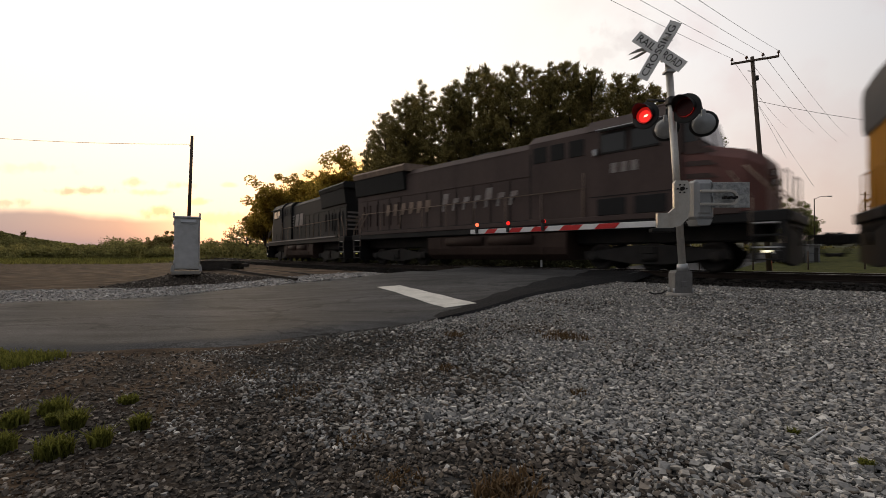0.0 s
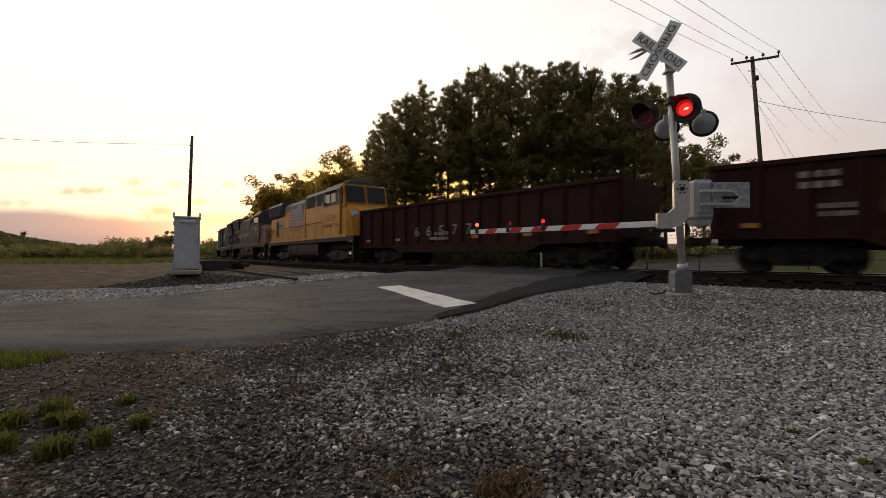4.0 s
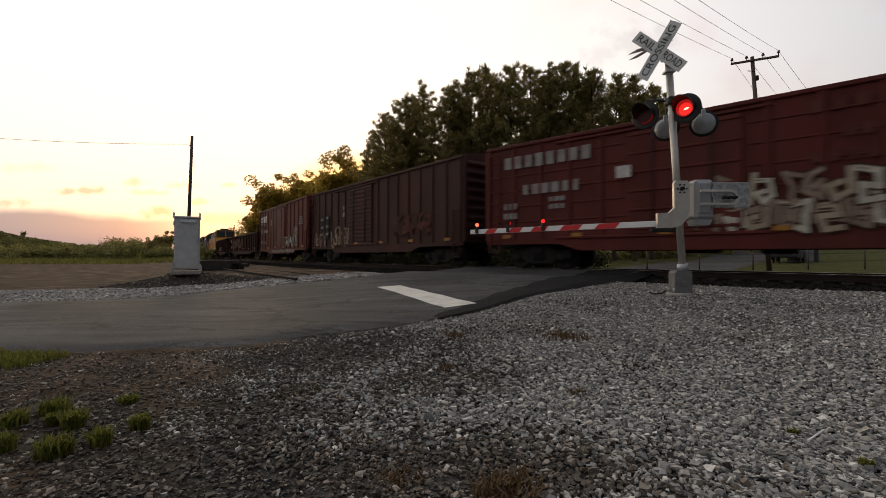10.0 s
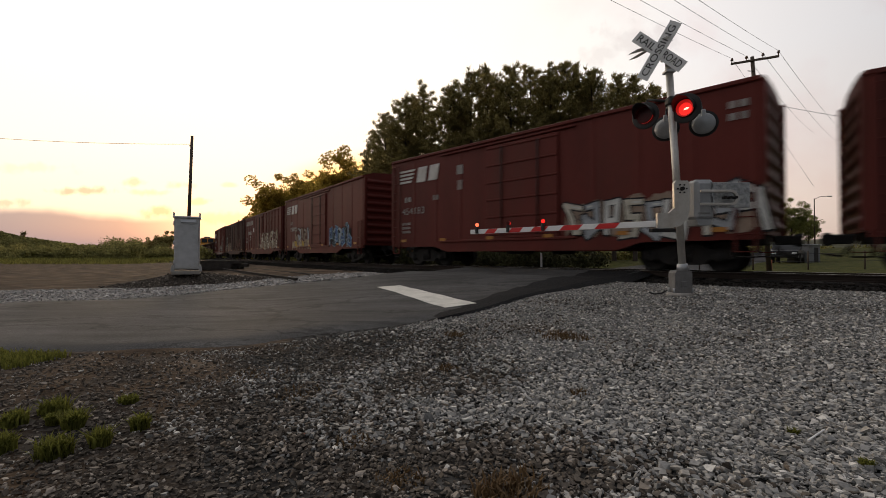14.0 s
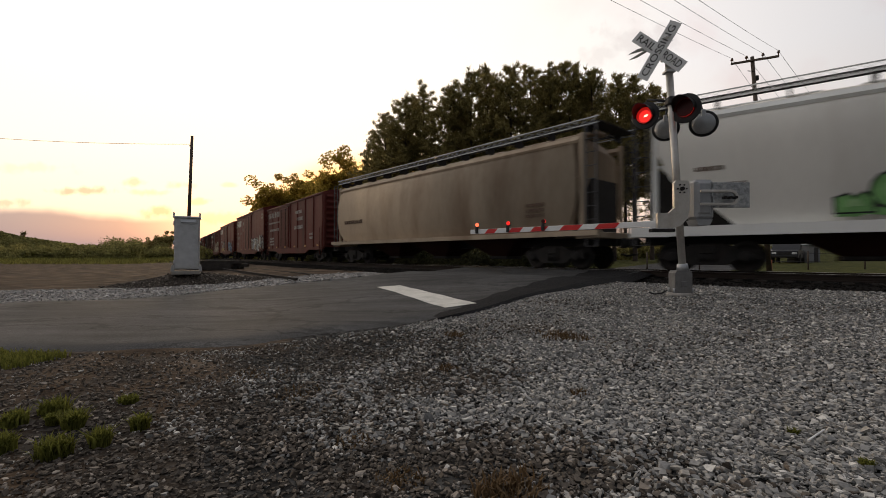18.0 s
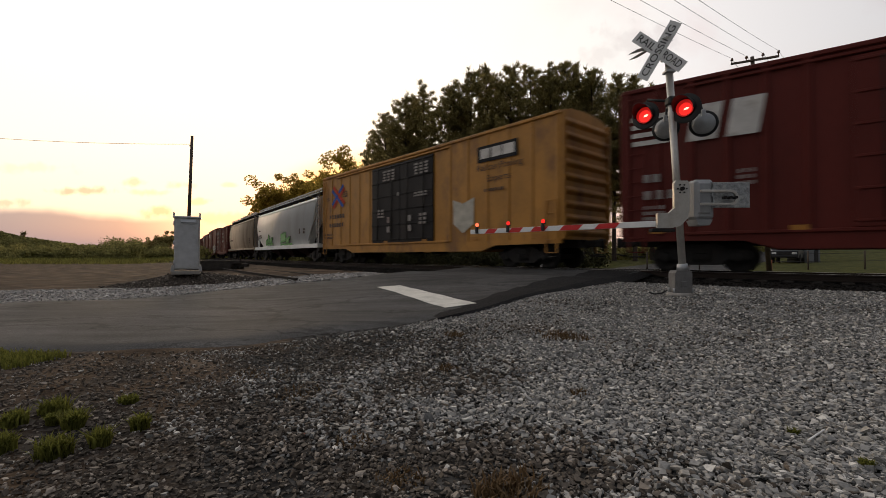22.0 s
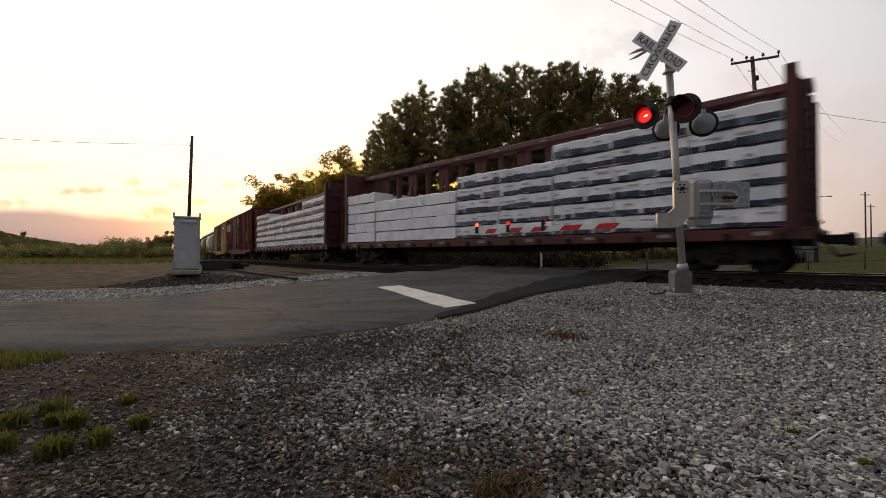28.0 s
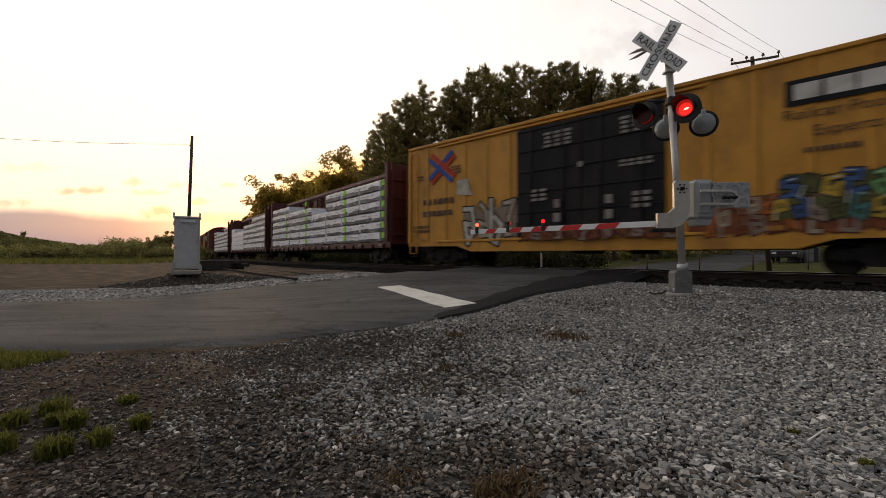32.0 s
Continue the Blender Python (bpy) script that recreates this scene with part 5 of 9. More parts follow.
part("flag_canton", Geo().prism([(fx - fw * 0.5, fz + fh * 0.52 + wave(0.5)), (fx - fw * 0.75, fz + fh * 0.52 + wave(0.75)), (fx - fw * 1.0, fz + fh * 0.45 + wave(1)), (fx - fw * 0.93, fz + fh * 1.05 + wave(1)), (fx - fw * 0.6, fz + fh * 1.02 + wave(0.6))], "y", 1.293, 1.298), FLAGBLUE, flag)
part("shield", Geo().prism([(6.0, 2.3), (6.35, 2.45), (6.4, 2.95), (5.6, 2.95), (5.65, 2.45)], "y", 1.287, 1.292), SP["silver"], UPL)
part("shield_band", Geo().prism([(6.4, 2.8), (6.4, 3.0), (5.6, 3.0), (5.6, 2.8)], "y", 1.292, 1.296), SP["blue"], UPL)
part("side_door", Geo().box((6.9, 1.28, 2.65), (0.62, 0.04, 1.3), 0.01), TANK, UPL)
me = text_mesh("3929", 0.62, 0.003)
me.materials.append(FLAGRED)
ob = new("road_number", me)
ob.parent = UPL
wide = max(v.co.x for v in me.vertices) - min(v.co.x for v in me.vertices)
ob.matrix_basis = pose(-L / 2 + 3.78, 1.512, 2.72, 90, 0, 180) @ Matrix.Diagonal((1.75 / wide, 1, 1, 1))
part("panel_line", Geo().box((-L / 2 + 3.75, 1.51, 2.36), (2.4, 0.02, 0.035)), LOCO_ROOF, UPL)
marks(UPL, L, ((0.755, 2.2, 1.3, 0.14, 6, 1),), LETTER_DARK, 1.515)
wing_ = part("nose_wing", Geo().prism([(-L / 2 + 1.3, 2.85), (-L / 2 + 0.85, 2.6), (-L / 2 + 0.8, 2.8), (-L / 2 + 0.95, 2.98), (-L / 2 + 1.35, 3.05)], "y", 1.0, 1.24), SP["sky"], UPL, "pale blue wing painted on the nose")
for k in range(3):
    part("wing_feather", Geo().prism([(-L / 2 + 1.3, 2.87 + 0.05 * k), (-L / 2 + 0.88, 2.66 + 0.07 * k), (-L / 2 + 0.88, 2.69 + 0.07 * k), (-L / 2 + 1.3, 2.895 + 0.05 * k)], "y", 1.235, 1.243), WHITE_P, wing_)


def painted(car, words, x, z, width, height, W, material, name="road_number"):
    """Readable characters on the side that faces the camera; x is the middle of the line."""
    me = text_mesh(words, 1.0, 0.003)
    me.materials.append(material)
    ob = new(name, me)
    ob.parent = car
    xs, zs = [v.co.x for v in me.vertices], [v.co.y for v in me.vertices]
    ob.matrix_basis = pose(x, W, z, 90, 0, 180) @ Matrix.Diagonal((width / (max(xs) - min(xs)), height / (max(zs) - min(zs)), 1, 1))
    return ob


# ---- gondolas ----
def gondola(label, front, back, H, paint, posts, high_end=False):
    car, L = start_car("gondola", label, front, back, category="gondola")
    W = 1.46
    part("floor", Geo().box((0, 0, 1.06), (L, 2 * W, 0.14), 0.01), BLACKSTEEL, car)
    for sg in (1, -1):
        part("side", Geo().box((0, sg * W, (H + 1.0) / 2), (L, 0.05, H - 1.0), 0.01), paint, car)
        part("top_chord", Geo().box((0, sg * (W + 0.03), H - 0.04), (L, 0.16, 0.13), 0.02), paint, car)
        g = Geo().prism([(-L / 2, 1.08), (L / 2, 1.08), (L / 2, 0.88), (L / 2 - 2.9, 0.84), (L / 2 - 3.4, 0.6), (-L / 2 + 3.4, 0.6), (-L / 2 + 2.9, 0.84), (-L / 2, 0.88)], "y", sg * W - 0.05, sg * W + 0.05)
        part("side_sill", g, paint, car)
    me = Geo().prism([(-0.09, 0), (-0.05, 0.09), (0.05, 0.09), (0.09, 0)], "z", 0.95, H - 0.1).mesh("side_post")
    me.materials.append(paint)
    for k in range(posts):
        for sg in (1, -1):
            part("side_post", me, None, car, m=pose(-L / 2 + 0.12 + (L - 0.24) * k / (posts - 1), sg * (W + 0.02), 0, 0, 0, 0 if sg > 0 else 180))
    for e in (1, -1):
        top = H + 0.0
        part("end_wall", Geo().box((e * (L / 2 - 0.04), 0, (top + 1.0) / 2), (0.08, 2 * W, top - 1.0), 0.01), paint, car)
        ladder(car, e * (L / 2 - 0.4), W + 0.08, 0.6, H - 0.2, material=paint)
    if high_end:
        part("raised_end", Geo().prism([(-L / 2 + 0.45, H - 0.05), (-L / 2, H - 0.05), (-L / 2, H + 0.3), (-L / 2 + 0.35, H + 0.75)], "y", W - 0.12, W + 0.03), paint, car)
    part("underframe", Geo().box((0, 0, 0.86), (L - 0.2, 0.7, 0.28), 0.03), BLACKSTEEL, car)
    me = Geo().box((0, 0, 0), (0.34, 0.006, 0.12)).mesh("reflector")
    me.materials.append(YELLOW_REF)
    for k in range(6):
        for sg in (1, -1):
            part("reflector", me, None, car, m=pose(-L / 2 + 0.9 + (L - 1.8) * k / 5, sg * (W + 0.115), 1.2))
    return car, L


GON1, L = gondola("dark brown gondola with large worn numerals", -33.3, -47.5, 2.8, RUST_AND_SHADE, 16)
for k, digit in enumerate("66577"):
    painted(GON1, digit, L / 2 - 0.30 * L - 0.55 - 0.8 * k, 1.5, 0.27, 0.42, 1.585, LETTER)
marks(GON1, L, ((0.42, 1.4, 0.9, 0.14, 4, 2),), LETTER, 1.585)
GON2, L = gondola("long rusty dark gondola with faded graffiti", -49.4, -67.5, 2.75, RUST_AND_SHADE, 20, True)
marks(GON2, L, ((0.10, 2.35, 0.8, 0.16, 3, 2), (0.12, 1.6, 0.7, 0.12, 4, 2)), LETTER, 1.585)
graffiti(GON2, L / 2 - 3.2, 1.4, 7.2, 0.85, 13, ("brown", "rustred", "brown"), 1.576, 12, "brown")

# ---- boxcars ----
B1 = boxcar("boxcar", "oxide red boxcar with striped emblem and grey graffiti", -68.7, -82.8, 4.78, RED_A, (0.0, 3.1), ribs=15, style="horizontal")
L = 14.1
emblem(B1, L / 2 - 0.65, 3.7, 2.2, 0.55, WHITE_P, 1.575)
marks(B1, L, ((0.05, 3.3, 0.8, 0.2, 3, 1), (0.13, 3.25, 0.55, 0.2, 2, 1), (0.05, 2.85, 0.7, 0.1, 6, 3), (0.13, 2.6, 1.4, 0.28, 6, 1), (0.05, 1.75, 0.8, 0.12, 5, 2), (0.15, 1.7, 0.5, 0.1, 4, 2), (0.30, 3.4, 0.5, 0.16, 3, 2), (0.87, 3.2, 0.9, 0.1, 6, 4)), LETTER, 1.573)
graffiti(B1, -1.2, 1.25, 3.0, 0.72, 8, ("silver", "dust", "bone"), 1.57, 21, "brown")
graffiti(B1, 2.6, 0.72, 6.6, 0.2, 16, ("dust", "silver"), 1.535, 41, "dust", "dust")
for k in range(3):
    graffiti(B1, -4.1, 1.2 + 0.5 * k, 0.9, 0.42, 3, ("dust", "silver"), 1.57, 28 + k, "brown")
B2 = boxcar("boxcar", "dark brown boxcar with ribbed door and black patches", -84.0, -98.9, 4.66, RED_B, (0.9, 2.6), ribs=17, style="ribbed_door")
L = 14.9
for u in (0.112, 0.16):
    part("black_patch", Geo().box((L / 2 - u * L, 1.566, 2.2), (0.5, 0.008, 1.45)), SP["black"], B2)
marks(B2, L, ((0.099, 2.7, 0.36, 0.17, 2, 1), (0.147, 2.78, 0.36, 0.17, 2, 1), (0.099, 2.2, 0.36, 0.17, 2, 1), (0.147, 2.24, 0.36, 0.17, 2, 1), (0.099, 1.75, 0.36, 0.15, 2, 1), (0.147, 1.78, 0.36, 0.15, 2, 1), (0.30, 3.2, 0.3, 0.25, 1, 2), (0.40, 3.4, 0.5, 0.12, 1, 1), (0.03, 1.5, 0.6, 0.12, 4, 2)), LETTER, 1.571)
graffiti(B2, L / 2 - 3.0, 1.05, 3.6, 1.0, 9, ("dust", "cream", "dust", "rustred"), 1.565, 22, "brown", "brown")
graffiti(B2, L / 2 - 0.6, 1.05, 1.6, 0.8, 5, ("dust", "rustred"), 1.565, 29, "brown", "brown")
graffiti(B2, -2.4, 1.5, 3.0, 0.8, 7, ("rustred", "brown", "rustred"), 1.565, 30, "brown")
B3 = boxcar("boxcar", "red boxcar with large faded lettering and cream graffiti", -99.9, -114.8, 4.62, RED_A, (0.9, 2.9), ribs=15, style="horizontal")
marks(B3, 14.9, ((0.05, 3.75, 3.3, 0.46, 8, 1), (0.10, 2.75, 2.2, 0.36, 6, 1), (0.05, 2.2, 0.6, 0.22, 3, 2), (0.17, 2.35, 0.6, 0.16, 3, 2), ), LETTER, 1.573)
marks(B3, 14.9, ((0.62, 3.95, 2.0, 0.3, 5, 1), (0.66, 3.3, 1.9, 0.26, 6, 1), (0.62, 2.75, 2.6, 0.24, 8, 1)), SP["rustred"], 1.573)
part("white_patch", Geo().box((2.4, 1.70, 2.95), (0.42, 0.01, 0.36)), WHITE_P, B3)
graffiti(B3, 0.9, 1.12, 7.2, 0.7, 15, ("cream", "dust", "bone"), 1.57, 23, "brown", "dust")
graffiti(B3, 0.2, 1.75, 6.6, 0.75, 14, ("dust", "cream", "bone", "dust"), 1.575, 43, "brown")
B4 = boxcar("boxcar", "bright red smooth-sided boxcar with blue and white graffiti", -115.8, -129.8, 4.9, RED_C, (-0.2, 3.0), ribs=11, post=0.015)
L = 14.0
emblem(B4, L / 2 - 0.55, 3.85, 2.5, 0.62, WHITE_P, 1.532)
marks(B4, L, ((0.10, 2.85, 0.5, 0.24, 2, 1), (0.10, 2.4, 1.5, 0.3, 5, 1), (0.42, 4.0, 0.7, 0.09, 3, 2), (0.47, 2.4, 0.5, 0.2, 2, 2)), LETTER, 1.532)
graffiti(B4, L / 2 - 2.6, 1.5, 3.2, 0.85, 5, ("dust", "silver", "dust"), 1.535, 24, "brown")
graffiti(B4, L / 2 - 1.9, 0.98, 4.4, 0.5, 8, ("cream", "yellow", "dust"), 1.535, 27, "dust", "dust")
graffiti(B4, -2.3, 1.1, 3.2, 1.05, 7, ("blue", "black", "blue", "silver"), 1.535, 25, "sky", "black")
B5 = boxcar("boxcar", "bright red smooth-sided boxcar with white and green graffiti", -132.4, -146.8, 5.1, RED_C, (-0.1, 3.1), ribs=11, post=0.015)
L = 14.4
emblem(B5, L / 2 - 0.55, 4.05, 2.6, 0.66, WHITE_P, 1.532)
marks(B5, L, ((0.06, 3.0, 0.5, 0.24, 2, 1), (0.19, 2.95, 0.4, 0.22, 2, 1), (0.285, 3.95, 0.5, 0.4, 1, 2), (0.05, 1.9, 0.6, 0.12, 4, 3), (0.95, 4.3, 0.5, 0.2, 2, 2)), LETTER, 1.532)
painted(B5, "454183", L / 2 - 1.5, 2.45, 1.5, 0.3, 1.534, LETTER)
graffiti(B5, -1.9, 1.08, 5.4, 1.15, 9, ("bone", "silver", "white"), 1.535, 26, "black", "dust")
B6 = boxcar("boxcar", "oxide red boxcar with ribbed door and worn lettering", -148.4, -162.6, 4.7, RED_A, (1.6, 2.4), ribs=9, style="ribbed_door")
marks(B6, 14.2, ((0.04, 3.85, 4.2, 0.46, 8, 1), (0.06, 3.2, 3.4, 0.14, 16, 1), (0.08, 2.6, 2.9, 0.2, 9, 1), (0.08, 1.9, 1.4, 0.16, 4, 3), (0.60, 3.6, 1.5, 0.24, 4, 1), (0.62, 3.1, 1.4, 0.24, 5, 1), (0.58, 2.5, 2.0, 0.26, 8, 1), (0.82, 1.9, 0.7, 0.16, 4, 2)), LETTER, 1.573)
B7 = boxcar("boxcar", "tall oxide red boxcar with a large striped emblem", -220.1, -237.4, 5.46, RED_C, (1.6, 4.2), ribs=22, post=0.075, double=True)
L = 17.3
emblem(B7, L / 2 - 0.25, 4.0, 3.1, 0.95, WHITE_P, 1.583)
marks(B7, L, ((0.03, 2.62, 0.5, 0.24, 2, 1), (0.03, 2.15, 1.8, 0.26, 6, 1), (0.03, 1.8, 0.6, 0.1, 4, 4), (0.16, 2.6, 0.4, 0.1, 3, 3), (0.33, 4.62, 1.0, 0.09, 2, 4), (0.55, 4.62, 1.0, 0.09, 2, 4), (0.47, 3.5, 0.5, 0.1, 2, 2), (0.40, 2.3, 0.35, 0.22, 1, 3), (0.52, 2.5, 0.8, 0.22, 2, 2), (0.865, 2.85, 0.85, 0.12, 4, 5)), LETTER, 1.66)


def yellow_box(label, front, back, H, paint, ex, ez):
    car = boxcar("boxcar", label, front, back, H, paint, (0.35, 5.0), BLACKDOOR, ribs=17, post=0.035, double=True)
    L = front - back
    # crossed-bar emblem
    for a, m in ((38, SP["royal"]), (-38, SP["scarlet"])):
        c, s = math.cos(radians(a)), math.sin(radians(a))
        for o in (-0.12, 0.12):
            mm = m if o < 0 else (SP["scarlet"] if m is SP["royal"] else SP["royal"])
            pts = [(L / 2 - ex + u * c - (v + o) * s, ez + u * s + (v + o) * c) for u, v in ((-0.85, -0.09), (0.85, -0.09), (0.85, 0.09), (-0.85, 0.09))]
            part("emblem_bar", Geo().prism(pts, "y", 1.538, 1.544 + (0.003 if a > 0 else 0)), mm, car)
    marks(car, L, ((0.03, 3.9, 0.45, 0.08, 3, 2), (0.15, 4.1, 0.5, 0.08, 3, 3), (0.05, 2.75, 1.9, 0.24, 6, 1), (0.05, 2.25, 1.8, 0.24, 6, 1), (0.02, 1.7, 1.0, 0.12, 7, 2)), LETTER_DARK, 1.541)
    marks(car, L, ((0.40, 4.6, 1.1, 0.09, 3, 4), (0.55, 4.6, 1.1, 0.09, 3, 4), (0.47, 3.4, 0.3, 0.18, 1, 1), (0.55, 3.3, 1.0, 0.08, 4, 2), (0.37, 2.7, 0.7, 0.1, 2, 3), (0.42, 2.2, 0.35, 0.3, 1, 2), (0.52, 2.2, 0.4, 0.3, 1, 2), (0.57, 2.3, 0.6, 0.12, 2, 3)), LETTER, 1.668)
    x = L / 2 - 0.78 * L
    plate = part("name_plate", Geo().box((x - 1.0, 1.545, 4.35), (2.0, 0.01, 0.62), 0.003), SP["black"], car, "black plate with plain white blocks")
    for k, w in enumerate((0.5, 0.5, 0.56)):
        part("plate_block", Geo().box((x - 0.42 - 0.58 * k, 1.553, 4.36), (w, 0.006, 0.38), 0.002), WHITE_P, plate)
    for word, dx, dz, w in (("Railcar", 0.6, 3.82, 1.08), ("Pooling", -0.6, 3.82, 1.08), ("Experts", 0.0, 3.38, 1.15)):
        me = text_mesh(word, 0.36, 0.002)
        me.materials.append(LETTER_DARK)
        ob = new("slogan", me)
        ob.parent = car
        wide = max(v.co.x for v in me.vertices) - min(v.co.x for v in me.vertices)
        ob.matrix_basis = pose(x - 1.1 + dx, 1.542, dz, 90, 0, 180) @ Matrix.Diagonal((w / wide, 1, 1, 1))
    marks(car, L, ((0.80, 2.95, 1.0, 0.12, 8, 1),), LETTER_DARK, 1.541)
    return car, L


T1, L = yellow_box("tall yellow boxcar with black doors and crossed-bar emblem", -201.2, -218.4, 5.42, YEL, 2.0, 3.9)
xx = L / 2 - 0.70 * L
part("paint_patch", Geo().prism([(xx, 1.75), (xx + 0.05, 2.75), (xx - 0.55, 2.55), (xx - 1.2, 2.75), (xx - 1.15, 1.7), (xx - 0.55, 1.35)], "y", 1.538, 1.543), SP["bone"], T1, "grey patch of fresh paint")
T2, L = yellow_box("tall yellow boxcar with black doors and bright graffiti", -306.5, -323.8, 5.46, YEL_FRESH, 2.05, 4.15)
graffiti(T2, L / 2 - 3.25, 1.1, 3.1, 1.45, 5, ("bone", "cream"), 1.545, 31, "black", "dust")
graffiti(T2, -2.7, 1.02, 5.9, 0.55, 17, ("rust", "orange", "cream", "rust", "dust"), 1.545, 32, "rustred", "rust")
graffiti(T2, -2.9, 1.5, 3.2, 0.5, 9, ("orange", "dust", "rust", "cream"), 1.545, 35, "rustred", "rust")
graffiti(T2, -4.6, 1.3, 4.0, 0.62, 12, ("yellow", "blue", "dust", "olive", "teal"), 1.56, 33, "black", "olive")
graffiti(T2, -4.7, 1.85, 3.9, 0.55, 10, ("blue", "olive", "yellow", "blue", "green"), 1.56, 36, "black", "olive")
graffiti(T2, 2.6, 1.02, 5.0, 0.35, 12, ("rust", "dust"), 1.672, 34, "rustred", "rustred")
part("paint_patch", Geo().prism([(L / 2 - 2.9, 2.95), (L / 2 - 2.92, 3.5), (L / 2 - 3.5, 3.52), (L / 2 - 3.55, 3.1), (L / 2 - 3.75, 2.85), (L / 2 - 3.2, 2.88)], "y", 1.54, 1.546), SP["bone"], T2, "pale patch of fresh paint")


# ---- covered hoppers ----
def hopper(label, front, back, paint, sill_paint, flare):
    car, L = start_car("covered_hopper", label, front, back, category="covered hopper")
    sec = [(1.32, 1.2), (1.36, 1.32), (1.41, 1.5), (1.46, 1.7), (1.51, 2.1), (1.54, 2.5), (1.52, 3.3), (1.42, 3.95), (1.22, 4.3), (0.8, 4.5), (0, 4.56)]
    sec = sec + [(-y, z) for y, z in sec[-2::-1]]
    n = len(sec)
    vs = []
    for e in (-1, 1):
        for y, z in sec:
            t = max(0.0, min(1.0, (2.4 - z) / 1.2))
            if flare < 1:
                x = L / 2 - 0.75 - 0.9 * (1 - math.sqrt(1 - t * t)) - 0.5 * max(0.0, (z - 3.3) / 1.2) ** 2
            else:
                x = L / 2 - 0.75 - flare * max(0.0, min(1.0, (2.9 - z) / 1.7)) ** 1.2
            vs.append((e * x, y, z))
    fs = [(i, n + i, n + (i + 1) % n, (i + 1) % n) for i in range(n - 1)] + [(n - 1, 2 * n - 1, n, 0), tuple(range(n)), tuple(range(2 * n - 1, n - 1, -1))]
    g = Geo()
    g.add(vs, fs)
    for k in range(n - 1):
        g.smooth[k] = True
    part("body", g, paint, car)
    foot = 1.08 if flare < 1 else 0.98
    for sg in (1, -1):
        part("side_sill", Geo().prism([(sg * 1.3, foot), (sg * 1.56, foot), (sg * 1.56, 1.25), (sg * 1.3, 1.25)], "x", -L / 2, L / 2), sill_paint, car)
        part("eave_rail", Geo().prism([(sg * 1.2, 4.2), (sg * 1.36, 4.1), (sg * 1.4, 4.18), (sg * 1.26, 4.34)], "x", -L / 2 + 0.75, L / 2 - 0.75), paint, car)
    # running boards along the roof
    for y in (0.95, -0.95):
        wk = part("running_board", Geo().box((0, y, 4.74), (L - 0.3, 0.09, 0.03), 0.005), BLACKSTEEL, car)
        for dy in (-0.19, 0.19):
            part("board_slat", Geo().box((0, y + dy, 4.74), (L - 0.3, 0.09, 0.03), 0.005), BLACKSTEEL, wk)
        me = Geo().box((0, 0, 0), (0.06, 0.5, 0.26)).mesh("board_bracket")
        me.materials.append(BLACKSTEEL)
        for k in range(12):
            part("board_bracket", me, None, wk, m=pose(-L / 2 + 0.6 + (L - 1.2) * k / 11, y, 4.6))
        side, edge_paint = y + (0.25 if y > 0 else -0.25), sill_paint if sill_paint is GREYP else GALV
        for z in (4.66, 4.86):
            part("board_edge", Geo().box((0, side, z), (L - 0.3, 0.02, 0.035), 0.004), edge_paint, wk)
        g, n2 = Geo(), int(L / 0.3)
        for k in range(n2):
            xa = -L / 2 + 0.2 + (L - 0.4) * k / n2
            for a, b in ((xa, xa + 0.26), (xa + 0.26, xa)):
                g.prism([(a - 0.01, 4.67), (a + 0.01, 4.67), (b + 0.01, 4.85), (b - 0.01, 4.85)], "y", side - 0.006, side + 0.006)
        part("board_lattice", g, edge_paint, wk)
    for k in range(4):
        part("hatch", Geo().box((-L * 0.36 + L * 0.24 * k, 0, 4.62), (L * 0.2, 0.7, 0.12), 0.03), paint, car)
    # end frames
    for e in (1, -1):
        part("end_sill", Geo().box((e * (L / 2 - 0.4), 0, 1.1), (0.8, 2.9, 0.2), 0.02), sill_paint, car)
        for sg in (1, -1):
            part("end_post", Geo().box((e * (L / 2 - 0.65), sg * 1.3, 2.7), (0.14, 0.14, 3.4), 0.02), paint, car)
            part("end_brace", Geo().prism([(e * (L / 2 - 0.7), 3.0), (e * (L / 2 - 0.85), 3.0), (e * (L / 2 - 0.75 - flare), 1.2), (e * (L / 2 - 0.6 - flare), 1.2)], "y", sg * 1.28 - 0.05, sg * 1.28 + 0.05), paint, car)
            ladder(car, e * (L / 2 - 0.28), sg * 1.34, 0.75, 4.55, w=0.36, material=LOCO_ROOF)
        part("shear_plate", Geo().prism([(e * (L / 2 - 0.6), 3.0), (e * (L / 2 - 0.6), 1.15), (e * (L / 2 - 0.9 - flare), 1.15)], "y", -0.9, 0.9), BLACKSTEEL, car)
        part("end_platform", Geo().box((e * (L / 2 - 0.35), 0, 4.7), (0.6, 2.2, 0.03), 0.004), BLACKSTEEL, car)
    # outlets
    for k in (-1, 0, 1):
        g = Geo()
        x = k * (L - 6.2) / 3.0
        w = (L - 6.4) / 6.3
        vs = [(x + a * w, b * 1.3, 1.25) for a, b in ((-1, -1), (1, -1), (1, 1), (-1, 1))] + [(x + a * 0.35, b * 0.45, 0.42) for a, b in ((-1, -1), (1, -1), (1, 1), (-1, 1))]
        g.add(vs, [(0, 1, 2, 3), (7, 6, 5, 4), (0, 4, 5, 1), (1, 5, 6, 2), (2, 6, 7, 3), (3, 7, 4, 0)])
        # dark brown instead of the car's paint: the shade under the body, as colour
        ou = part("outlet_hopper", g, RUST_AND_SHADE, car)
        part("outlet_gate", Geo().box((x, 0, 0.38), (0.9, 1.0, 0.12), 0.02), BLACKSTEEL, ou)
    part("centre_sill", Geo().box((0, 0, 0.92), (L - 0.2, 0.5, 0.3), 0.02), BLACKSTEEL, car)
    return car, L


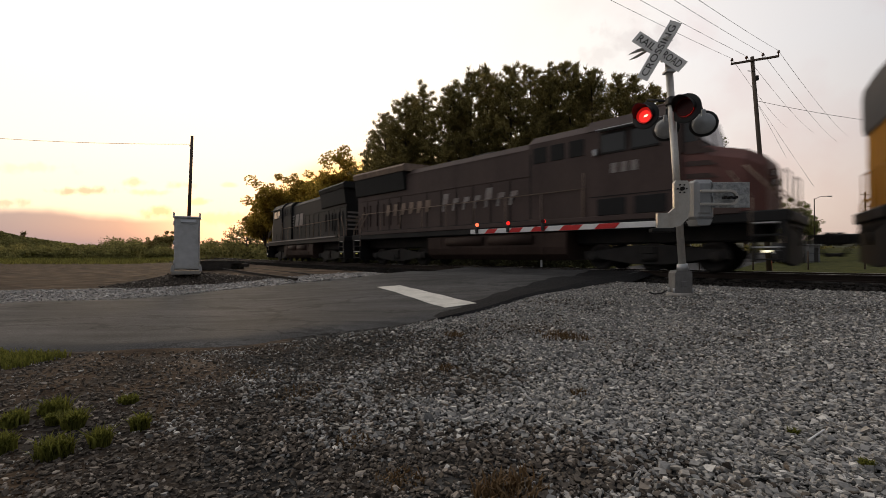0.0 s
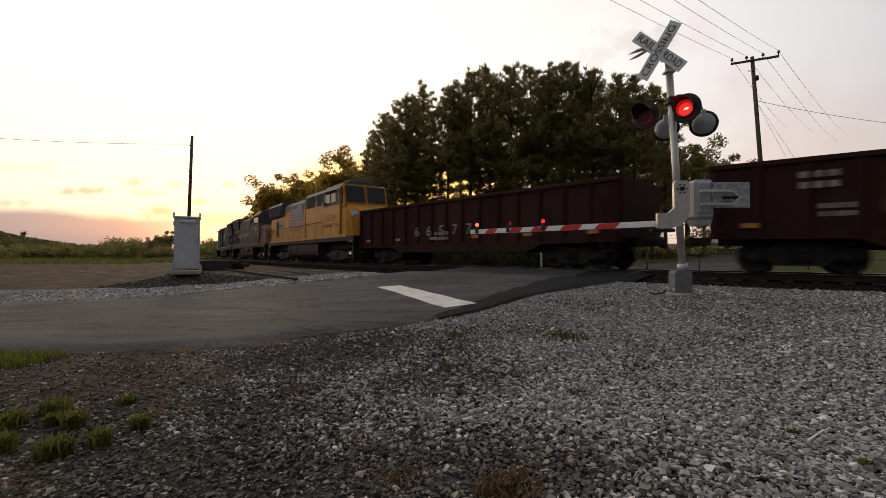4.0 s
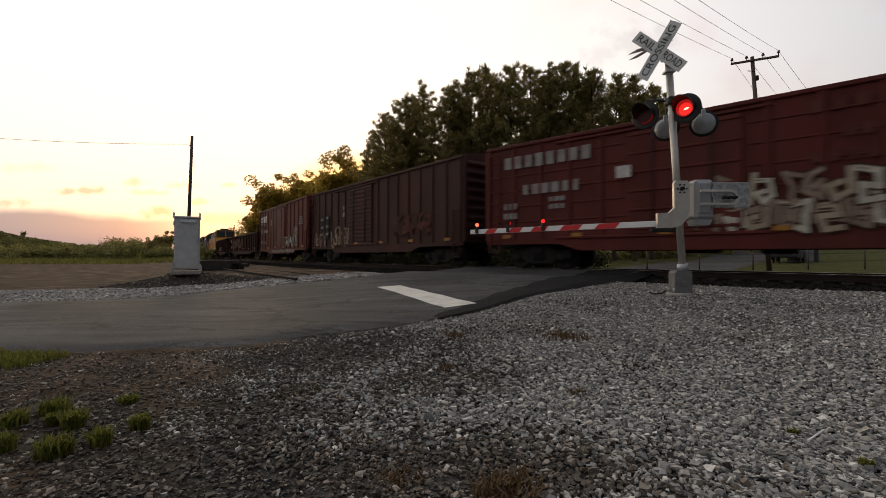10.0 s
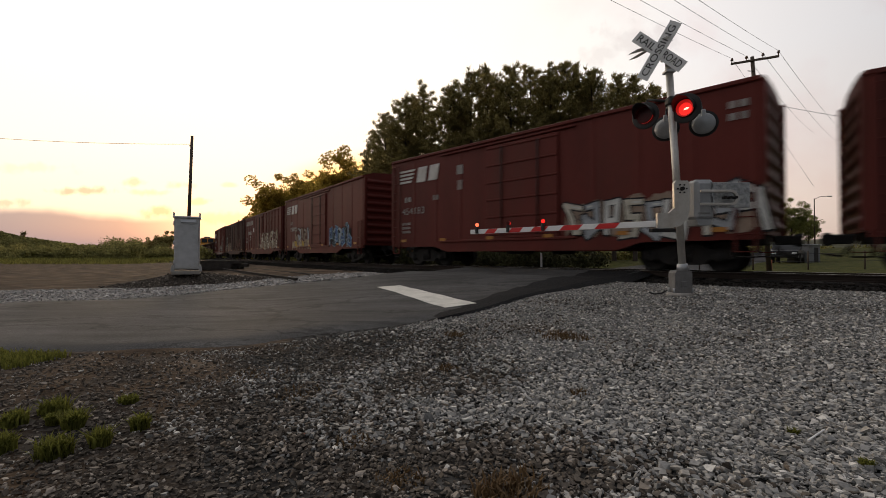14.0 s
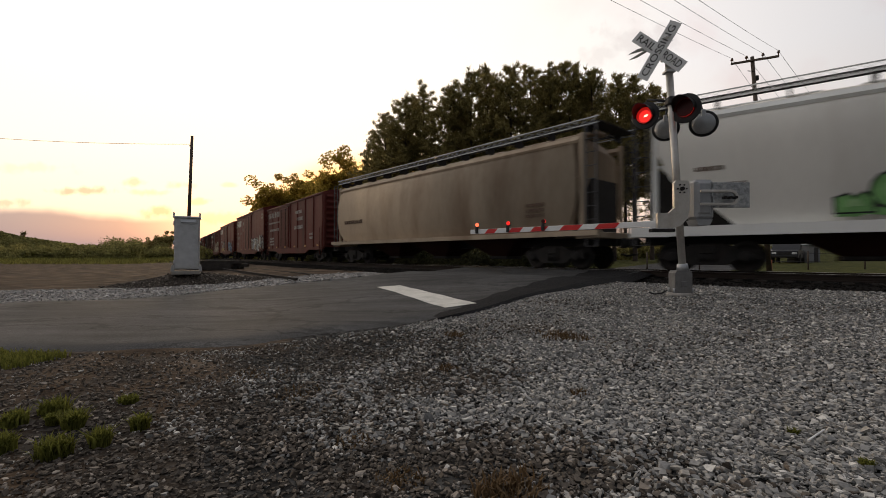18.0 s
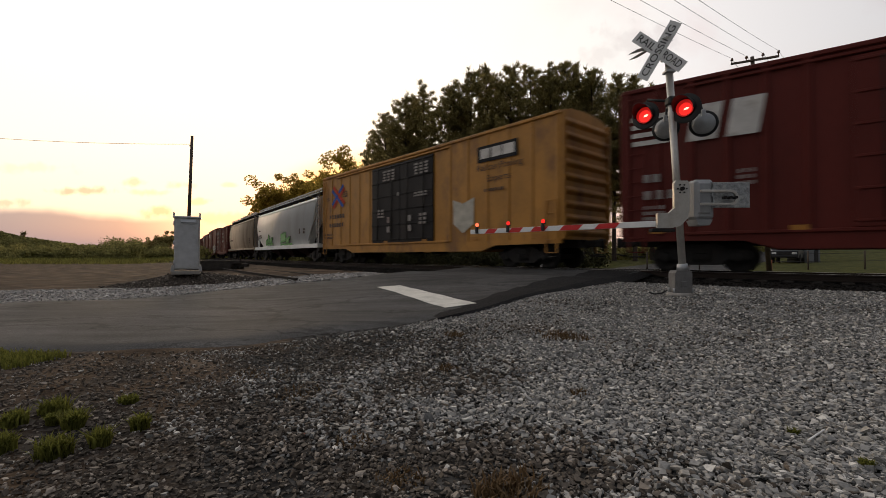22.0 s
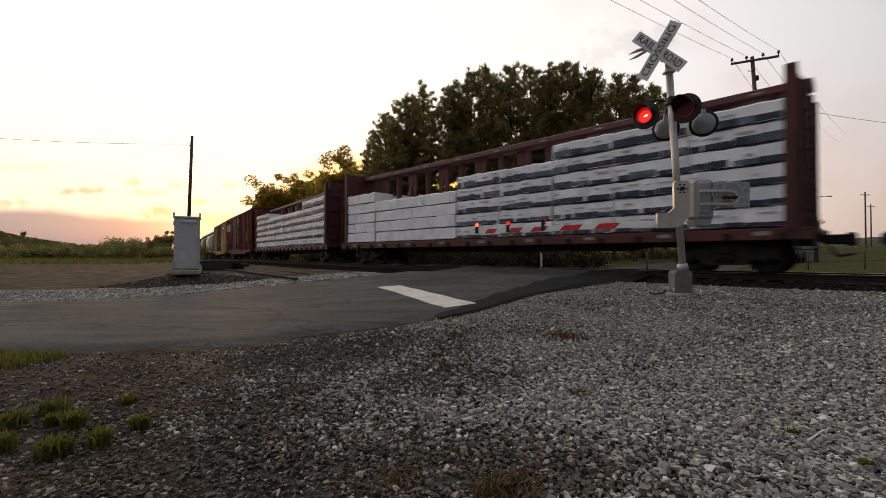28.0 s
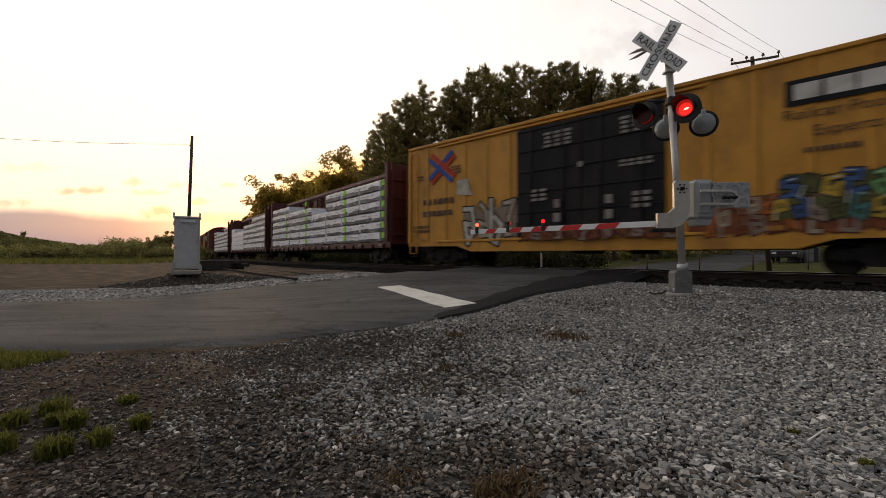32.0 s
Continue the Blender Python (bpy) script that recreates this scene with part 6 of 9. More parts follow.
H1, L = hopper("dusty tan round-sided covered hopper with roof walkway", -164.2, -181.2, TANP, TANP, 0.4)
marks(H1, L, ((0.09, 2.3, 1.9, 0.2, 9, 1),), LETTER_DARK, 1.548)
marks(H1, L, ((0.84, 2.2, 0.8, 0.12, 5, 3),), LETTER_DARK, 1.548)
H2, L = hopper("light grey covered hopper with green graffiti", -181.85, -200.1, GREYP, GREYP, 2.0)
marks(H2, L, ((0.09, 2.75, 0.7, 0.12, 5, 1), (0.10, 2.3, 1.0, 0.12, 6, 2), (0.78, 2.2, 0.25, 0.4, 1, 1), (0.83, 2.3, 0.5, 0.14, 3, 2), (0.08, 2.05, 0.1, 0.3, 1, 1)), LETTER_DARK, 1.55)


def block_graffiti(car, x, z, width, spec, m, W):
    """Chunky filled letters with a black outline over a ragged smear: (start, bottom, outline of the shape)."""
    rng = random.Random(int(width * 100))
    k = 14
    smear = [(x - width * i / k, z + rng.uniform(0.04, 0.16)) for i in range(k + 1)] + [(x - width * i / k, z - rng.uniform(0.0, 0.1)) for i in range(k, -1, -1)]
    tg = part("graffiti", Geo().prism(smear, "y", W - 0.01, W + 0.003), m, car, "green painted graffiti with black outlines")
    for a, b, pts in spec:
        pts = [(x - a - p, z + b + q) for p, q in pts]
        cx, cz = sum(p for p, q in pts) / len(pts), sum(q for p, q in pts) / len(pts)
        for name, k2, dep, mm in (("letter_outline", 0.06, 0.006, SP["black"]), ("letter_shape", 0.0, 0.01, m), ("letter_shine", -0.1, 0.014, SP["pale_green"])):
            grown = []
            for p, q in pts:
                d = math.hypot(p - cx, q - cz)
                f = 1 + k2 / d if k2 >= 0 else max(0.3, 1 + 2 * k2 / d)
                grown.append((cx + (p - cx) * f, cz + (q - cz) * f))
            part(name, Geo().prism(grown, "y", W - 0.02, W + dep), mm, tg)


OVAL = tuple((0.28 + 0.28 * math.cos(k * math.pi / 6), 0.36 + 0.36 * math.sin(k * math.pi / 6)) for k in range(12))
SLAB = ((0.0, 0.0), (0.75, 0.05), (1.15, 0.5), (0.6, 0.46), (0.3, 0.32), (0.05, 0.42))
CLAW = ((0.0, 0.0), (0.0, 0.34), (0.24, 0.4), (0.3, 0.3), (0.45, 0.42), (0.6, 0.3), (0.62, 0.0))
FENCE = ((0.0, 0.0), (0.0, 0.72), (0.25, 0.66), (0.4, 0.76), (0.7, 0.72), (0.95, 0.84), (1.2, 0.76), (1.45, 0.86), (1.5, 0.1))
block_graffiti(H2, L / 2 - 4.5, 1.42, 2.4, ((0.0, 0.02, CLAW), (0.6, 0.12, OVAL), (1.2, 0.1, SLAB)), SP["green"], 1.545)
block_graffiti(H2, L / 2 - 9.35, 1.32, 3.2, ((0.0, 0.15, FENCE), (1.55, 0.1, SLAB)), SP["green"], 1.545)


# ---- centrebeam flat cars with lumber ----
def centerbeam(label, front, back, stacks, neon=()):
    """stacks: (length, layers, printed) from the front end."""
    car, L = start_car("centerbeam_flatcar", label, front, back, category="flat car")
    part("deck", Geo().box((0, 0, 1.06), (L, 2.9, 0.12), 0.01), BEAMRED, car)
    for sg in (1, -1):
        part("side_sill", Geo().box((0, sg * 1.45, 0.98), (L, 0.1, 0.3), 0.015), BEAMRED, car)
        part("belly_sill", Geo().prism([(-L / 2 + 3.6, 0.86), (-L / 2 + 5.0, 0.62), (L / 2 - 5.0, 0.62), (L / 2 - 3.6, 0.86)], "y", sg * 0.6 - 0.06, sg * 0.6 + 0.06), BLACKSTEEL, car)
        me = Geo().box((0, 0, 0), (0.16, 0.12, 0.2), 0.02).mesh("strap_winch")
        me.materials.append(BLACKSTEEL)
        white = Geo().box((0, 0, 0), (0.34, 0.006, 0.1)).mesh("reflector")
        white.materials.append(LETTER)
        for k in range(18):
            x = -L / 2 + 0.6 + (L - 1.2) * k / 17
            part("strap_winch", me, None, car, m=pose(x, sg * 1.52, 0.92))
            if k % 2 == 0:
                part("reflector", white, None, car, m=pose(x + 0.4, sg * 1.505, 1.0))
    H = 4.95
    part("centre_sill", Geo().box((0, 0, 0.86), (L - 0.2, 0.5, 0.3), 0.02), BLACKSTEEL, car)
    part("top_chord", Geo().prism([(-0.34, H - 0.2), (-0.3, H - 0.02), (-0.16, H + 0.04), (0.16, H + 0.04), (0.3, H - 0.02), (0.34, H - 0.2), (0.2, H - 0.26), (-0.2, H - 0.26)], "x", -L / 2 + 0.15, L / 2 - 0.15), BEAMRED, car)
    slot = Geo().box((0, 0, 0), (0.3, 0.012, 0.05)).mesh("chord_slot")
    slot.materials.append(LETTER)
    for k in range(9):
        part("chord_slot", slot, None, car, m=pose(-L / 2 + 1.3 + (L - 2.6) * k / 8, 0.325, H - 0.12))
    # web of posts and braces
    post = Geo().box((0, 0, (H + 1.0) / 2), (0.14, 0.24, H - 1.2), 0.02).mesh("web_post")
    brace = Geo().prism([(-0.06, 1.15), (0.06, 1.15), (0.95, H - 1.35), (1.15, H - 0.3), (0.75, H - 0.3), (0.83, H - 1.35)], "y", -0.05, 0.05).mesh("web_brace")
    for me in (post, brace):
        me.materials.append(BEAMRED)
    n = 9
    for k in range(n):
        x = -L / 2 + 1.0 + (L - 2.0) * k / (n - 1)
        part("web_post", post, None, car, m=pose(x, 0, 0))
        if k < n - 1:
            part("web_brace", brace, None, car, m=pose(x + 0.08, 0, 0))
            part("web_brace", brace, None, car, m=pose(x + (L - 2.0) / (n - 1) - 0.08, 0, 0, 0, 0, 180))
    # bulkheads, wider at the foot
    for e in (1, -1):
        x0 = e * (L / 2 - 0.4)
        bk = part("bulkhead", Geo().prism([(-1.45, 1.05), (-1.45, 2.6), (-1.2, H + 0.05), (1.2, H + 0.05), (1.45, 2.6), (1.45, 1.05)], "x", x0 - 0.06, x0 + 0.06), BEAMRED, car)
        for y in (-1.32, -0.45, 0.45, 1.32):
            yy = y * (0.93 if abs(y) > 1 else 1)
            part("bulkhead_rib", Geo().box((x0 + e * 0.13, yy, 2.9), (0.16, 0.14, 3.6), 0.02), BEAMRED, bk)
        for z in (1.5, 2.4, 3.3, 4.2):
            part("bulkhead_rib", Geo().box((x0 + e * 0.1, 0, z), (0.1, 2.5, 0.12), 0.015), BEAMRED, bk)
        part("edge_post", Geo().prism([(x0 - 0.16, 1.0), (x0 + 0.16, 1.0), (x0 + 0.12, H + 0.08), (x0 - 0.12, H + 0.08)], "y", 1.3, 1.5), BEAMRED, bk)
        ladder(car, x0 + e * 0.25, 1.42, 0.6, 3.4, material=BLACKSTEEL, w=0.35)
    # lumber
    rng = random.Random(int(-front * 10))
    x = L / 2 - 0.55
    LH = 0.52
    for ln, layers, printed in stacks:
        for k in range(layers):
            for sg in (1, -1):
                z = 1.16 + k * LH
                dx, dy = rng.uniform(-0.04, 0.04), rng.uniform(-0.015, 0.02)
                nsub = max(1, round(ln / 2.4)) if sg > 0 else 1
                sl = ln / nsub
                for j in range(nsub):
                    xm = x - sl * (j + 0.5) + dx
                    dz = rng.uniform(-0.02, 0.02)
                    bd = part("lumber_package", wrinkled(sl - 0.03, 1.2, LH * 0.95, rng), WRAP, car, m=pose(xm, sg * (0.85 + dy), z + LH * 0.5 + dz * 0.5))
                    if printed and sg > 0:
                        # dark printed band in uneven lengths along the foot, a black strip under it painted as the
                        # gap's shade, smudged print on the white
                        a = -sl / 2 + rng.uniform(0.0, 0.08)
                        tall = 0.24 + 0.035 * k
                        while a < sl / 2 - 0.2:
                            w = min(rng.uniform(0.3, 0.9), sl / 2 - a - 0.02)
                            hh = LH * tall * rng.uniform(0.75, 1.15)
                            part("printed_band", Geo().box((a + w / 2, 0.605, -LH * 0.46 + hh / 2 + rng.uniform(-0.012, 0.012)), (w, 0.03, hh), 0.01), WRAPBLUE if rng.random() < 0.72 else WRAPTEAL, bd, m=pose(0, 0, 0, 0, rng.uniform(-1.0, 1.0), 0))
                            if rng.random() < 0.7:
                                part("printed_mark", Geo().box((a + w * rng.uniform(0.3, 0.7), 0.618, LH * rng.uniform(0.0, 0.22)), (rng.uniform(0.1, 0.45), 0.012, rng.uniform(0.03, 0.07))), WRAPMARK, bd)
                            a += w + (rng.uniform(0.0, 0.02) if rng.random() < 0.75 else rng.uniform(0.04, 0.12))
                        part("gap_shade_strip", Geo().box((rng.uniform(-0.1, 0.1), 0.6, -LH * 0.495), (sl * rng.uniform(0.7, 0.95), 0.025, 0.022)), SP["black"], bd)
        x -= ln + 0.05
    for share, k0, k1 in neon:
        for k in range(k0, k1):
            part("tag", Geo().box((L / 2 - share * L, 1.482, 1.16 + k * LH + LH * 0.6), (0.26, 0.02, 0.3), 0.003), NEON, car, "fluorescent green tag")
    return car, L


def wrinkled(lx, ly, lz, rng):
    """A wrapped bundle: a soft-edged block whose faces wander a little."""
    g = Geo()
    n = max(3, int(lx / 0.22))
    vs = []
    for i in range(n + 1):
        x = -lx / 2 + lx * i / n
        t = lz / 2 + rng.uniform(-0.035, 0.01)
        y = ly / 2 + rng.uniform(-0.025, 0.02)
        b = -lz / 2 + rng.uniform(-0.01, 0.015)
        vs += [(x, -y, b), (x, -y, t - 0.04), (x, -y + 0.04, t), (x, y - 0.04, t), (x, y, t - 0.04), (x, y, b)]
    fs = []
    for i in range(n):
        for j in range(6):
            k = (j + 1) % 6
            fs.append((6 * i + j, 6 * i + k, 6 * i + 6 + k, 6 * i + 6 + j))
    fs += [tuple(range(6)), tuple(range(6 * n + 5, 6 * n - 1, -1))]
    g.add(vs, fs)
    return g


C1, L = centerbeam("dark red centrebeam car stacked with white-wrapped lumber", -239.1, -259.2, ((4.6, 6, True), (4.9, 5, True), (4.9, 5, True), (4.5, 6, True)), ((0.2, 4, 6),))
C2, L = centerbeam("centrebeam car with plain white and printed lumber bundles", -261.6, -282.2, ((2.6, 5, False), (5.8, 4, False), (4.6, 5, True), (6.4, 6, True)))
C3, L = centerbeam("centrebeam car of wrapped lumber with green tags", -283.9, -305.2, ((4.7, 6, True), (4.9, 5, True), (2.6, 4, True), (7.3, 6, True)), ((0.215, 1, 5), (0.43, 0, 6), (0.745, 0, 6), (0.965, 0, 6)))

# ---- level crossing signal with gate ----
REDLIT = mat("lit_red_signal_glass", (0.5, 0.01, 0.01), 0.3, 0, 0.1, 4, 40, 0.0, emit=(1.0, 0.018, 0.012), emit_s=1.1)
HOTSPOT = mat("lamp_filament_glow", (0.8, 0.3, 0.2), 0.3, 0, 0.05, 4, 40, 0.0, emit=(1.0, 0.25, 0.16), emit_s=5.0)
REDDARK = mat("unlit_red_signal_glass", (0.05, 0.003, 0.003), 0.3, 0, 0.2, 8, 40, 0.05, spec=0.15)
REDDIM = mat("red_lamp_reflector", (0.25, 0.01, 0.008), 0.3, 0.2, 0.1, 8, 40, 0.0, emit=(1.0, 0.02, 0.015), emit_s=0.32)
HOODBLACK = mat("matt_black_lamp_housing", (0.012, 0.012, 0.013), 0.6, 0, 0.25, 6, 50, 0.05)
MASTWHITE = mat("weathered_aluminium_paint", (0.5, 0.48, 0.45), 0.38, 0.6, 0.15, 3, 40, 0.08, (0.3, 0.25, 0.2), 0.5)
SPANGLE = mat("spotted_galvanised_plate", (0.3, 0.31, 0.315), 0.6, 0.3, 0.5, 14, 60, 0.15, (0.55, 0.54, 0.52), 0.8)
BOXGREY = mat("grey_enamelled_cast_housing", (0.3, 0.31, 0.32), 0.55, 0.2, 0.12, 4, 40, 0.08, (0.2, 0.19, 0.18), 0.4)
CASTDARK = mat("grimy_cast_iron_paint", (0.17, 0.165, 0.16), 0.7, 0.1, 0.25, 6, 50, 0.2, (0.1, 0.085, 0.07), 0.6)
TIPLAMP = mat("gate_tip_lamp_glow", (0.6, 0.1, 0.05), 0.3, 0, 0.05, 4, 40, 0.0, emit=(1.0, 0.12, 0.05), emit_s=2.2)
FLASH = []     # (disc, place and facing, whether it is lit with the first lamp)


def facing(p, d, roll=0.0):
    """The pose at p whose z axis points along d and whose x axis is level."""
    w = Vector(d).normalized()
    u = Vector((0, 0, 1)).cross(w).normalized()
    v = w.cross(u)
    return Matrix.Translation(p) @ Matrix((u, v, w)).transposed().to_4x4() @ pose(0, 0, 0, 0, 0, roll)


def crossbuck(sig, centre, d, a1, a2, length=1.14, lettered=True):
    sign = part("crossbuck", Geo().box((0, 0, -0.03), (0.16, 0.16, 0.05), 0.01), GALV, sig, "galvanised sign bracket", m=facing(centre, d))
    for ang, words, z in ((a1, ("RAIL", "ROAD"), 0.0), (a2, ("CROSSING",), 0.012)):
        g = Geo().box((0, 0, z), (length, 0.205, 0.01), 0.003)
        bl = part("sign_blade", g, SIGNWHITE, sign, "white blade with black capitals", m=pose(0, 0, 0, 0, 0, ang))
        if not lettered:
            continue
        for k, wd in enumerate(words):
            me = text_mesh(wd, 0.19 if len(words) > 1 else 0.175, 0.002)
            me.materials.append(SIGNBLACK)
            ob = new("letters", me)
            ob.parent = bl
            x = 0 if len(words) == 1 else (-0.28, 0.28)[k]
            wide = max(v.co.x for v in me.vertices) - min(v.co.x for v in me.vertices)
            want = 0.9 if len(words) == 1 else 0.36
            ob.matrix_basis = pose(x, 0, z + 0.008) @ Matrix.Diagonal((want / wide, 0.92, 1, 1))
    return sign


def lamp(sig, p, d, r, first, lit=True):
    """A flashing light: round black backing plate, hooded housing and, inside, a disc with a lit and a dark face."""
    m = facing(p, d)
    g = Geo()
    lathe(g, [(-0.012, 0.0), (-0.012, r), (0.0, r), (0.004, r - 0.012), (0.004, 0.16)], (0, 0, 0), (0, 0, 1), 28)
    lathe(g, [(-0.012, 0.15), (-0.12, 0.15), (-0.16, 0.11), (-0.17, 0.0)], (0, 0, 0), (0, 0, 1), 20)
    la = part("flashing_light", g, HOODBLACK, sig, m=m)
    # hood: an upper half tube
    vs, n = [], 18
    for k in range(n + 1):
        a = math.radians(-12 + 204 * k / n)
        ln = 0.30 * (0.35 + 0.65 * max(0.0, math.sin(a))) + 0.02
        for rr in (0.162, 0.17):
            for zz in (0.0, ln):
                vs.append((rr * math.cos(a), rr * math.sin(a), zz))
    fs = []
    for k in range(n):
        b, c = 4 * k, 4 * k + 4
        fs += [(b, c, c + 1, b + 1), (b + 2, b + 3, c + 3, c + 2), (b + 1, c + 1, c + 3, b + 3)]
    part("hood", Geo().add(vs, fs), HOODBLACK, la)
    if lit:
        g2 = Geo().cyl((0, 0, 0.002), (0, 0, 0.0105), 0.145, seg=28)
        g2.cyl((0.01, -0.02, 0.005), (0.01, -0.02, 0.0117), 0.105, seg=24)
        g2.cyl((0, 0, -0.012), (0, 0, -0.004), 0.145, seg=28)
        g2.prism([(-0.015, -0.035), (0.05, -0.035), (0.075, -0.01), (0.045, 0.005), (0.005, -0.005)], "z", 0.0125, 0.016)
        me = g2.mesh("lens")
        for mm in (REDLIT, REDDARK, HOTSPOT, REDDIM):
            me.materials.append(mm)
        for pl in me.polygons:
            z = pl.center.z
            pl.material_index = 2 if z > 0.0121 else (0 if z > 0.0112 else (3 if z > 0.0 else 1))
        disc = part("lens", me, None, la, "red signal lens")
        FLASH.append((disc, pose(0, 0, 0.03), first, 0.155))
    return la


def make_signal():
    base = Vector((4.214, 7.800, -0.256))
    sig = thing("crossing_signal", "white crossing signal mast with crossbuck, red lights and lowered gate", "crossing signal", pose(*base))

    def rel(p):
        return Vector(p) - base

    foot = rel((4.196, 7.800, -0.067))
    g = Geo()
    lathe(g, [(-0.4, 0.22), (0.03, 0.21), (0.06, 0.19), (0.06, 0.0)], (foot.x - 0.02, 0, 0), (0, 0, 1), 18, False)
    part("foundation", g, CONCRETE, sig, "stained round concrete footing")
    g = Geo()
    g.prism([(-0.15, 0.05), (-0.17, 0.09), (-0.17, 0.4), (-0.13, 0.45), (0.13, 0.45), (0.17, 0.4), (0.17, 0.09), (0.15, 0.05)], "y", -0.13, 0.13)
    g.box((0, -0.135, 0.22), (0.12, 0.02, 0.09), 0.01)
    b = part("mast_base", g, CASTDARK, sig, "grimy grey cast junction base", m=pose(foot.x, 0, 0) @ Matrix.Diagonal((0.88, 0.88, 1, 1)))
    g = Geo()
    for sx in (-0.18, 0.18):
        for sy in (-0.1, 0.1):
            g.cyl((sx, sy, 0.06), (sx, sy, 0.14), 0.025, seg=6)
    part("anchor_bolt", g, GALV, b)
    lo, hi = rel((4.238, 7.800, 0.213)), rel((4.016, 7.800, 3.925))
    up = (hi - lo).normalized()
    g = Geo()
    g.cyl(lo, hi, 0.062, seg=18)
    g.cyl(hi, hi + up * 0.05, 0.07, 0.02, seg=18)
    part("mast", g, MASTWHITE, sig)
    g = Geo()
    g.cyl(lo - up * 0.02, lo + up * 0.1, 0.1, 0.085, seg=18)
    part("mast_collar", g, GALV, sig)
    # crossbucks
    toward = Vector((-0.52, -0.85, 0.0))
    crossbuck(sig, rel((3.758, 7.620, 4.013)), toward, -44.3, 58.2, 1.03)
    crossbuck(sig, rel((3.777, 7.950, 4.240)), Vector((0.33, 0.1, -0.9)), 84, 0, 0.94, False)
    g = Geo()
    g.cyl(rel((3.777, 7.660, 4.032)), rel((4.007, 7.800, 4.026)), 0.03, seg=8)
    g.box(rel((4.017, 7.800, 3.966)), (0.2, 0.2, 0.06), 0.01)
    g.box(rel((4.025, 7.800, 3.723)), (0.17, 0.17, 0.05), 0.01)
    part("sign_clamp", g, GALV, sig)
    # lights
    p1, p2 = rel((3.689, 8.000, 3.008)), rel((4.201, 7.600, 3.008))
    p3, p4 = rel((4.160, 8.200, 2.828)), rel((4.660, 7.850, 2.818))
    d = Vector((-0.74, -0.66, -0.03))
    lamp(sig, p1, d, 0.245, True)
    lamp(sig, p2, d, 0.255, False)
    for p in (p3, p4):
        m = facing(p, Vector((0.5, 0.86, 0.0)))
        g = Geo()
        lathe(g, [(0.0, 0.0), (0.0, 0.235), (0.015, 0.235), (0.02, 0.0)], (0, 0, 0), (0, 0, 1), 28)
        la = part("flashing_light", g, HOODBLACK, sig, m=m)
        g = Geo()
        lathe(g, [(0.0, 0.19), (-0.02, 0.187), (-0.07, 0.165), (-0.11, 0.11), (-0.125, 0.0)], (0, 0, 0), (0, 0, 1), 24)
        part("lamp_back", g, LAMPGLASS, la, "grey domed lamp back")
        g = Geo()
        g.box((0, 0.16, -0.08), (0.07, 0.14, 0.06), 0.01)
        part("hinge_bracket", g, GALV, la)
    c = rel((4.071, 7.800, 3.197))
    g = Geo()
    a1, a2 = rel((3.756, 8.050, 3.316)), rel((4.347, 7.700, 3.281))
    g.tube([a1, c, a2], 0.024, 8)
    g.cyl(a1, p1 + Vector((0.06, 0.08, 0.1)), 0.02, seg=8)
    g.cyl(a2, p2 + Vector((0.06, 0.08, 0.15)), 0.02, seg=8)
    a3, a4 = rel((4.184, 8.200, 3.210)), rel((4.642, 7.900, 3.170))
    g.tube([a3, c + Vector((0.02, 0.1, -0.06)), a4], 0.022, 8)
    g.cyl(a3, p3 + Vector((0, 0, 0.15)), 0.02, seg=8)
    g.cyl(a4, p4 + Vector((0, 0, 0.15)), 0.02, seg=8)
    part("light_crossarm", g, HOODBLACK, sig)
    g = Geo()
    g.box(c, (0.19, 0.19, 0.16), 0.03)
    part("crossarm_clamp", g, HOODBLACK, sig)
    # gate mechanism
    mc = rel((4.548, 7.800, 1.434))
    g = Geo()
    g.box(mc, (0.34, 0.34, 0.7), 0.05)
    g.box(mc + Vector((-0.02, -0.17, 0.02)), (0.24, 0.06, 0.56), 0.03)
    mech = part("gate_mechanism", g, BOXGREY, sig, "grey cast gate drive housing")
    g = Geo()
    g.box(mc + Vector((0.13, -0.18, 0.12)), (0.05, 0.03, 0.16), 0.008)
    g.box(mc + Vector((0.13, -0.18, -0.1)), (0.05, 0.03, 0.1), 0.008)
    part("hinge", g, GALV, mech)
    part("mechanism_foot", Geo().prism([(-0.15, 0), (0.14, 0), (0.08, -0.1), (-0.11, -0.1)], "y", -0.16, 0.16), BOXGREY, mech, m=pose(mc.x, mc.y, mc.z - 0.35))
    # counterweight
    q1, q2 = rel((4.667, 7.600, 1.507)), rel((5.296, 7.550, 1.500))
    g = Geo()
    g.box((q1 + q2) / 2 + Vector((0, 0.03, 0)), ((q2 - q1).length, 0.03, 0.44), 0.006)
    cw = part("counterweight", g, SPANGLE, sig, "stained galvanised counterweight plate")
    g = Geo()
    s0, s1 = rel((4.393, 7.500, 1.445)), rel((5.000, 7.500, 1.445))
    for dz in (0.11, -0.11):
        g.box((s0 + s1) / 2 + Vector((-0.04, 0, dz)), ((s1 - s0).length - 0.08, 0.05, 0.045), 0.01)
    vs = []
    for k in range(9):
        a = math.radians(-90 + 180 * k / 8)
        vs.append((s1.x - 0.1 + 0.13 * math.cos(a), s1.z + 0.135 * math.sin(a)))
    for k in range(8, -1, -1):
        a = math.radians(-90 + 180 * k / 8)
        vs.append((s1.x - 0.1 + 0.085 * math.cos(a), s1.z + 0.09 * math.sin(a)))
    g.prism(vs, "y", s1.y - 0.025, s1.y + 0.025)
    part("counterweight_arm", g, MASTWHITE, cw)
    g = Geo()
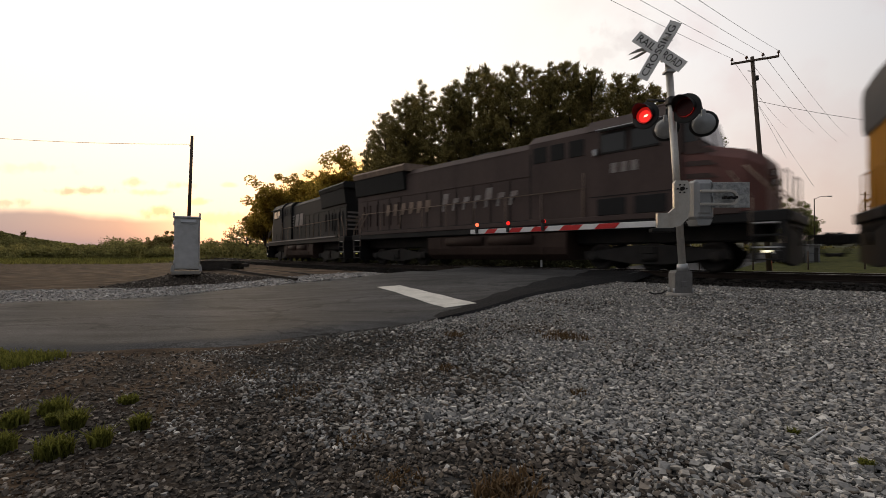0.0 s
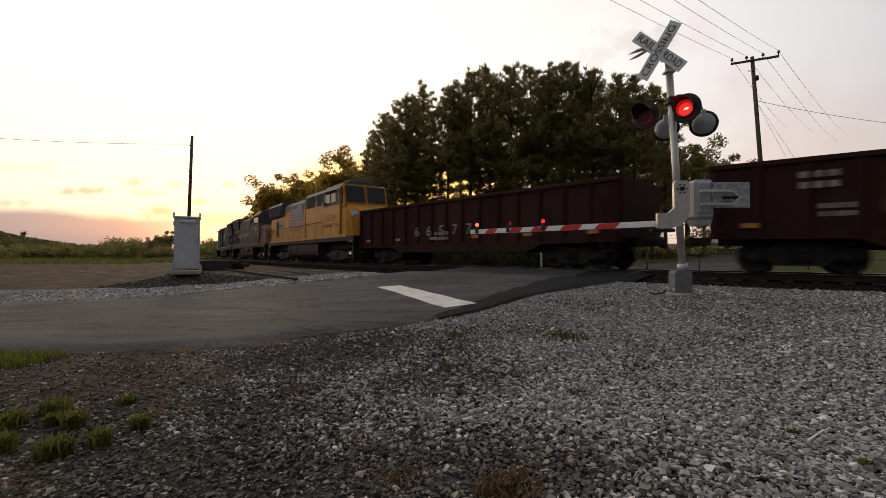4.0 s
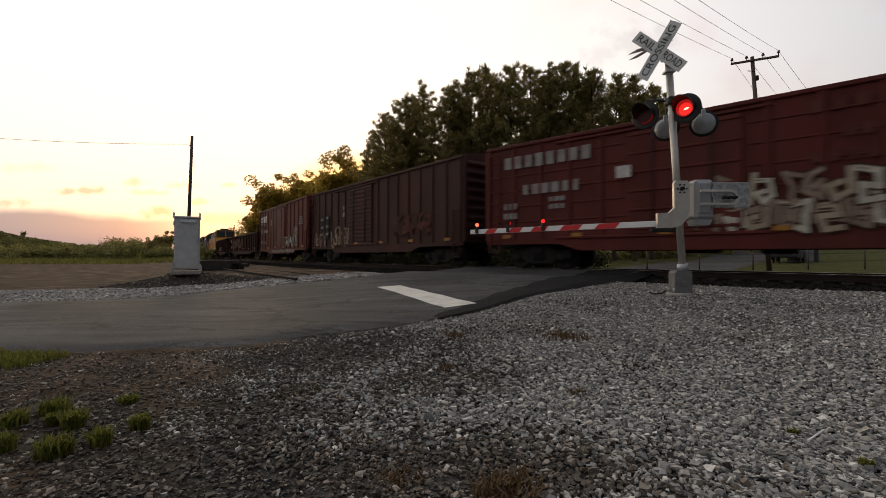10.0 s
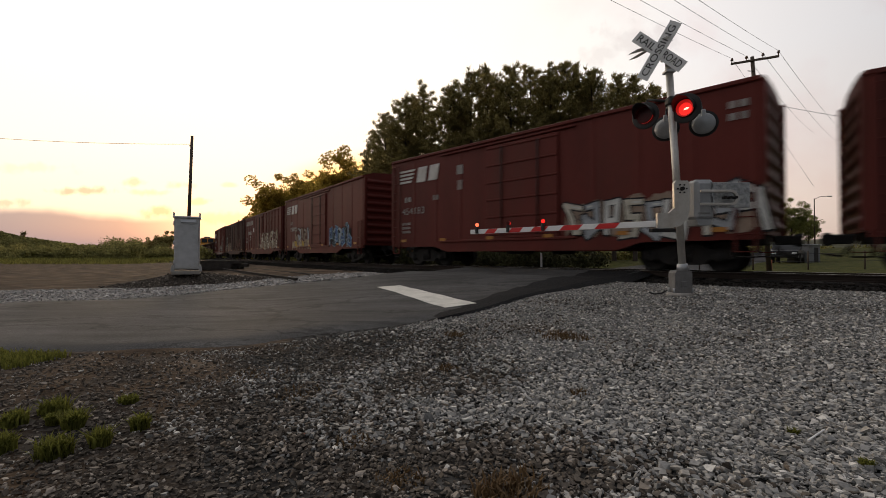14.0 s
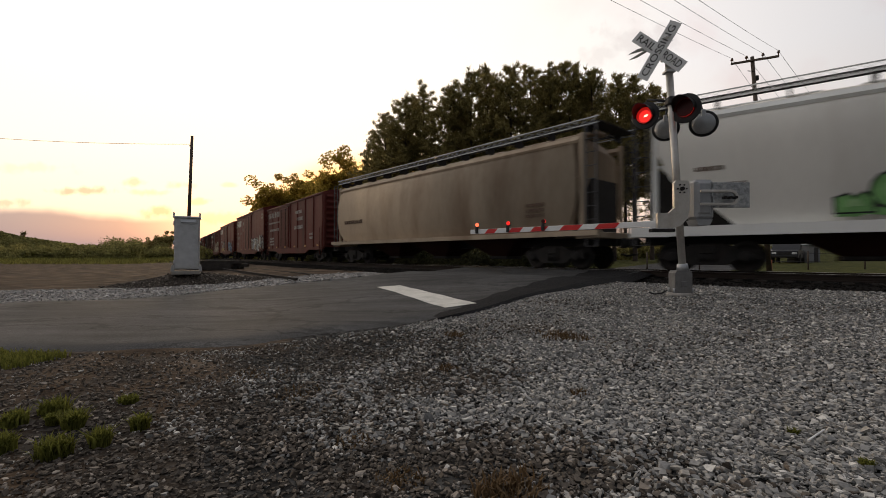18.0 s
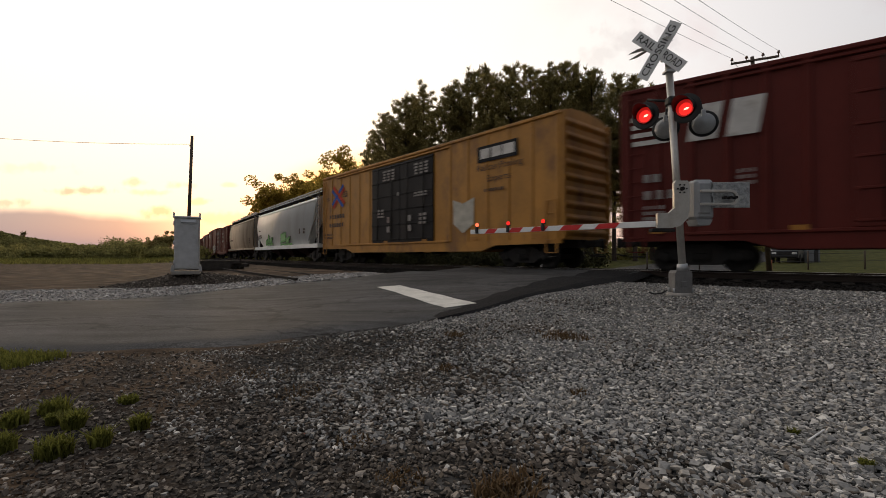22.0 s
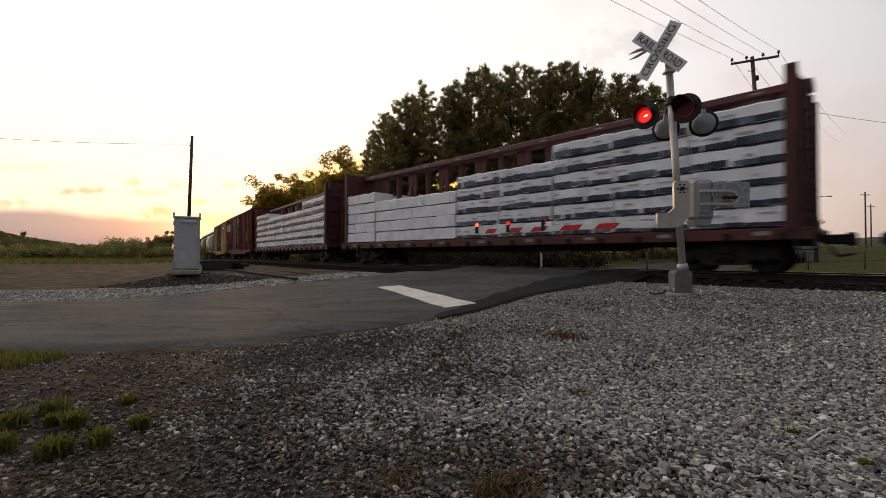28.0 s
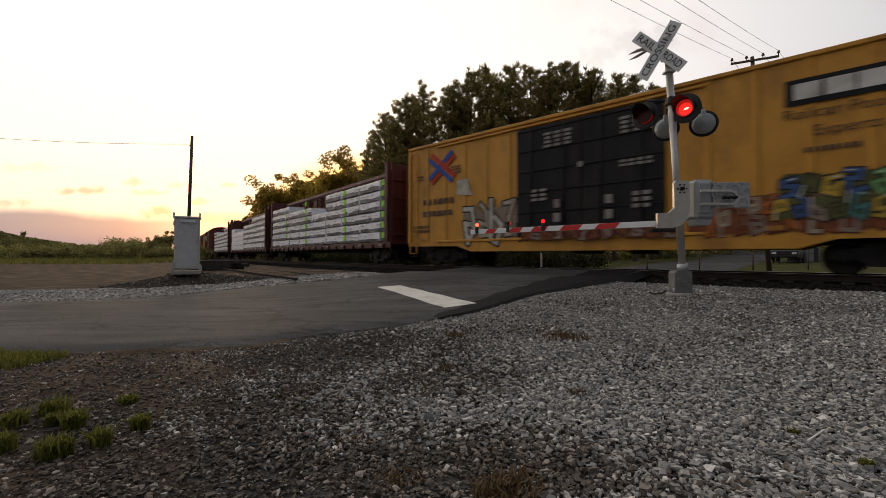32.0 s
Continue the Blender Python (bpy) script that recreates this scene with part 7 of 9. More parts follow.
    for k in range(3):
        g.cyl((s1.x - 0.2 + 0.09 * k, s1.y - 0.05, s1.z), (s1.x - 0.2 + 0.09 * k, s1.y + 0.04, s1.z), 0.025, seg=6)
    part("counterweight_bolt", g, BLACKSTEEL, cw)
    # arm bracket: a bent cast arm that carries the gate
    b0 = rel((4.084, 7.550, 1.549))
    pts = [(-0.13, 0.15), (-0.10, 0.19), (0.10, 0.19), (0.13, 0.15), (0.14, -0.25), (0.10, -0.45), (-0.02, -0.58), (-0.16, -0.62), (-0.42, -0.62), (-0.42, -0.37), (-0.22, -0.36), (-0.13, -0.28)]
    g = Geo().prism(pts, "y", -0.035, 0.035)
    br = part("arm_bracket", g, MASTWHITE, sig, "white cast bent arm bracket", m=pose(*b0))
    g = Geo()
    for k in range(6):
        a = k * math.pi / 3
        g.cyl((0.075 * math.cos(a), -0.055, 0.05 + 0.075 * math.sin(a)), (0.075 * math.cos(a), -0.03, 0.05 + 0.075 * math.sin(a)), 0.014, seg=6)
    g.cyl((0, -0.07, 0.05), (0, -0.03, 0.05), 0.035, seg=8)
    part("bracket_bolt", g, BLACKSTEEL, br)
    part("arm_clamp", Geo().box((-0.32, 0.02, -0.66), (0.4, 0.14, 0.06), 0.01), BLACKSTEEL, br)
    # gate arm with its stripes
    A, B = rel((3.785, 7.600, 1.009)), rel((0.648, 10.300, 1.006))
    arm = part("gate_arm", Geo().box((0, 0, 0), (4.0, 0.03, 0.105), 0.006), SIGNWHITE, sig, "white gate arm with red slanted stripes")
    L = (B - A).length
    arm.data.transform(Matrix.Diagonal((L / 4.0, 1, 1, 1)))
    w = (B - A).normalized()
    v = Vector((0, 0, 1)).cross(w).normalized()
    arm.matrix_basis = Matrix.Translation((A + B) / 2) @ Matrix((w, v, w.cross(v))).transposed().to_4x4()
    side_y = 1 if v.y < 0 else -1
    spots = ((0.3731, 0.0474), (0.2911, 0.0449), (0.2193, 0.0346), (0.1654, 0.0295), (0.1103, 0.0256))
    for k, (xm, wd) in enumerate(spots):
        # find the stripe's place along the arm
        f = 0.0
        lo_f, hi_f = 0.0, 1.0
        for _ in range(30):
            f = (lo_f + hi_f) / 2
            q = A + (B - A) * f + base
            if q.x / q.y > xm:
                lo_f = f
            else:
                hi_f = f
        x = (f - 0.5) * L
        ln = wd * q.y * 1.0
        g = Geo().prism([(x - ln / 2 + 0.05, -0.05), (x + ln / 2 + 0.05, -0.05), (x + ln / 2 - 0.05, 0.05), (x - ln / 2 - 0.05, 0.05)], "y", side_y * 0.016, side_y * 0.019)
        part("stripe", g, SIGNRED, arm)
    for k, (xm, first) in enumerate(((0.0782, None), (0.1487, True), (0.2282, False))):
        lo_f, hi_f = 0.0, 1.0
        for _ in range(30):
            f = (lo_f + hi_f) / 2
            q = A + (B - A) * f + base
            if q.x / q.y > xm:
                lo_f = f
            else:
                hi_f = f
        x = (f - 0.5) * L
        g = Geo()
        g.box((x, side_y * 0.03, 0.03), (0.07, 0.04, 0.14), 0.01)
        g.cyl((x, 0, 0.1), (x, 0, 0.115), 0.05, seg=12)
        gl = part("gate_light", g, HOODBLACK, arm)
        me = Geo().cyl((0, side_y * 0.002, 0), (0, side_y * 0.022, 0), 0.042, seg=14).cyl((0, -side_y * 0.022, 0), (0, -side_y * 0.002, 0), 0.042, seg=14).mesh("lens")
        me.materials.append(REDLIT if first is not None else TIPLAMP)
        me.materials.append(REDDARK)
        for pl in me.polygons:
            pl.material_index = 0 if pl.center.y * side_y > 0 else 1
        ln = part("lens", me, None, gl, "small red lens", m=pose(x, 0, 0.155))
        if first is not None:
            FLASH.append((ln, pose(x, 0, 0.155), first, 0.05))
    # fallen cable at the foot
    g = Geo()
    f0 = rel((3.659, 7.600, -0.209))
    g.tube([(f0.x, 0.05, 0.06), (f0.x + 0.08, 0.0, 0.035), (f0.x + 0.18, -0.05, 0.05), (f0.x + 0.3, 0.0, 0.1)], 0.014, 6)
    part("loose_cable", g, HOODBLACK, sig)
    return sig


make_signal()


# ---- equipment cabinet over the road ----
def make_cabinet():
    y = 15.0
    base = Vector((-8.707, 15.000, -0.070))
    cab = thing("signal_cabinet", "dented silver aluminium signal cabinet on a footing beside the track", "signal cabinet", pose(base.x, y, base.z, 0, 0, 27))
    w, d, h = 0.74, 0.5, 1.72
    part("body", Geo().box((0, 0, 0.06 + h / 2), (w, d, h), 0.015), ALU, cab)
    dr = part("door", Geo().box((0, -d / 2 - 0.012, 0.1 + (h - 0.24) / 2), (w - 0.06, 0.03, h - 0.24), 0.012), ALU, cab)
    part("door_handle", Geo().box((0.28, -d / 2 - 0.045, 1.0), (0.04, 0.04, 0.16), 0.01), GALV, dr)
    g = Geo()
    for z in (0.3, 0.95, 1.6):
        g.cyl((-w / 2 - 0.005, -d / 2 - 0.02, z - 0.07), (-w / 2 - 0.005, -d / 2 - 0.02, z + 0.07), 0.018, seg=8)
    part("hinge", g, GALV, dr)
    rf = part("roof", Geo().box((0, 0, h + 0.09), (w + 0.08, d + 0.1, 0.07), 0.02), ALU, cab)
    for sx in (-1, 1):
        g = Geo()
        g.box((sx * (w / 2 + 0.01), -d / 2 + 0.06, h + 0.18), (0.05, 0.05, 0.14), 0.008)
        part("lifting_lug", g, GALV, rf)
    part("vent_hood", Geo().prism([(0, 0), (0, 0.12), (-0.05, 0.02)], "x", -0.22, 0.22), ALU, cab, m=pose(0.05, -d / 2 - 0.02, h - 0.1))
    g = Geo()
    for sx in (-0.36, 0.36):
        g.prism([(-0.05, 0), (0.05, 0), (0.05, 0.06), (0.02, 0.22), (-0.02, 0.22), (-0.05, 0.06)], "y", -d / 2 - 0.08, -d / 2 + 0.06)
        g.v[-12:] = [(a + sx * 1.12, b, c) for a, b, c in g.v[-12:]]
    part("mounting_foot", g, GALV, cab)
    part("footing", Geo().box((-0.02, 0, -0.05), (0.84, 0.6, 0.12), 0.015), CONCRETE, cab)


make_cabinet()


# ---- poles and wires ----
WIRE = mat("dull_black_wire", (0.05, 0.05, 0.052), 0.6, 0.3, 0.1, 5, 40, 0.0)
WIRE_FAR = mat("pale_weathered_wire", (0.22, 0.2, 0.2), 0.7, 0.2, 0.1, 5, 40, 0.0)
GLASSINS = mat("brown_glazed_insulator", (0.12, 0.06, 0.035), 0.25, 0, 0.15, 6, 40, 0.0)


def sag(a, b, drop, n=14):
    a, b = Vector(a), Vector(b)
    return [a.lerp(b, k / n) - Vector((0, 0, 4 * drop * (k / n) * (1 - k / n))) for k in range(n + 1)]


def wire(a, b, drop, r, name="overhead_wire", label="thin dark overhead wire strung between poles", m=None):
    ob = part(name, Geo().tube(sag(a, b, drop), r, 5), m or WIRE)
    return tagged(ob, label, "wire")


def make_right_pole():
    y = 22.0
    lo, hi = Vector((16.297, 22.000, -0.034)), Vector((15.532, 22.000, 10.439))
    lo.z = -0.6
    pole = thing("utility_pole", "weathered wooden utility pole with one crossarm and insulators", "utility pole", pose(*lo), group="utility poles")
    ax = (hi - lo)
    part("shaft", Geo().cyl((0, 0, 0), ax, 0.12, 0.085, seg=12), WOODPOLE, pole)
    a, b = Vector((14.756, 22.600, 10.271)) - lo, Vector((16.324, 21.400, 10.139)) - lo
    m = (b - a).normalized()
    v = Vector((0, 0, 1)).cross(m).normalized()
    arm = part("crossarm", Geo().box((0, 0, 0), ((b - a).length, 0.09, 0.1), 0.01), WOODPOLE, pole, m=Matrix.Translation((a + b) / 2 + Vector((0, -0.15, 0))) @ Matrix((m, v, m.cross(v))).transposed().to_4x4())
    tops = []
    for f in (-0.48, -0.17, 0.17, 0.48):
        x = f * (b - a).length
        g = Geo()
        lathe(g, [(0.06, 0.02), (0.16, 0.02), (0.16, 0.06), (0.2, 0.07), (0.24, 0.045), (0.27, 0.05), (0.3, 0.0)], (x, 0, 0), (0, 0, 1), 10)
        part("insulator", g, GLASSINS, arm)
        tops.append(lo + (a + b) / 2 + m * x + Vector((0, -0.15, 0.28)))
    g = Geo()
    g.cyl(ax * 0.955, (a * 0.45 + b * 0.55) * 0.98, 0.012, seg=6)
    g.cyl(ax * 0.93 + Vector((0, -0.1, 0)), ax * 0.93 + Vector((-0.35, -0.1, 0.02)), 0.02, seg=6)
    g.box(ax * 0.90 + Vector((0.1, -0.1, 0)), (0.12, 0.1, 0.25), 0.02)
    part("pole_fitting", g, BLACKSTEEL, pole)
    return tops, lo, ax


POLE_TOPS, POLE_LO, POLE_AX = make_right_pole()
for k, far in enumerate(((5.794, 14.000, 8.650), (6.525, 13.600, 8.416), (7.323, 13.200, 8.182), (7.813, 12.800, 7.948))):
    a = POLE_TOPS[k]
    f = Vector(far)
    wire(a, a + (f - a) * 3.0, 0.25, 0.0065)
for k, far in enumerate(((47.202, 60.000, 17.804), (50.672, 60.000, 17.261), (53.746, 60.000, 16.098), (55.301, 60.000, 16.873))):
    wire(POLE_TOPS[k], far, 0.4, 0.009, m=WIRE_FAR)
wire(POLE_LO + POLE_AX * 0.8, (26.453, 24.000, 7.489), 0.15, 0.011)
for far in ((18.769, 24.000, 5.784), (21.918, 26.000, 4.552)):
    ob = wire(POLE_LO + POLE_AX * 0.8, Vector(far), 0.0, 0.006, "guy_wire", "thin steel guy wire from the utility pole", m=WIRE_FAR)


def make_left_pole():
    lo, hi = Vector((-23.237, 40.000, 1.102)), Vector((-22.861, 40.000, 11.350))
    lo.z = -0.7
    pole = thing("utility_pole", "bare dark wooden pole carrying one wire", "utility pole", pose(*lo), group="utility poles")
    part("shaft", Geo().cyl((0, 0, 0), hi - lo, 0.17, 0.12, seg=10), WOODPOLE, pole)
    g = Geo()
    g.cyl((hi - lo) * 0.925, (hi - lo) * 0.925 + Vector((-0.22, 0, 0)), 0.05, seg=6)
    part("insulator", g, GLASSINS, pole)
    wire(hi - Vector((0.2, 0, 0.75)), (-53.476, 44.000, 12.951), 0.35, 0.02)


make_left_pole()

# ---- trees ----
def leaf_material(name, col, var=0.5, thin=0.35):
    m = bpy.data.materials.new(name)
    m.use_nodes = True
    n, l = m.node_tree.nodes, m.node_tree.links
    b = n["Principled BSDF"]
    b.inputs["Roughness"].default_value = 0.75
    b.inputs["Specular IOR Level"].default_value = 0.08
    ge = n.new("ShaderNodeNewGeometry")
    mr = n.new("ShaderNodeMapRange")
    mr.inputs["To Min"].default_value, mr.inputs["To Max"].default_value = 1 - var, 1 + var
    l.new(ge.outputs["Random Per Island"], mr.inputs[0])
    sc = n.new("ShaderNodeVectorMath")
    sc.operation = "SCALE"
    sc.inputs[0].default_value = col
    l.new(mr.outputs[0], sc.inputs["Scale"])
    l.new(sc.outputs[0], b.inputs["Base Color"])
    tr = n.new("ShaderNodeBsdfTranslucent")
    l.new(sc.outputs[0], tr.inputs["Color"])
    mx = n.new("ShaderNodeMixShader")
    mx.inputs[0].default_value = thin
    l.new(b.outputs[0], mx.inputs[1])
    l.new(tr.outputs[0], mx.inputs[2])
    l.new(mx.outputs[0], n["Material Output"].inputs["Surface"])
    return m


PINE_LEAF = leaf_material("dark_pine_needles", (0.26, 0.215, 0.085), 0.6, 0.55)
OAK_LEAF = leaf_material("spring_leaves", (0.36, 0.255, 0.05), 0.5, 0.7)
PALE_LEAF = leaf_material("pale_spring_leaves", (0.2, 0.21, 0.07), 0.4, 0.6)
BRUSH_LEAF = leaf_material("shade_dark_brush_leaves", (0.045, 0.045, 0.02), 0.5, 0.2)
SCRUB_LEAF = leaf_material("scrub_leaves", (0.19, 0.18, 0.068), 0.45, 0.6)
BARK = mat("rough_bark", (0.06, 0.045, 0.035), 0.95, 0, 0.35, 3, 25, 0.6)


def tri_mesh(name, co):
    """Loose triangles from an array of shape (n, 3, 3)."""
    n = len(co)
    me = bpy.data.meshes.new(name)
    me.vertices.add(3 * n)
    me.vertices.foreach_set("co", co.astype(np.float32).ravel())
    me.loops.add(3 * n)
    me.loops.foreach_set("vertex_index", np.arange(3 * n, dtype=np.int32))
    me.polygons.add(n)
    me.polygons.foreach_set("loop_start", np.arange(0, 3 * n, 3, dtype=np.int32))
    me.polygons.foreach_set("use_smooth", np.zeros(n, dtype=bool))
    me.update(calc_edges=True)
    return me


def leaves(rng, centres, radii, per, size, flat=0.7, aspect=0.5):
    """Small leaf triangles strewn round the clump centres."""
    n = len(centres) * per
    c = np.repeat(centres, per, 0)
    r = np.repeat(radii, per)
    d = rng.normal(size=(n, 3))
    d /= np.linalg.norm(d, axis=1)[:, None]
    p = c + d * (r * rng.uniform(0.25, 1.0, n) ** 0.6)[:, None] * np.array([1, 1, flat])
    a = rng.normal(size=(n, 3))
    a /= np.linalg.norm(a, axis=1)[:, None]
    b = np.cross(a, rng.normal(size=(n, 3)))
    b /= np.linalg.norm(b, axis=1)[:, None]
    s = (size * rng.uniform(0.6, 1.4, n))[:, None]
    return np.stack([p - a * s * 0.5 - b * s * aspect * 0.5, p + a * s * 0.6, p - a * s * 0.3 + b * s * aspect], 1)


def needles(rng, centres, dirs, per, length, width):
    """Bursts of needles: slim triangles that fan out from each centre about its direction."""
    n = len(centres) * per
    c, d0 = np.repeat(centres, per, 0), np.repeat(dirs, per, 0)
    d = d0 * rng.uniform(0.2, 1.1, (n, 1)) + rng.normal(0, 0.62, (n, 3)) + np.array([0, 0, 0.16])
    d /= np.linalg.norm(d, axis=1)[:, None]
    w = np.cross(d, rng.normal(size=(n, 3)))
    w /= np.linalg.norm(w, axis=1)[:, None]
    ln = (length * rng.uniform(0.5, 1.25, n))[:, None]
    b = c + rng.normal(0, 0.09, (n, 3))
    return np.stack([b - w * width * 0.5, b + w * width * 0.5, b + d * ln], 1)


def build_pine(seed, h, R, low=0.3, whorls=36, per=25):
    """A pine: whorls of limbs on a slim trunk, each limb with side twigs that end in bursts of needles."""
    rng = np.random.RandomState(seed)
    tree = thing("pine_tree", "tall dark green pine with an open irregular crown", "tree", group="pines beyond the track")
    g = Geo()
    lean = rng.uniform(-0.025, 0.025, 2) * h
    segs = 8

    def stem(f):
        return Vector((lean[0] * f * f, lean[1] * f * f, h * 0.97 * f))

    for k in range(segs):
        g.cyl(stem(k / segs), stem((k + 1) / segs), 0.23 * (1 - k / segs) + 0.03, 0.23 * (1 - (k + 1) / segs) + 0.025, seg=8, caps=False)
    cs, ds = [], []
    for k in range(whorls):
        f = low + (0.985 - low) * (k + rng.uniform(-0.3, 0.3)) / (whorls - 1)
        f = min(max(f, low * 0.9), 0.985)
        u = max(0.0, (f - low) / (1 - low))
        reach = R * (0.2 + 0.8 * min(1.0, (u + 0.08) / 0.25)) * (1.03 - u) ** 0.56
        for j in range(rng.randint(3, 6)):
            if rng.rand() < 0.12:
                continue
            ln = max(0.4, reach * rng.uniform(0.35, 1.2))
            az = k * 1.9 + j * 6.28 / 5 + rng.uniform(-0.5, 0.5)
            rise = 0.12 + 0.75 * u ** 1.5 + rng.uniform(-0.15, 0.2)
            o = stem(f)
            out = Vector((math.cos(az), math.sin(az), rise)).normalized()
            tip = o + out * ln
            g.cyl(o, tip, 0.055 * (1.25 - f), 0.012, seg=4, caps=False)
            side = Vector((-math.sin(az), math.cos(az), 0.1))
            nt = max(3, int(ln * 3.4))
            for q in range(nt):
                t = 0.3 + 0.7 * (q + rng.rand()) / nt
                sp = ln * 0.24 * (1.15 - t) * rng.uniform(-1.3, 1.3)
                c = o.lerp(tip, t) + side * sp + Vector((0, 0, rng.normal(0, 0.13)))
                cs.append(tuple(c))
                ds.append(tuple((out + side * (0.5 if sp > 0 else -0.5) + Vector((0, 0, 0.25))).normalized()))
    # bare dead limbs under the crown, a few with a tuft left
    for k in range(16):
        f, az, ln = rng.uniform(0.12, low), rng.uniform(0, 6.28), rng.uniform(0.8, 2.6)
        tip = stem(f) + Vector((math.cos(az), math.sin(az), rng.uniform(-0.15, 0.3))) * ln
        g.cyl(stem(f), tip, 0.03, 0.008, seg=4, caps=False)
        if k % 2 == 0:
            cs += [tuple(tip), tuple(stem(f).lerp(tip, 0.8))]
            ds += [(math.cos(az), math.sin(az), 0.2)] * 2
    for f in (0.93, 0.96, 0.985, 1.0):
        cs.append(tuple(stem(f)))
        ds.append((0, 0, 1))
    part("trunk", g, BARK, tree)
    part("crown", tri_mesh("crown", needles(rng, np.array(cs), np.array(ds), per, 0.37, 0.08)), PINE_LEAF, tree)

    return tree


def build_broad(seed, h, R, leaf, name="broadleaf_tree", label="spring-leafed tree with an open crown", low=0.25, n=70, per=60, size=0.5, group="trees along the line"):
    rng = np.random.RandomState(seed)
    tree = thing(name, label, "tree", group=group)
    g = Geo()
    g.cyl((0, 0, 0), (0, 0, h * 0.4), 0.03 * h ** 0.9, 0.018 * h ** 0.9, seg=8, caps=False)
    cs, rs = [], []
    for k in range(9):
        az, el = k * 2.4 + rng.uniform(-0.4, 0.4), rng.uniform(0.5, 1.35)
        o = Vector((0, 0, h * rng.uniform(0.2, 0.42)))
        ln = h * rng.uniform(0.38, 0.58)
        tip = o + Vector((R / h * 1.6 * math.cos(az) * math.cos(el), R / h * 1.6 * math.sin(az) * math.cos(el), math.sin(el))) * ln
        tip.z = min(tip.z, h * 0.97)
        g.cyl(o, tip, 0.012 * h ** 0.9, 0.02, seg=6, caps=False)
        for q in range(n // 9):
            f = rng.uniform(0.35, 1.05)
            c = np.array(o.lerp(tip, f)) + rng.normal(size=3) * R * 0.2
            if c[2] > h * low:
                cs.append(c)
                rs.append(R * rng.uniform(0.12, 0.24))
            if rng.rand() < 0.35:
                g.cyl(o.lerp(tip, f * 0.9), Vector(c), 0.03, 0.008, seg=4, caps=False)
    part("trunk", g, BARK, tree)
    part("crown", tri_mesh("crown", leaves(rng, np.array(cs), np.array(rs), per, size, 0.8, 0.6)), leaf, tree)
    return tree


def plant(src, used, p, turn, k):
    """Stands a tree, or a copy of it, at p, with its height scaled by k."""
    m = pose(p[0], p[1], gz(p[0], p[1]) - 0.05, 0, 0, turn)
    if id(src) not in used:
        used.add(id(src))
        src.matrix_basis = m @ Matrix.Diagonal((k, k, k, 1))
        return src
    return copy_scaled(src, m, k)


def copy_scaled(src, m, k):
    c = copy_thing(src, m)
    c.matrix_basis = m @ Matrix.Diagonal((k, k, k, 1))
    return c


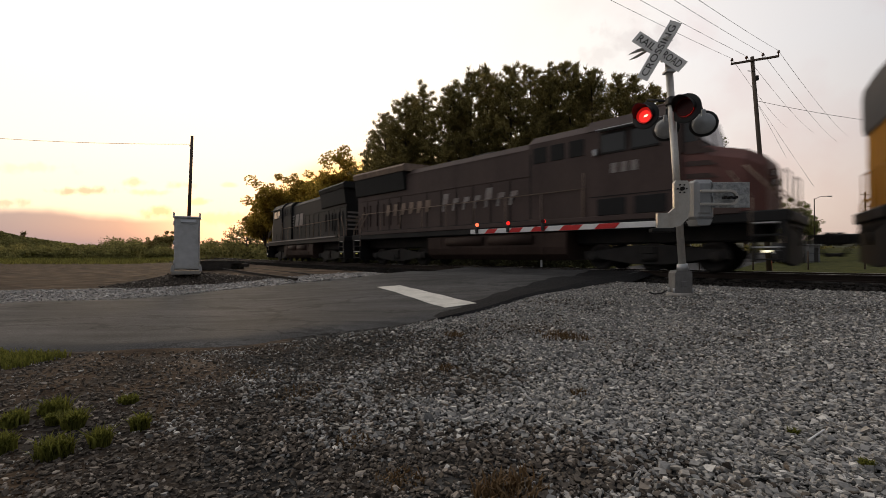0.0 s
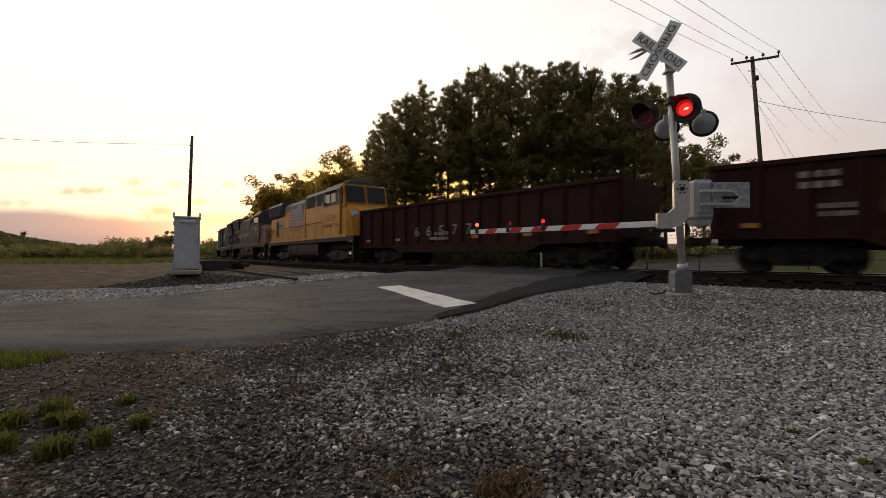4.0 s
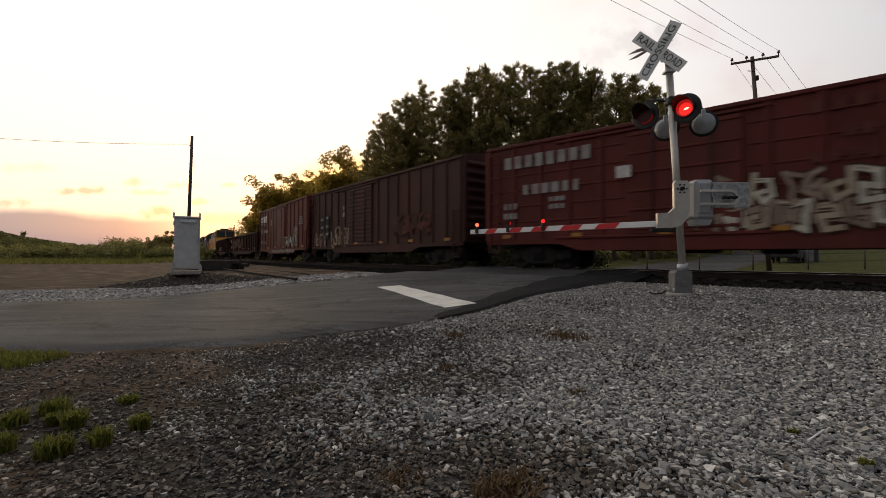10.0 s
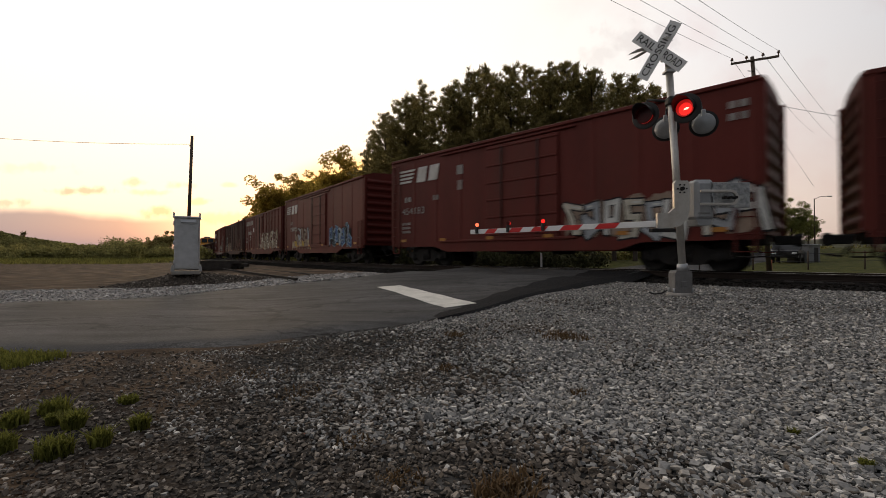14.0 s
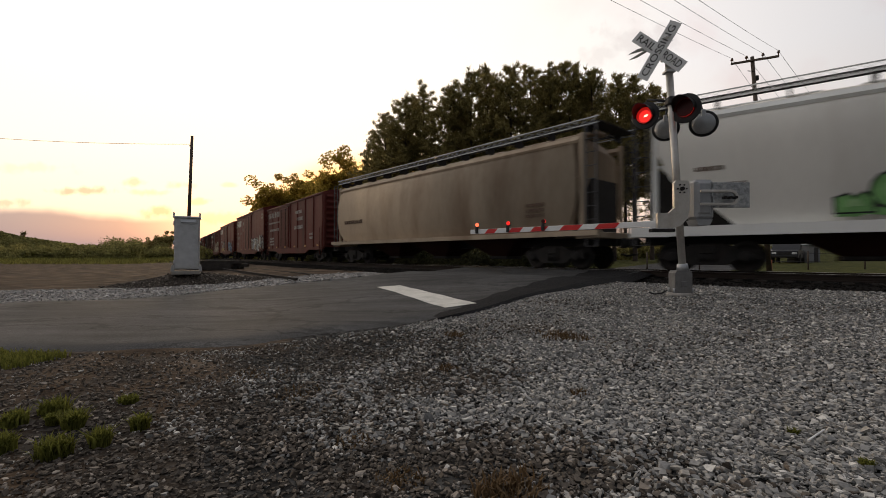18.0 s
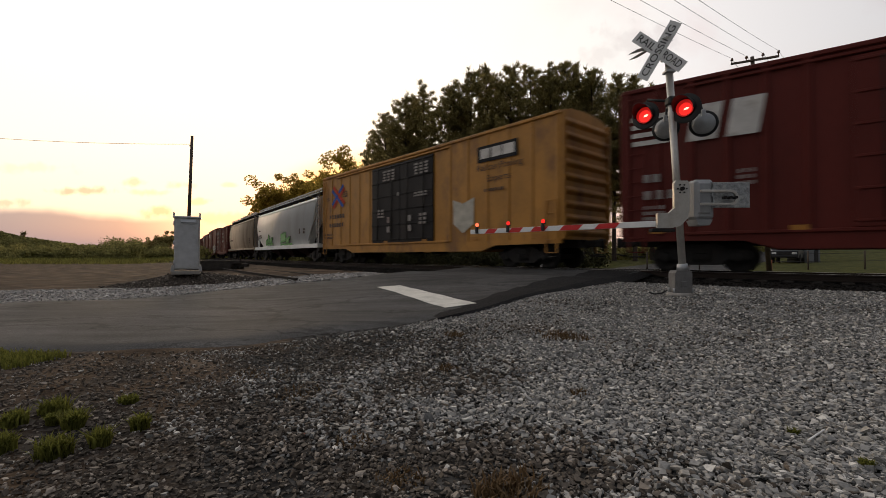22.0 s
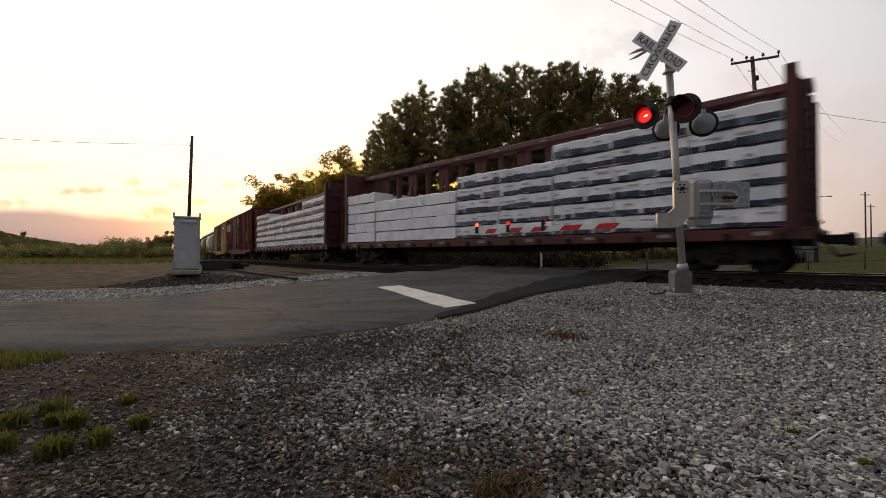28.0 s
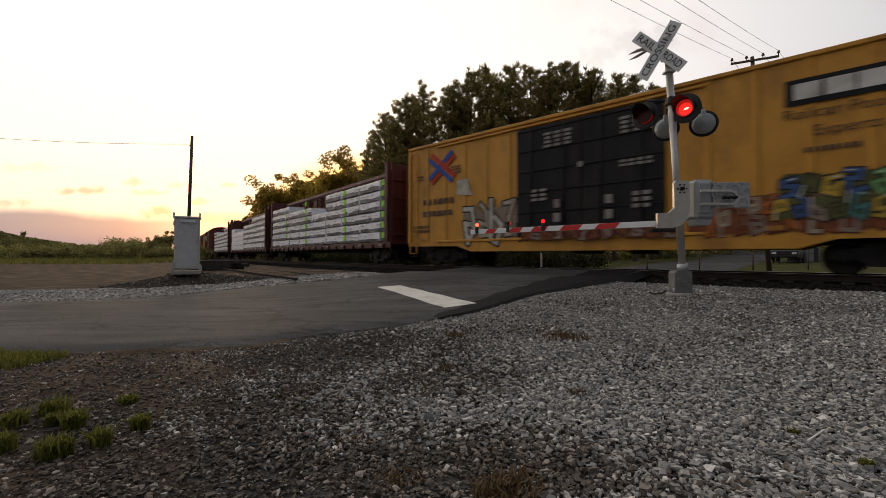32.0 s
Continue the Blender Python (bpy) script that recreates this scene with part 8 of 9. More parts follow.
def make_trees():
    used = set()
    pines = [build_pine(11 + i, 20.0, 4.2 + 0.4 * (i % 3), (0.3, 0.46, 0.38)[i % 3]) for i in range(6)]
    spots = ((-8.966, 54.000, 14.813), (-6.441, 50.000, 16.400), (-4.083, 48.000, 17.814), (-2.063, 50.000, 19.963), (0.485, 47.000, 18.427), (2.972, 48.000, 20.303), (5.419, 50.000, 21.779), (7.338, 47.000, 20.866), (10.192, 50.000, 21.650),
             (12.015, 48.000, 21.051), (14.418, 49.000, 22.244), (16.347, 48.000, 20.553), (19.411, 50.000, 20.741), (20.925, 48.000, 19.930), (24.673, 52.000, 20.339), (28.289, 56.000, 19.981),
             (-3.402, 60.000, 21.376), (2.398, 60.000, 22.309), (8.338, 61.000, 24.254), (14.471, 62.000, 24.644), (19.419, 60.000, 23.708), (25.656, 62.000, 23.439), (-6.705, 62.000, 18.222), (-9.223, 64.000, 16.149))
    rng = random.Random(4)
    for i, p in enumerate(spots):
        plant(pines[i * 5 % 6], used, p, rng.uniform(0, 360), (p[2] - gz(p[0], p[1])) / 19.6)
    broad = [build_broad(31 + i, 16.0, 6.0, OAK_LEAF, n=180, per=140, size=0.3, low=0.05) for i in range(3)]
    for i, p in enumerate(((-17.796, 76.000, 18.502), (-15.636, 80.000, 16.562), (-29.377, 84.000, 16.717), (-26.422, 86.000, 15.996), (-25.078, 92.000, 18.503), (-37.114, 92.000, 13.525), (-37.513, 100.000, 14.275), (-15.914, 86.000, 14.001), (-19.893, 90.000, 14.631), (-21.479, 84.000, 13.146), (-30.997, 95.000, 12.973), (-17.2, 82.0, 16.0), (-23.5, 82.0, 14.5), (-14.6, 78.0, 17.8), (-28.8, 82.0, 16.4), (-19.6, 78.0, 12.5))):
        plant(broad[i % 3], used, p, rng.uniform(0, 360), (p[2] - gz(p[0], p[1])) / 16.0)
    pale = [build_broad(51 + i, 12.0, 5.0, PALE_LEAF, label="pale green spring tree beyond the track", n=90, per=190, size=0.2, low=0.05) for i in range(2)]
    for i, p in enumerate(((39.971, 62.000, 15.979), (39.129, 66.000, 14.254), (48.072, 70.000, 15.091), (58.561, 74.000, 10.682), (60.401, 80.000, 8.733), (68.018, 82.000, 8.939), (33.292, 60.000, 17.261))):
        plant(pale[i % 2], used, p, rng.uniform(0, 360), (p[2] - gz(p[0], p[1])) / 12.0)
    bare = build_broad(61, 12.0, 5.0, SCRUB_LEAF, label="thin budding tree far up the line", n=45, per=18, size=0.4, low=0.2)
    for p in ((-60.144, 135.000, 13.381), (-70.467, 150.000, 12.118), (-59.120, 140.000, 11.340)):
        plant(bare, used, p, rng.uniform(0, 360), (p[2] - gz(p[0], p[1])) / 12.0)
    dark = build_broad(71, 8.0, 4.2, PINE_LEAF, label="round dark tree at the field's edge", n=80, per=100, size=0.3, low=0.02)
    for p in ((-77.332, 122.000, 7.277), (-85.387, 130.000, 5.888)):
        plant(dark, used, p, rng.uniform(0, 360), (p[2] - gz(p[0], p[1])) / 8.0)
    lone = copy_thing(dark, pose(0, 0, 0))
    lone.matrix_basis = pose(-364, 382, 15.6, 0, 0, 40) @ Matrix.Diagonal((0.62, 0.62, 0.78, 1))
    tagged(lone, "lone dark tree standing on the hill's crest", "tree")


make_trees()


def make_scrub():
    """Low scrub along the field's far edge and under the trees."""
    rng = np.random.RandomState(9)
    cs, rs = [], []
    for _ in range(900):
        x, d = rng.uniform(-30, 330), rng.uniform(85, 150)
        top = 434 - 12 * math.exp(-((x - 215) / 40.0) ** 2) + 6 * math.sin(x * 0.15) + rng.uniform(-3, 8)
        X = (x - 784) / 780 * d
        h = max(0.8, (456 - top) / 780 * d)
        cs.append((X, d, -0.6 + h * rng.uniform(0.2, 0.8)))
        rs.append(h * rng.uniform(0.3, 0.5))
    for _ in range(260):
        d = rng.uniform(62, 110)
        X = rng.uniform(-0.62, 0.75) * d
        cs.append((X, d + 10, rng.uniform(0.0, 2.4)))
        rs.append(rng.uniform(0.8, 1.6))
    for _ in range(200):
        x, d = rng.uniform(355, 470), rng.uniform(140, 190)
        cs.append(((x - 784) / 780 * d, d, rng.uniform(0, 5.0)))
        rs.append(rng.uniform(1.2, 2.4))
    for _ in range(520):
        d = rng.uniform(54, 70)
        X = rng.uniform(-0.42, 1.05) * d
        h = rng.uniform(0.9, 2.2)
        cs.append((X, d, -0.6 + h * rng.uniform(0.2, 0.8)))
        rs.append(h * 0.6)
    me = tri_mesh("scrub", leaves(rng, np.array(cs), np.array(rs), 105, 0.38, 0.8, 0.6))
    ob = part("scrub", me, SCRUB_LEAF)
    tagged(ob, "brownish green scrub along the edge of the field", "scrub", kind="stuff")


make_scrub()


def make_trackside_brush():
    """Low brush along the far side of the track, up the line from the crossing; added to darken the view under the
    cars, the pines' shade in its colour.
    """
    rng = np.random.RandomState(15)
    cs, rs = [], []
    for _ in range(1100):
        p = beside(rng.uniform(-1, 95), rng.uniform(-13, -6.5))
        h = rng.uniform(0.7, 1.9)
        cs.append((p.x, p.y, -0.45 + h * rng.uniform(0.2, 0.8)))
        rs.append(h * 0.6)
    ob = part("trackside_brush", tri_mesh("trackside_brush", leaves(rng, np.array(cs), np.array(rs), 90, 0.2, 0.8, 0.5)), BRUSH_LEAF)
    tagged(ob, "low brush added along the far side of the track, coloured dark for shade", "brush", kind="stuff")


make_trackside_brush()


def make_field_grass():
    """Rough grass and weeds of the field, too many to count."""
    rng = np.random.RandomState(17)
    n = 26000
    d = 52 + 75 * rng.rand(n) ** 1.1
    x = d * rng.uniform(-1.1, -0.55, n)
    dens = np.clip((d - 50) / 25, 0.05, 1)
    k = rng.rand(n) < dens
    x, d = x[k], d[k]
    s, q = off_track(x, d)
    k = q > 6
    x, d = x[k], d[k]
    n = len(x)
    z = ground_height(x, d)
    h = rng.uniform(0.12, 0.45, n) * np.where(d > 80, 1.7, 1.0)
    w = h * rng.uniform(0.2, 0.5, n)
    a = rng.uniform(-0.5, 0.5, n)
    b = np.column_stack([x, d, z])
    tri = np.stack([b + np.column_stack([-w, a * w, 0 * w]), b + np.column_stack([w, -a * w, 0 * w]), b + np.column_stack([w * rng.normal(0, 1, n), 0 * w, h])], 1)
    ob = part("field_grass", tri_mesh("field_grass", tri), FIELD_LEAF)
    tagged(ob, "rough yellowish green grass and weeds of the field", "grass", kind="stuff")


FIELD_LEAF = leaf_material("field_grass_blades", (0.175, 0.17, 0.05), 0.5, 0.45)
make_field_grass()


def west_crest(u):
    """Height of the western hill's crest along its length."""
    return (4.0 + 240 * max(0.0, 0.84 - max(u, 0.5)) ** 1.5) * (0.97 + 0.03 * math.sin(u * 23))


def make_hill_woods():
    rng = np.random.RandomState(29)
    cs, rs = [], []
    for _ in range(4200):
        u, v = rng.uniform(0.48, 1.0), rng.uniform(0.02, 0.5)
        z = -1.5 + (west_crest(u) + 1.0) * math.sin(v * math.pi) ** 0.8
        r = rng.uniform(1.0, 2.3)
        cs.append((-900 + 770 * u, 330 + 160 * v + 30 * math.sin(u * 7), z + 0.3 * r))
        rs.append(r)
    me = tri_mesh("hill_woods", leaves(rng, np.array(cs), np.array(rs), 36, 1.3, 0.8, 0.6))
    ob = part("hill_woods", me, SCRUB_LEAF)
    tagged(ob, "dull green woods and brush on the far hillside", "woods", kind="stuff")


make_hill_woods()


def make_hills():
    HILL = mat("wooded_hillside", (0.05, 0.05, 0.022), 0.95, 0, 0.6, 0.08, 0.7, 0.4, (0.085, 0.07, 0.035), 0.6)
    for name, x0, x1, d, hs in (("hill_west", -900.0, -130.0, 330.0, west_crest), ("hill_east", 150.0, 620.0, 260.0, lambda u: 9 + 16 * u)):
        n, m = 120, 14
        co = []
        for i in range(n):
            u = i / (n - 1)
            x = x0 + (x1 - x0) * u
            top = hs(u) + 0.8 * noise.noise(Vector((u * 60, 0, 0)))
            for j in range(m):
                v = j / (m - 1)
                co.append((x, d + 160 * v + 30 * math.sin(u * 7), -1.5 + (top + 1.0) * math.sin(v * math.pi) ** 0.8 + (0.5 * noise.noise(Vector((u * 90, v * 9, 3))) if 0 < v < 1 else 0)))
        ob = part(name, grid_mesh(name, np.array(co), n, m), HILL)
        tagged(ob, "low wooded hill on the horizon", "hill", kind="structure")


make_hills()

# ---- loose stone ----
def stone_material(name, lo, mid, hi):
    m = bpy.data.materials.new(name)
    m.use_nodes = True
    n, l = m.node_tree.nodes, m.node_tree.links
    b = n["Principled BSDF"]
    b.inputs["Roughness"].default_value = 0.85
    b.inputs["Specular IOR Level"].default_value = 0.3
    ge = n.new("ShaderNodeNewGeometry")
    r = n.new("ShaderNodeValToRGB")
    e = r.color_ramp.elements
    e[0].color, e[1].color = (*lo, 1), (*hi, 1)
    q = e.new(0.55)
    q.color = (*mid, 1)
    q = e.new(0.8)
    q.color = (mid[0] * 0.98, mid[1] * 0.92, mid[2] * 0.84, 1)
    l.new(ge.outputs["Random Per Island"], r.inputs[0])
    co = n.new("ShaderNodeTexCoord")
    t = n.new("ShaderNodeTexNoise")
    t.inputs["Scale"].default_value = 60
    l.new(co.outputs["Object"], t.inputs["Vector"])
    mr = n.new("ShaderNodeMapRange")
    mr.inputs["To Min"].default_value, mr.inputs["To Max"].default_value = 0.6, 1.4
    l.new(t.outputs[0], mr.inputs[0])
    sc = n.new("ShaderNodeVectorMath")
    sc.operation = "SCALE"
    l.new(r.outputs[0], sc.inputs[0])
    l.new(mr.outputs[0], sc.inputs["Scale"])
    l.new(sc.outputs[0], b.inputs["Base Color"])
    return m


STONE_DIRTY = stone_material("soil_stained_stone", (0.036, 0.029, 0.023), (0.114, 0.096, 0.079), (0.32, 0.28, 0.24))
STONE = stone_material("crushed_limestone", (0.095, 0.094, 0.092), (0.325, 0.318, 0.304), (0.64, 0.615, 0.575))
STONE_ROAD = stone_material("dusty_roadside_stone", (0.15, 0.143, 0.135), (0.36, 0.345, 0.33), (0.58, 0.56, 0.535))
_ph = (1 + 5 ** 0.5) / 2
ICO_V = np.array([(-1, _ph, 0), (1, _ph, 0), (-1, -_ph, 0), (1, -_ph, 0), (0, -1, _ph), (0, 1, _ph), (0, -1, -_ph), (0, 1, -_ph), (_ph, 0, -1), (_ph, 0, 1), (-_ph, 0, -1), (-_ph, 0, 1)]) / 1.902
ICO_F = np.array([(0, 11, 5), (0, 5, 1), (0, 1, 7), (0, 7, 10), (0, 10, 11), (1, 5, 9), (5, 11, 4), (11, 10, 2), (10, 7, 6), (7, 1, 8), (3, 9, 4), (3, 4, 2), (3, 2, 6), (3, 6, 8), (3, 8, 9), (4, 9, 5), (2, 4, 11), (6, 2, 10), (8, 6, 7), (9, 8, 1)])


OCT_V = np.array([(1, 0, 0), (-1, 0, 0), (0, 1, 0), (0, -1, 0), (0, 0, 1), (0, 0, -1)]) * 1.05
OCT_F = np.array([(0, 2, 4), (2, 1, 4), (1, 3, 4), (3, 0, 4), (2, 0, 5), (1, 2, 5), (3, 1, 5), (0, 3, 5)])


BOX_V = np.array([(i, j, k) for i in (-0.72, 0.72) for j in (-0.72, 0.72) for k in (-0.62, 0.62)])
BOX_F = np.array([(0, 1, 3), (0, 3, 2), (4, 6, 7), (4, 7, 5), (0, 4, 5), (0, 5, 1), (2, 3, 7), (2, 7, 6), (0, 2, 6), (0, 6, 4), (1, 5, 7), (1, 7, 3)])


def stones_mesh(name, rng, p, size, base=(ICO_V, ICO_F)):
    """Angular stones of the given sizes at the points p."""
    n = len(p)
    bv, bf = base
    nv = len(bv)
    shapes = bv[None] * rng.uniform(0.58, 1.28, (40, nv, 1)) + rng.normal(0, 0.16, (40, nv, 3))
    v = shapes[rng.randint(0, 40, n)] * rng.uniform(0.6, 1.35, (n, 1, 3)) * np.array([1, 1, 0.68])
    a = rng.uniform(0, 2 * math.pi, n)
    t = rng.normal(0, 0.45, n)
    ca, sa, ct, st = np.cos(a), np.sin(a), np.cos(t), np.sin(t)
    x, y, z = v[..., 0], v[..., 1], v[..., 2]
    y, z = y * ct[:, None] - z * st[:, None], y * st[:, None] + z * ct[:, None]
    x, y = x * ca[:, None] - y * sa[:, None], x * sa[:, None] + y * ca[:, None]
    v = np.stack([x, y, z], -1) * (size / 2)[:, None, None] + p[:, None, :]
    f = (bf[None] + nv * np.arange(n)[:, None, None]).reshape(-1)
    me = bpy.data.meshes.new(name)
    me.vertices.add(nv * n)
    me.vertices.foreach_set("co", v.astype(np.float32).ravel())
    me.loops.add(len(f))
    me.loops.foreach_set("vertex_index", f.astype(np.int32))
    me.polygons.add(len(f) // 3)
    me.polygons.foreach_set("loop_start", np.arange(0, len(f), 3, dtype=np.int32))
    me.polygons.foreach_set("use_smooth", np.zeros(len(f) // 3, dtype=bool))
    me.update(calc_edges=True)
    return me


def road_side(x, y):
    """True for points on the road."""
    poly = np.vstack([RN, RF[::-1]])
    x0, y0 = poly[:, 0], poly[:, 1]
    x1, y1 = np.roll(x0, -1), np.roll(y0, -1)
    ins = np.zeros(len(x), bool)
    for a, b, c, d in zip(x0, y0, x1, y1):
        hit = ((b > y) != (d > y)) & (x < (c - a) * (y - b) / (d - b + 1e-9) + a)
        ins ^= hit
    return ins


def make_gravel():
    rng = np.random.RandomState(21)
    # thinner with distance, in the wedge before the camera; pale stone by the signal, dirty stone on the soil
    for part_no, (n, d0, d1, pw, base) in enumerate(((72000, 1.6, 4.4, 0.9, (ICO_V, ICO_F)), (195000, 3.1, 13.0, 1.3, (OCT_V, OCT_F)))):
        d = d0 + (d1 - d0) * rng.rand(n) ** pw
        u = rng.uniform(-1.15, 1.15, n)
        x, y = u * d, d
        s, q = off_track(x, y)
        keep = (q > 3.5 + 0.25 * np.sin(s * 3.0)) & ~road_side(x, y)
        fade = np.clip((d - 3.1) / 1.3, 0, 1)
        keep &= rng.rand(n) < (1 - fade if part_no == 0 else fade)
        soil, grass, pale = cover_at(x, y)
        right = np.clip((x + 0.25 * y - 0.6) / 1.5, 0, 1)
        lump = np.array([noise.noise(Vector((a * 0.9, b * 0.9, 0.3))) + 0.5 * noise.noise(Vector((a * 2.9, b * 2.9, 4.3))) for a, b in zip(x, y)])
        dens = np.clip(0.78 + 0.15 * right - 0.72 * soil - 0.5 * grass + (0.4 - 0.25 * right) * lump, 0.05, 1)
        keep &= rng.rand(n) < dens
        keep &= (y < 9.8) | (x > 1)
        dirty = rng.rand(n) < np.clip(1.5 * dirt_at(x, y) + 0.22 - 0.2 * right + 1.5 * soil - (0.9 - 0.6 * right) * lump + 0.4 * (1 - 0.7 * right) * (y < 2.6) * (2.6 - y), 0, 0.97)
        size = np.clip(rng.lognormal(math.log(0.0235), 0.32, n), 0.012, 0.05) * np.where(soil > 0.3, 0.85, 1.0)
        z = ground_height(x, y) + size * (rng.uniform(0.1, 0.5, n) - 0.3 * np.clip(soil, 0, 1))
        for name, sel, mm, lab in (("gravel", keep & ~dirty, STONE, "loose pale grey crushed stone covering the ground"), ("dirty_gravel", keep & dirty, STONE_DIRTY, "dark soil-stained stones scattered through the gravel")):
            for shape, pick in ((base, rng.rand(n) < 0.4), ((BOX_V, BOX_F), None)):
                first = pick if pick is not None else ~first
                use = sel & first
                ob = part(name, stones_mesh(name, rng, np.column_stack([x, y, z])[use], size[use], shape), mm)
                tagged(ob, lab, "gravel", kind="stuff")
    # strip along the far side of the road
    n = 42000
    k = rng.randint(16, len(RF) - 62, n)
    w = rng.rand(n) ** 1.1 * np.clip(2.0 + 0.45 * (-RF[k, 0] - 5.0), 2.0, 4.4) / 3.0
    p = RF[k] + (RF[k] - RN[k]) / np.linalg.norm(RF[k] - RN[k], axis=1)[:, None] * (0.05 + 3.0 * w)[:, None] + rng.normal(0, 0.25, (n, 2))
    p = p[~road_side(p[:, 0], p[:, 1])]
    size = np.clip(rng.lognormal(math.log(0.042), 0.35, len(p)), 0.02, 0.1) * np.where(p[:, 0] > -6.5, 1.4, 1.0)
    z = ground_height(p[:, 0], p[:, 1]) + size * 0.15
    ob = part("roadside_gravel", stones_mesh("roadside_gravel", rng, np.column_stack([p, z]), size, (BOX_V, BOX_F)), STONE_ROAD)
    tagged(ob, "strip of pale crushed stone along the road", "gravel", kind="stuff")
    # cinders of the mound round the cabinet
    n = 5500
    a, v = rng.uniform(0, 2 * math.pi, n), rng.rand(n) ** 0.5
    r = 1 + 0.12 * np.sin(3 * a + 1) + 0.08 * np.sin(7 * a)
    p = np.column_stack([-8.9 + 2.85 * r * v * np.cos(a), 15.5 + 1.78 * r * v * np.sin(a) - 0.12 * r * v * np.cos(a)])
    g0 = ground_height(p[:, 0], p[:, 1])
    size = np.clip(rng.lognormal(math.log(0.04), 0.4, n), 0.02, 0.12)
    z = g0 - 0.02 + (-0.06 - g0) * np.clip(1 - v, 0, 1) ** 1.3 + 0.02 + size * 0.1
    ob = part("cinders", stones_mesh("cinders", rng, np.column_stack([p, z]), size, (OCT_V, OCT_F)), STONE_DIRTY)
    tagged(ob, "black cinders heaped round the cabinet", "gravel", kind="stuff")
    # shoulder of the track
    n = 9000
    s = rng.uniform(-16, 40, n)
    q = rng.uniform(1.45, 3.5, n)
    pts = np.array([beside(float(a), float(b)) for a, b in zip(s, q)])
    ok = ~road_side(pts[:, 0], pts[:, 1])
    pts, q = pts[ok], q[ok]
    size = rng.uniform(0.04, 0.09, len(pts))
    pts[:, 2] = np.where(q < 1.75, -0.215, -0.215 - (q - 1.75) * 0.084) + size * 0.15
    ob = part("track_ballast", stones_mesh("track_ballast", rng, pts, size), BALLAST)
    tagged(ob, "dark ballast stones on the track shoulder", "gravel", kind="stuff")


make_gravel()


# ---- weeds ----
GRASS = leaf_material("fresh_grass_blades", (0.165, 0.17, 0.04), 0.4, 0.5)
DRY = leaf_material("dry_brown_weeds", (0.13, 0.085, 0.045), 0.4, 0.2)


def tuft(p, r, h, n, material, name="grass_tuft", label="small tuft of fresh green grass among the stones", seed=0, lean=0.5):
    rng = np.random.RandomState(seed)
    a = rng.uniform(0, 2 * math.pi, n)
    rr = r * rng.rand(n) ** 0.7
    base = np.column_stack([rr * np.cos(a), rr * np.sin(a), 0 * a - 0.01])
    b = rng.uniform(0, 2 * math.pi, n)
    out = np.column_stack([np.cos(b), np.sin(b), 0 * b]) * (lean * rng.rand(n))[:, None]
    ln = h * rng.uniform(0.45, 1.1, n)
    side = np.column_stack([-np.sin(b), np.cos(b), 0 * b]) * (0.0035 + 0.0025 * rng.rand(n))[:, None]
    mid = base + (out * 0.35 + np.array([0, 0, 0.6])) * ln[:, None]
    tip = base + (out + np.array([0, 0, 0.85])) * ln[:, None]
    tris = np.concatenate([np.stack([base - side, base + side, mid + side], 1), np.stack([base - side, mid + side, mid - side], 1), np.stack([mid - side, mid + side, tip], 1)])
    ob = part(name, tri_mesh(name, tris), material)
    ob.matrix_basis = pose(p[0], p[1], gz(p[0], p[1]))
    return tagged(ob, label, "grass" if material is GRASS else "weed", group="tufts in the gravel")


def make_weeds():
    # (right, ahead, radius, height)
    for i, (x, y, r, h) in enumerate(((-2.55, 2.64, 0.09, 0.13), (-2.5, 2.85, 0.12, 0.14), (-2.2, 2.64, 0.08, 0.15), (-1.82, 2.66, 0.07, 0.13), (-1.87, 2.42, 0.07, 0.14), (-2.0, 2.28, 0.12, 0.15), (-2.3, 2.3, 0.1, 0.14),
                                      (-2.35, 2.68, 0.06, 0.1), (-2.2, 3.1, 0.09, 0.08), (2.05, 2.6, 0.035, 0.06), (2.1, 2.2, 0.04, 0.07))):
        tuft((x, y), r * 0.66, h * 0.9, 330, GRASS, seed=40 + i, lean=0.7)
    rng = random.Random(8)
    for i in range(16):
        x = -5.3 + 1.25 * (i % 8) / 7 + rng.uniform(-0.1, 0.1)
        tuft((x, 4.32 + 0.22 * (i // 8) + rng.uniform(-0.1, 0.08)), 0.17, 0.11, 260, GRASS, label="rough green verge grass along the road edge", seed=70 + i)
    for i, (x, y, r, h) in enumerate(((0.32, 1.95, 0.14, 0.1), (0.22, 1.88, 0.1, 0.09), (-0.2, 2.05, 0.12, 0.05), (1.32, 5.1, 0.25, 0.1), (1.5, 5.0, 0.2, 0.08), (1.0, 3.25, 0.07, 0.06), (-1.1, 3.4, 0.2, 0.05), (-0.5, 2.5, 0.12, 0.05), (-1.6, 3.9, 0.3, 0.05), (0.15, 5.4, 0.14, 0.07), (0.05, 4.05, 0.1, 0.06))):
        tuft((x, y), r, h, 150, DRY, "dry_weed", "low dry brown weeds in the gravel", seed=90 + i, lean=0.9)
    clod = part("clod", stones_mesh("clod", np.random.RandomState(2), np.array([[0, 0, 0.03]]), np.array([0.11])), TIE)
    clod.matrix_basis = pose(0.14, 3.3, gz(0.14, 3.3))
    tagged(clod, "dark lump of rock on the pale gravel", "rock")
    st = part("stick", Geo().cyl((0, 0, 0), (0.16, 0.08, 0.03), 0.006, 0.004, seg=6), SIGNWHITE)
    st.matrix_basis = pose(2.0, 2.43, gz(2.0, 2.43) + 0.04)
    tagged(st, "thin pale stick lying on the gravel", "stick")


make_weeds()


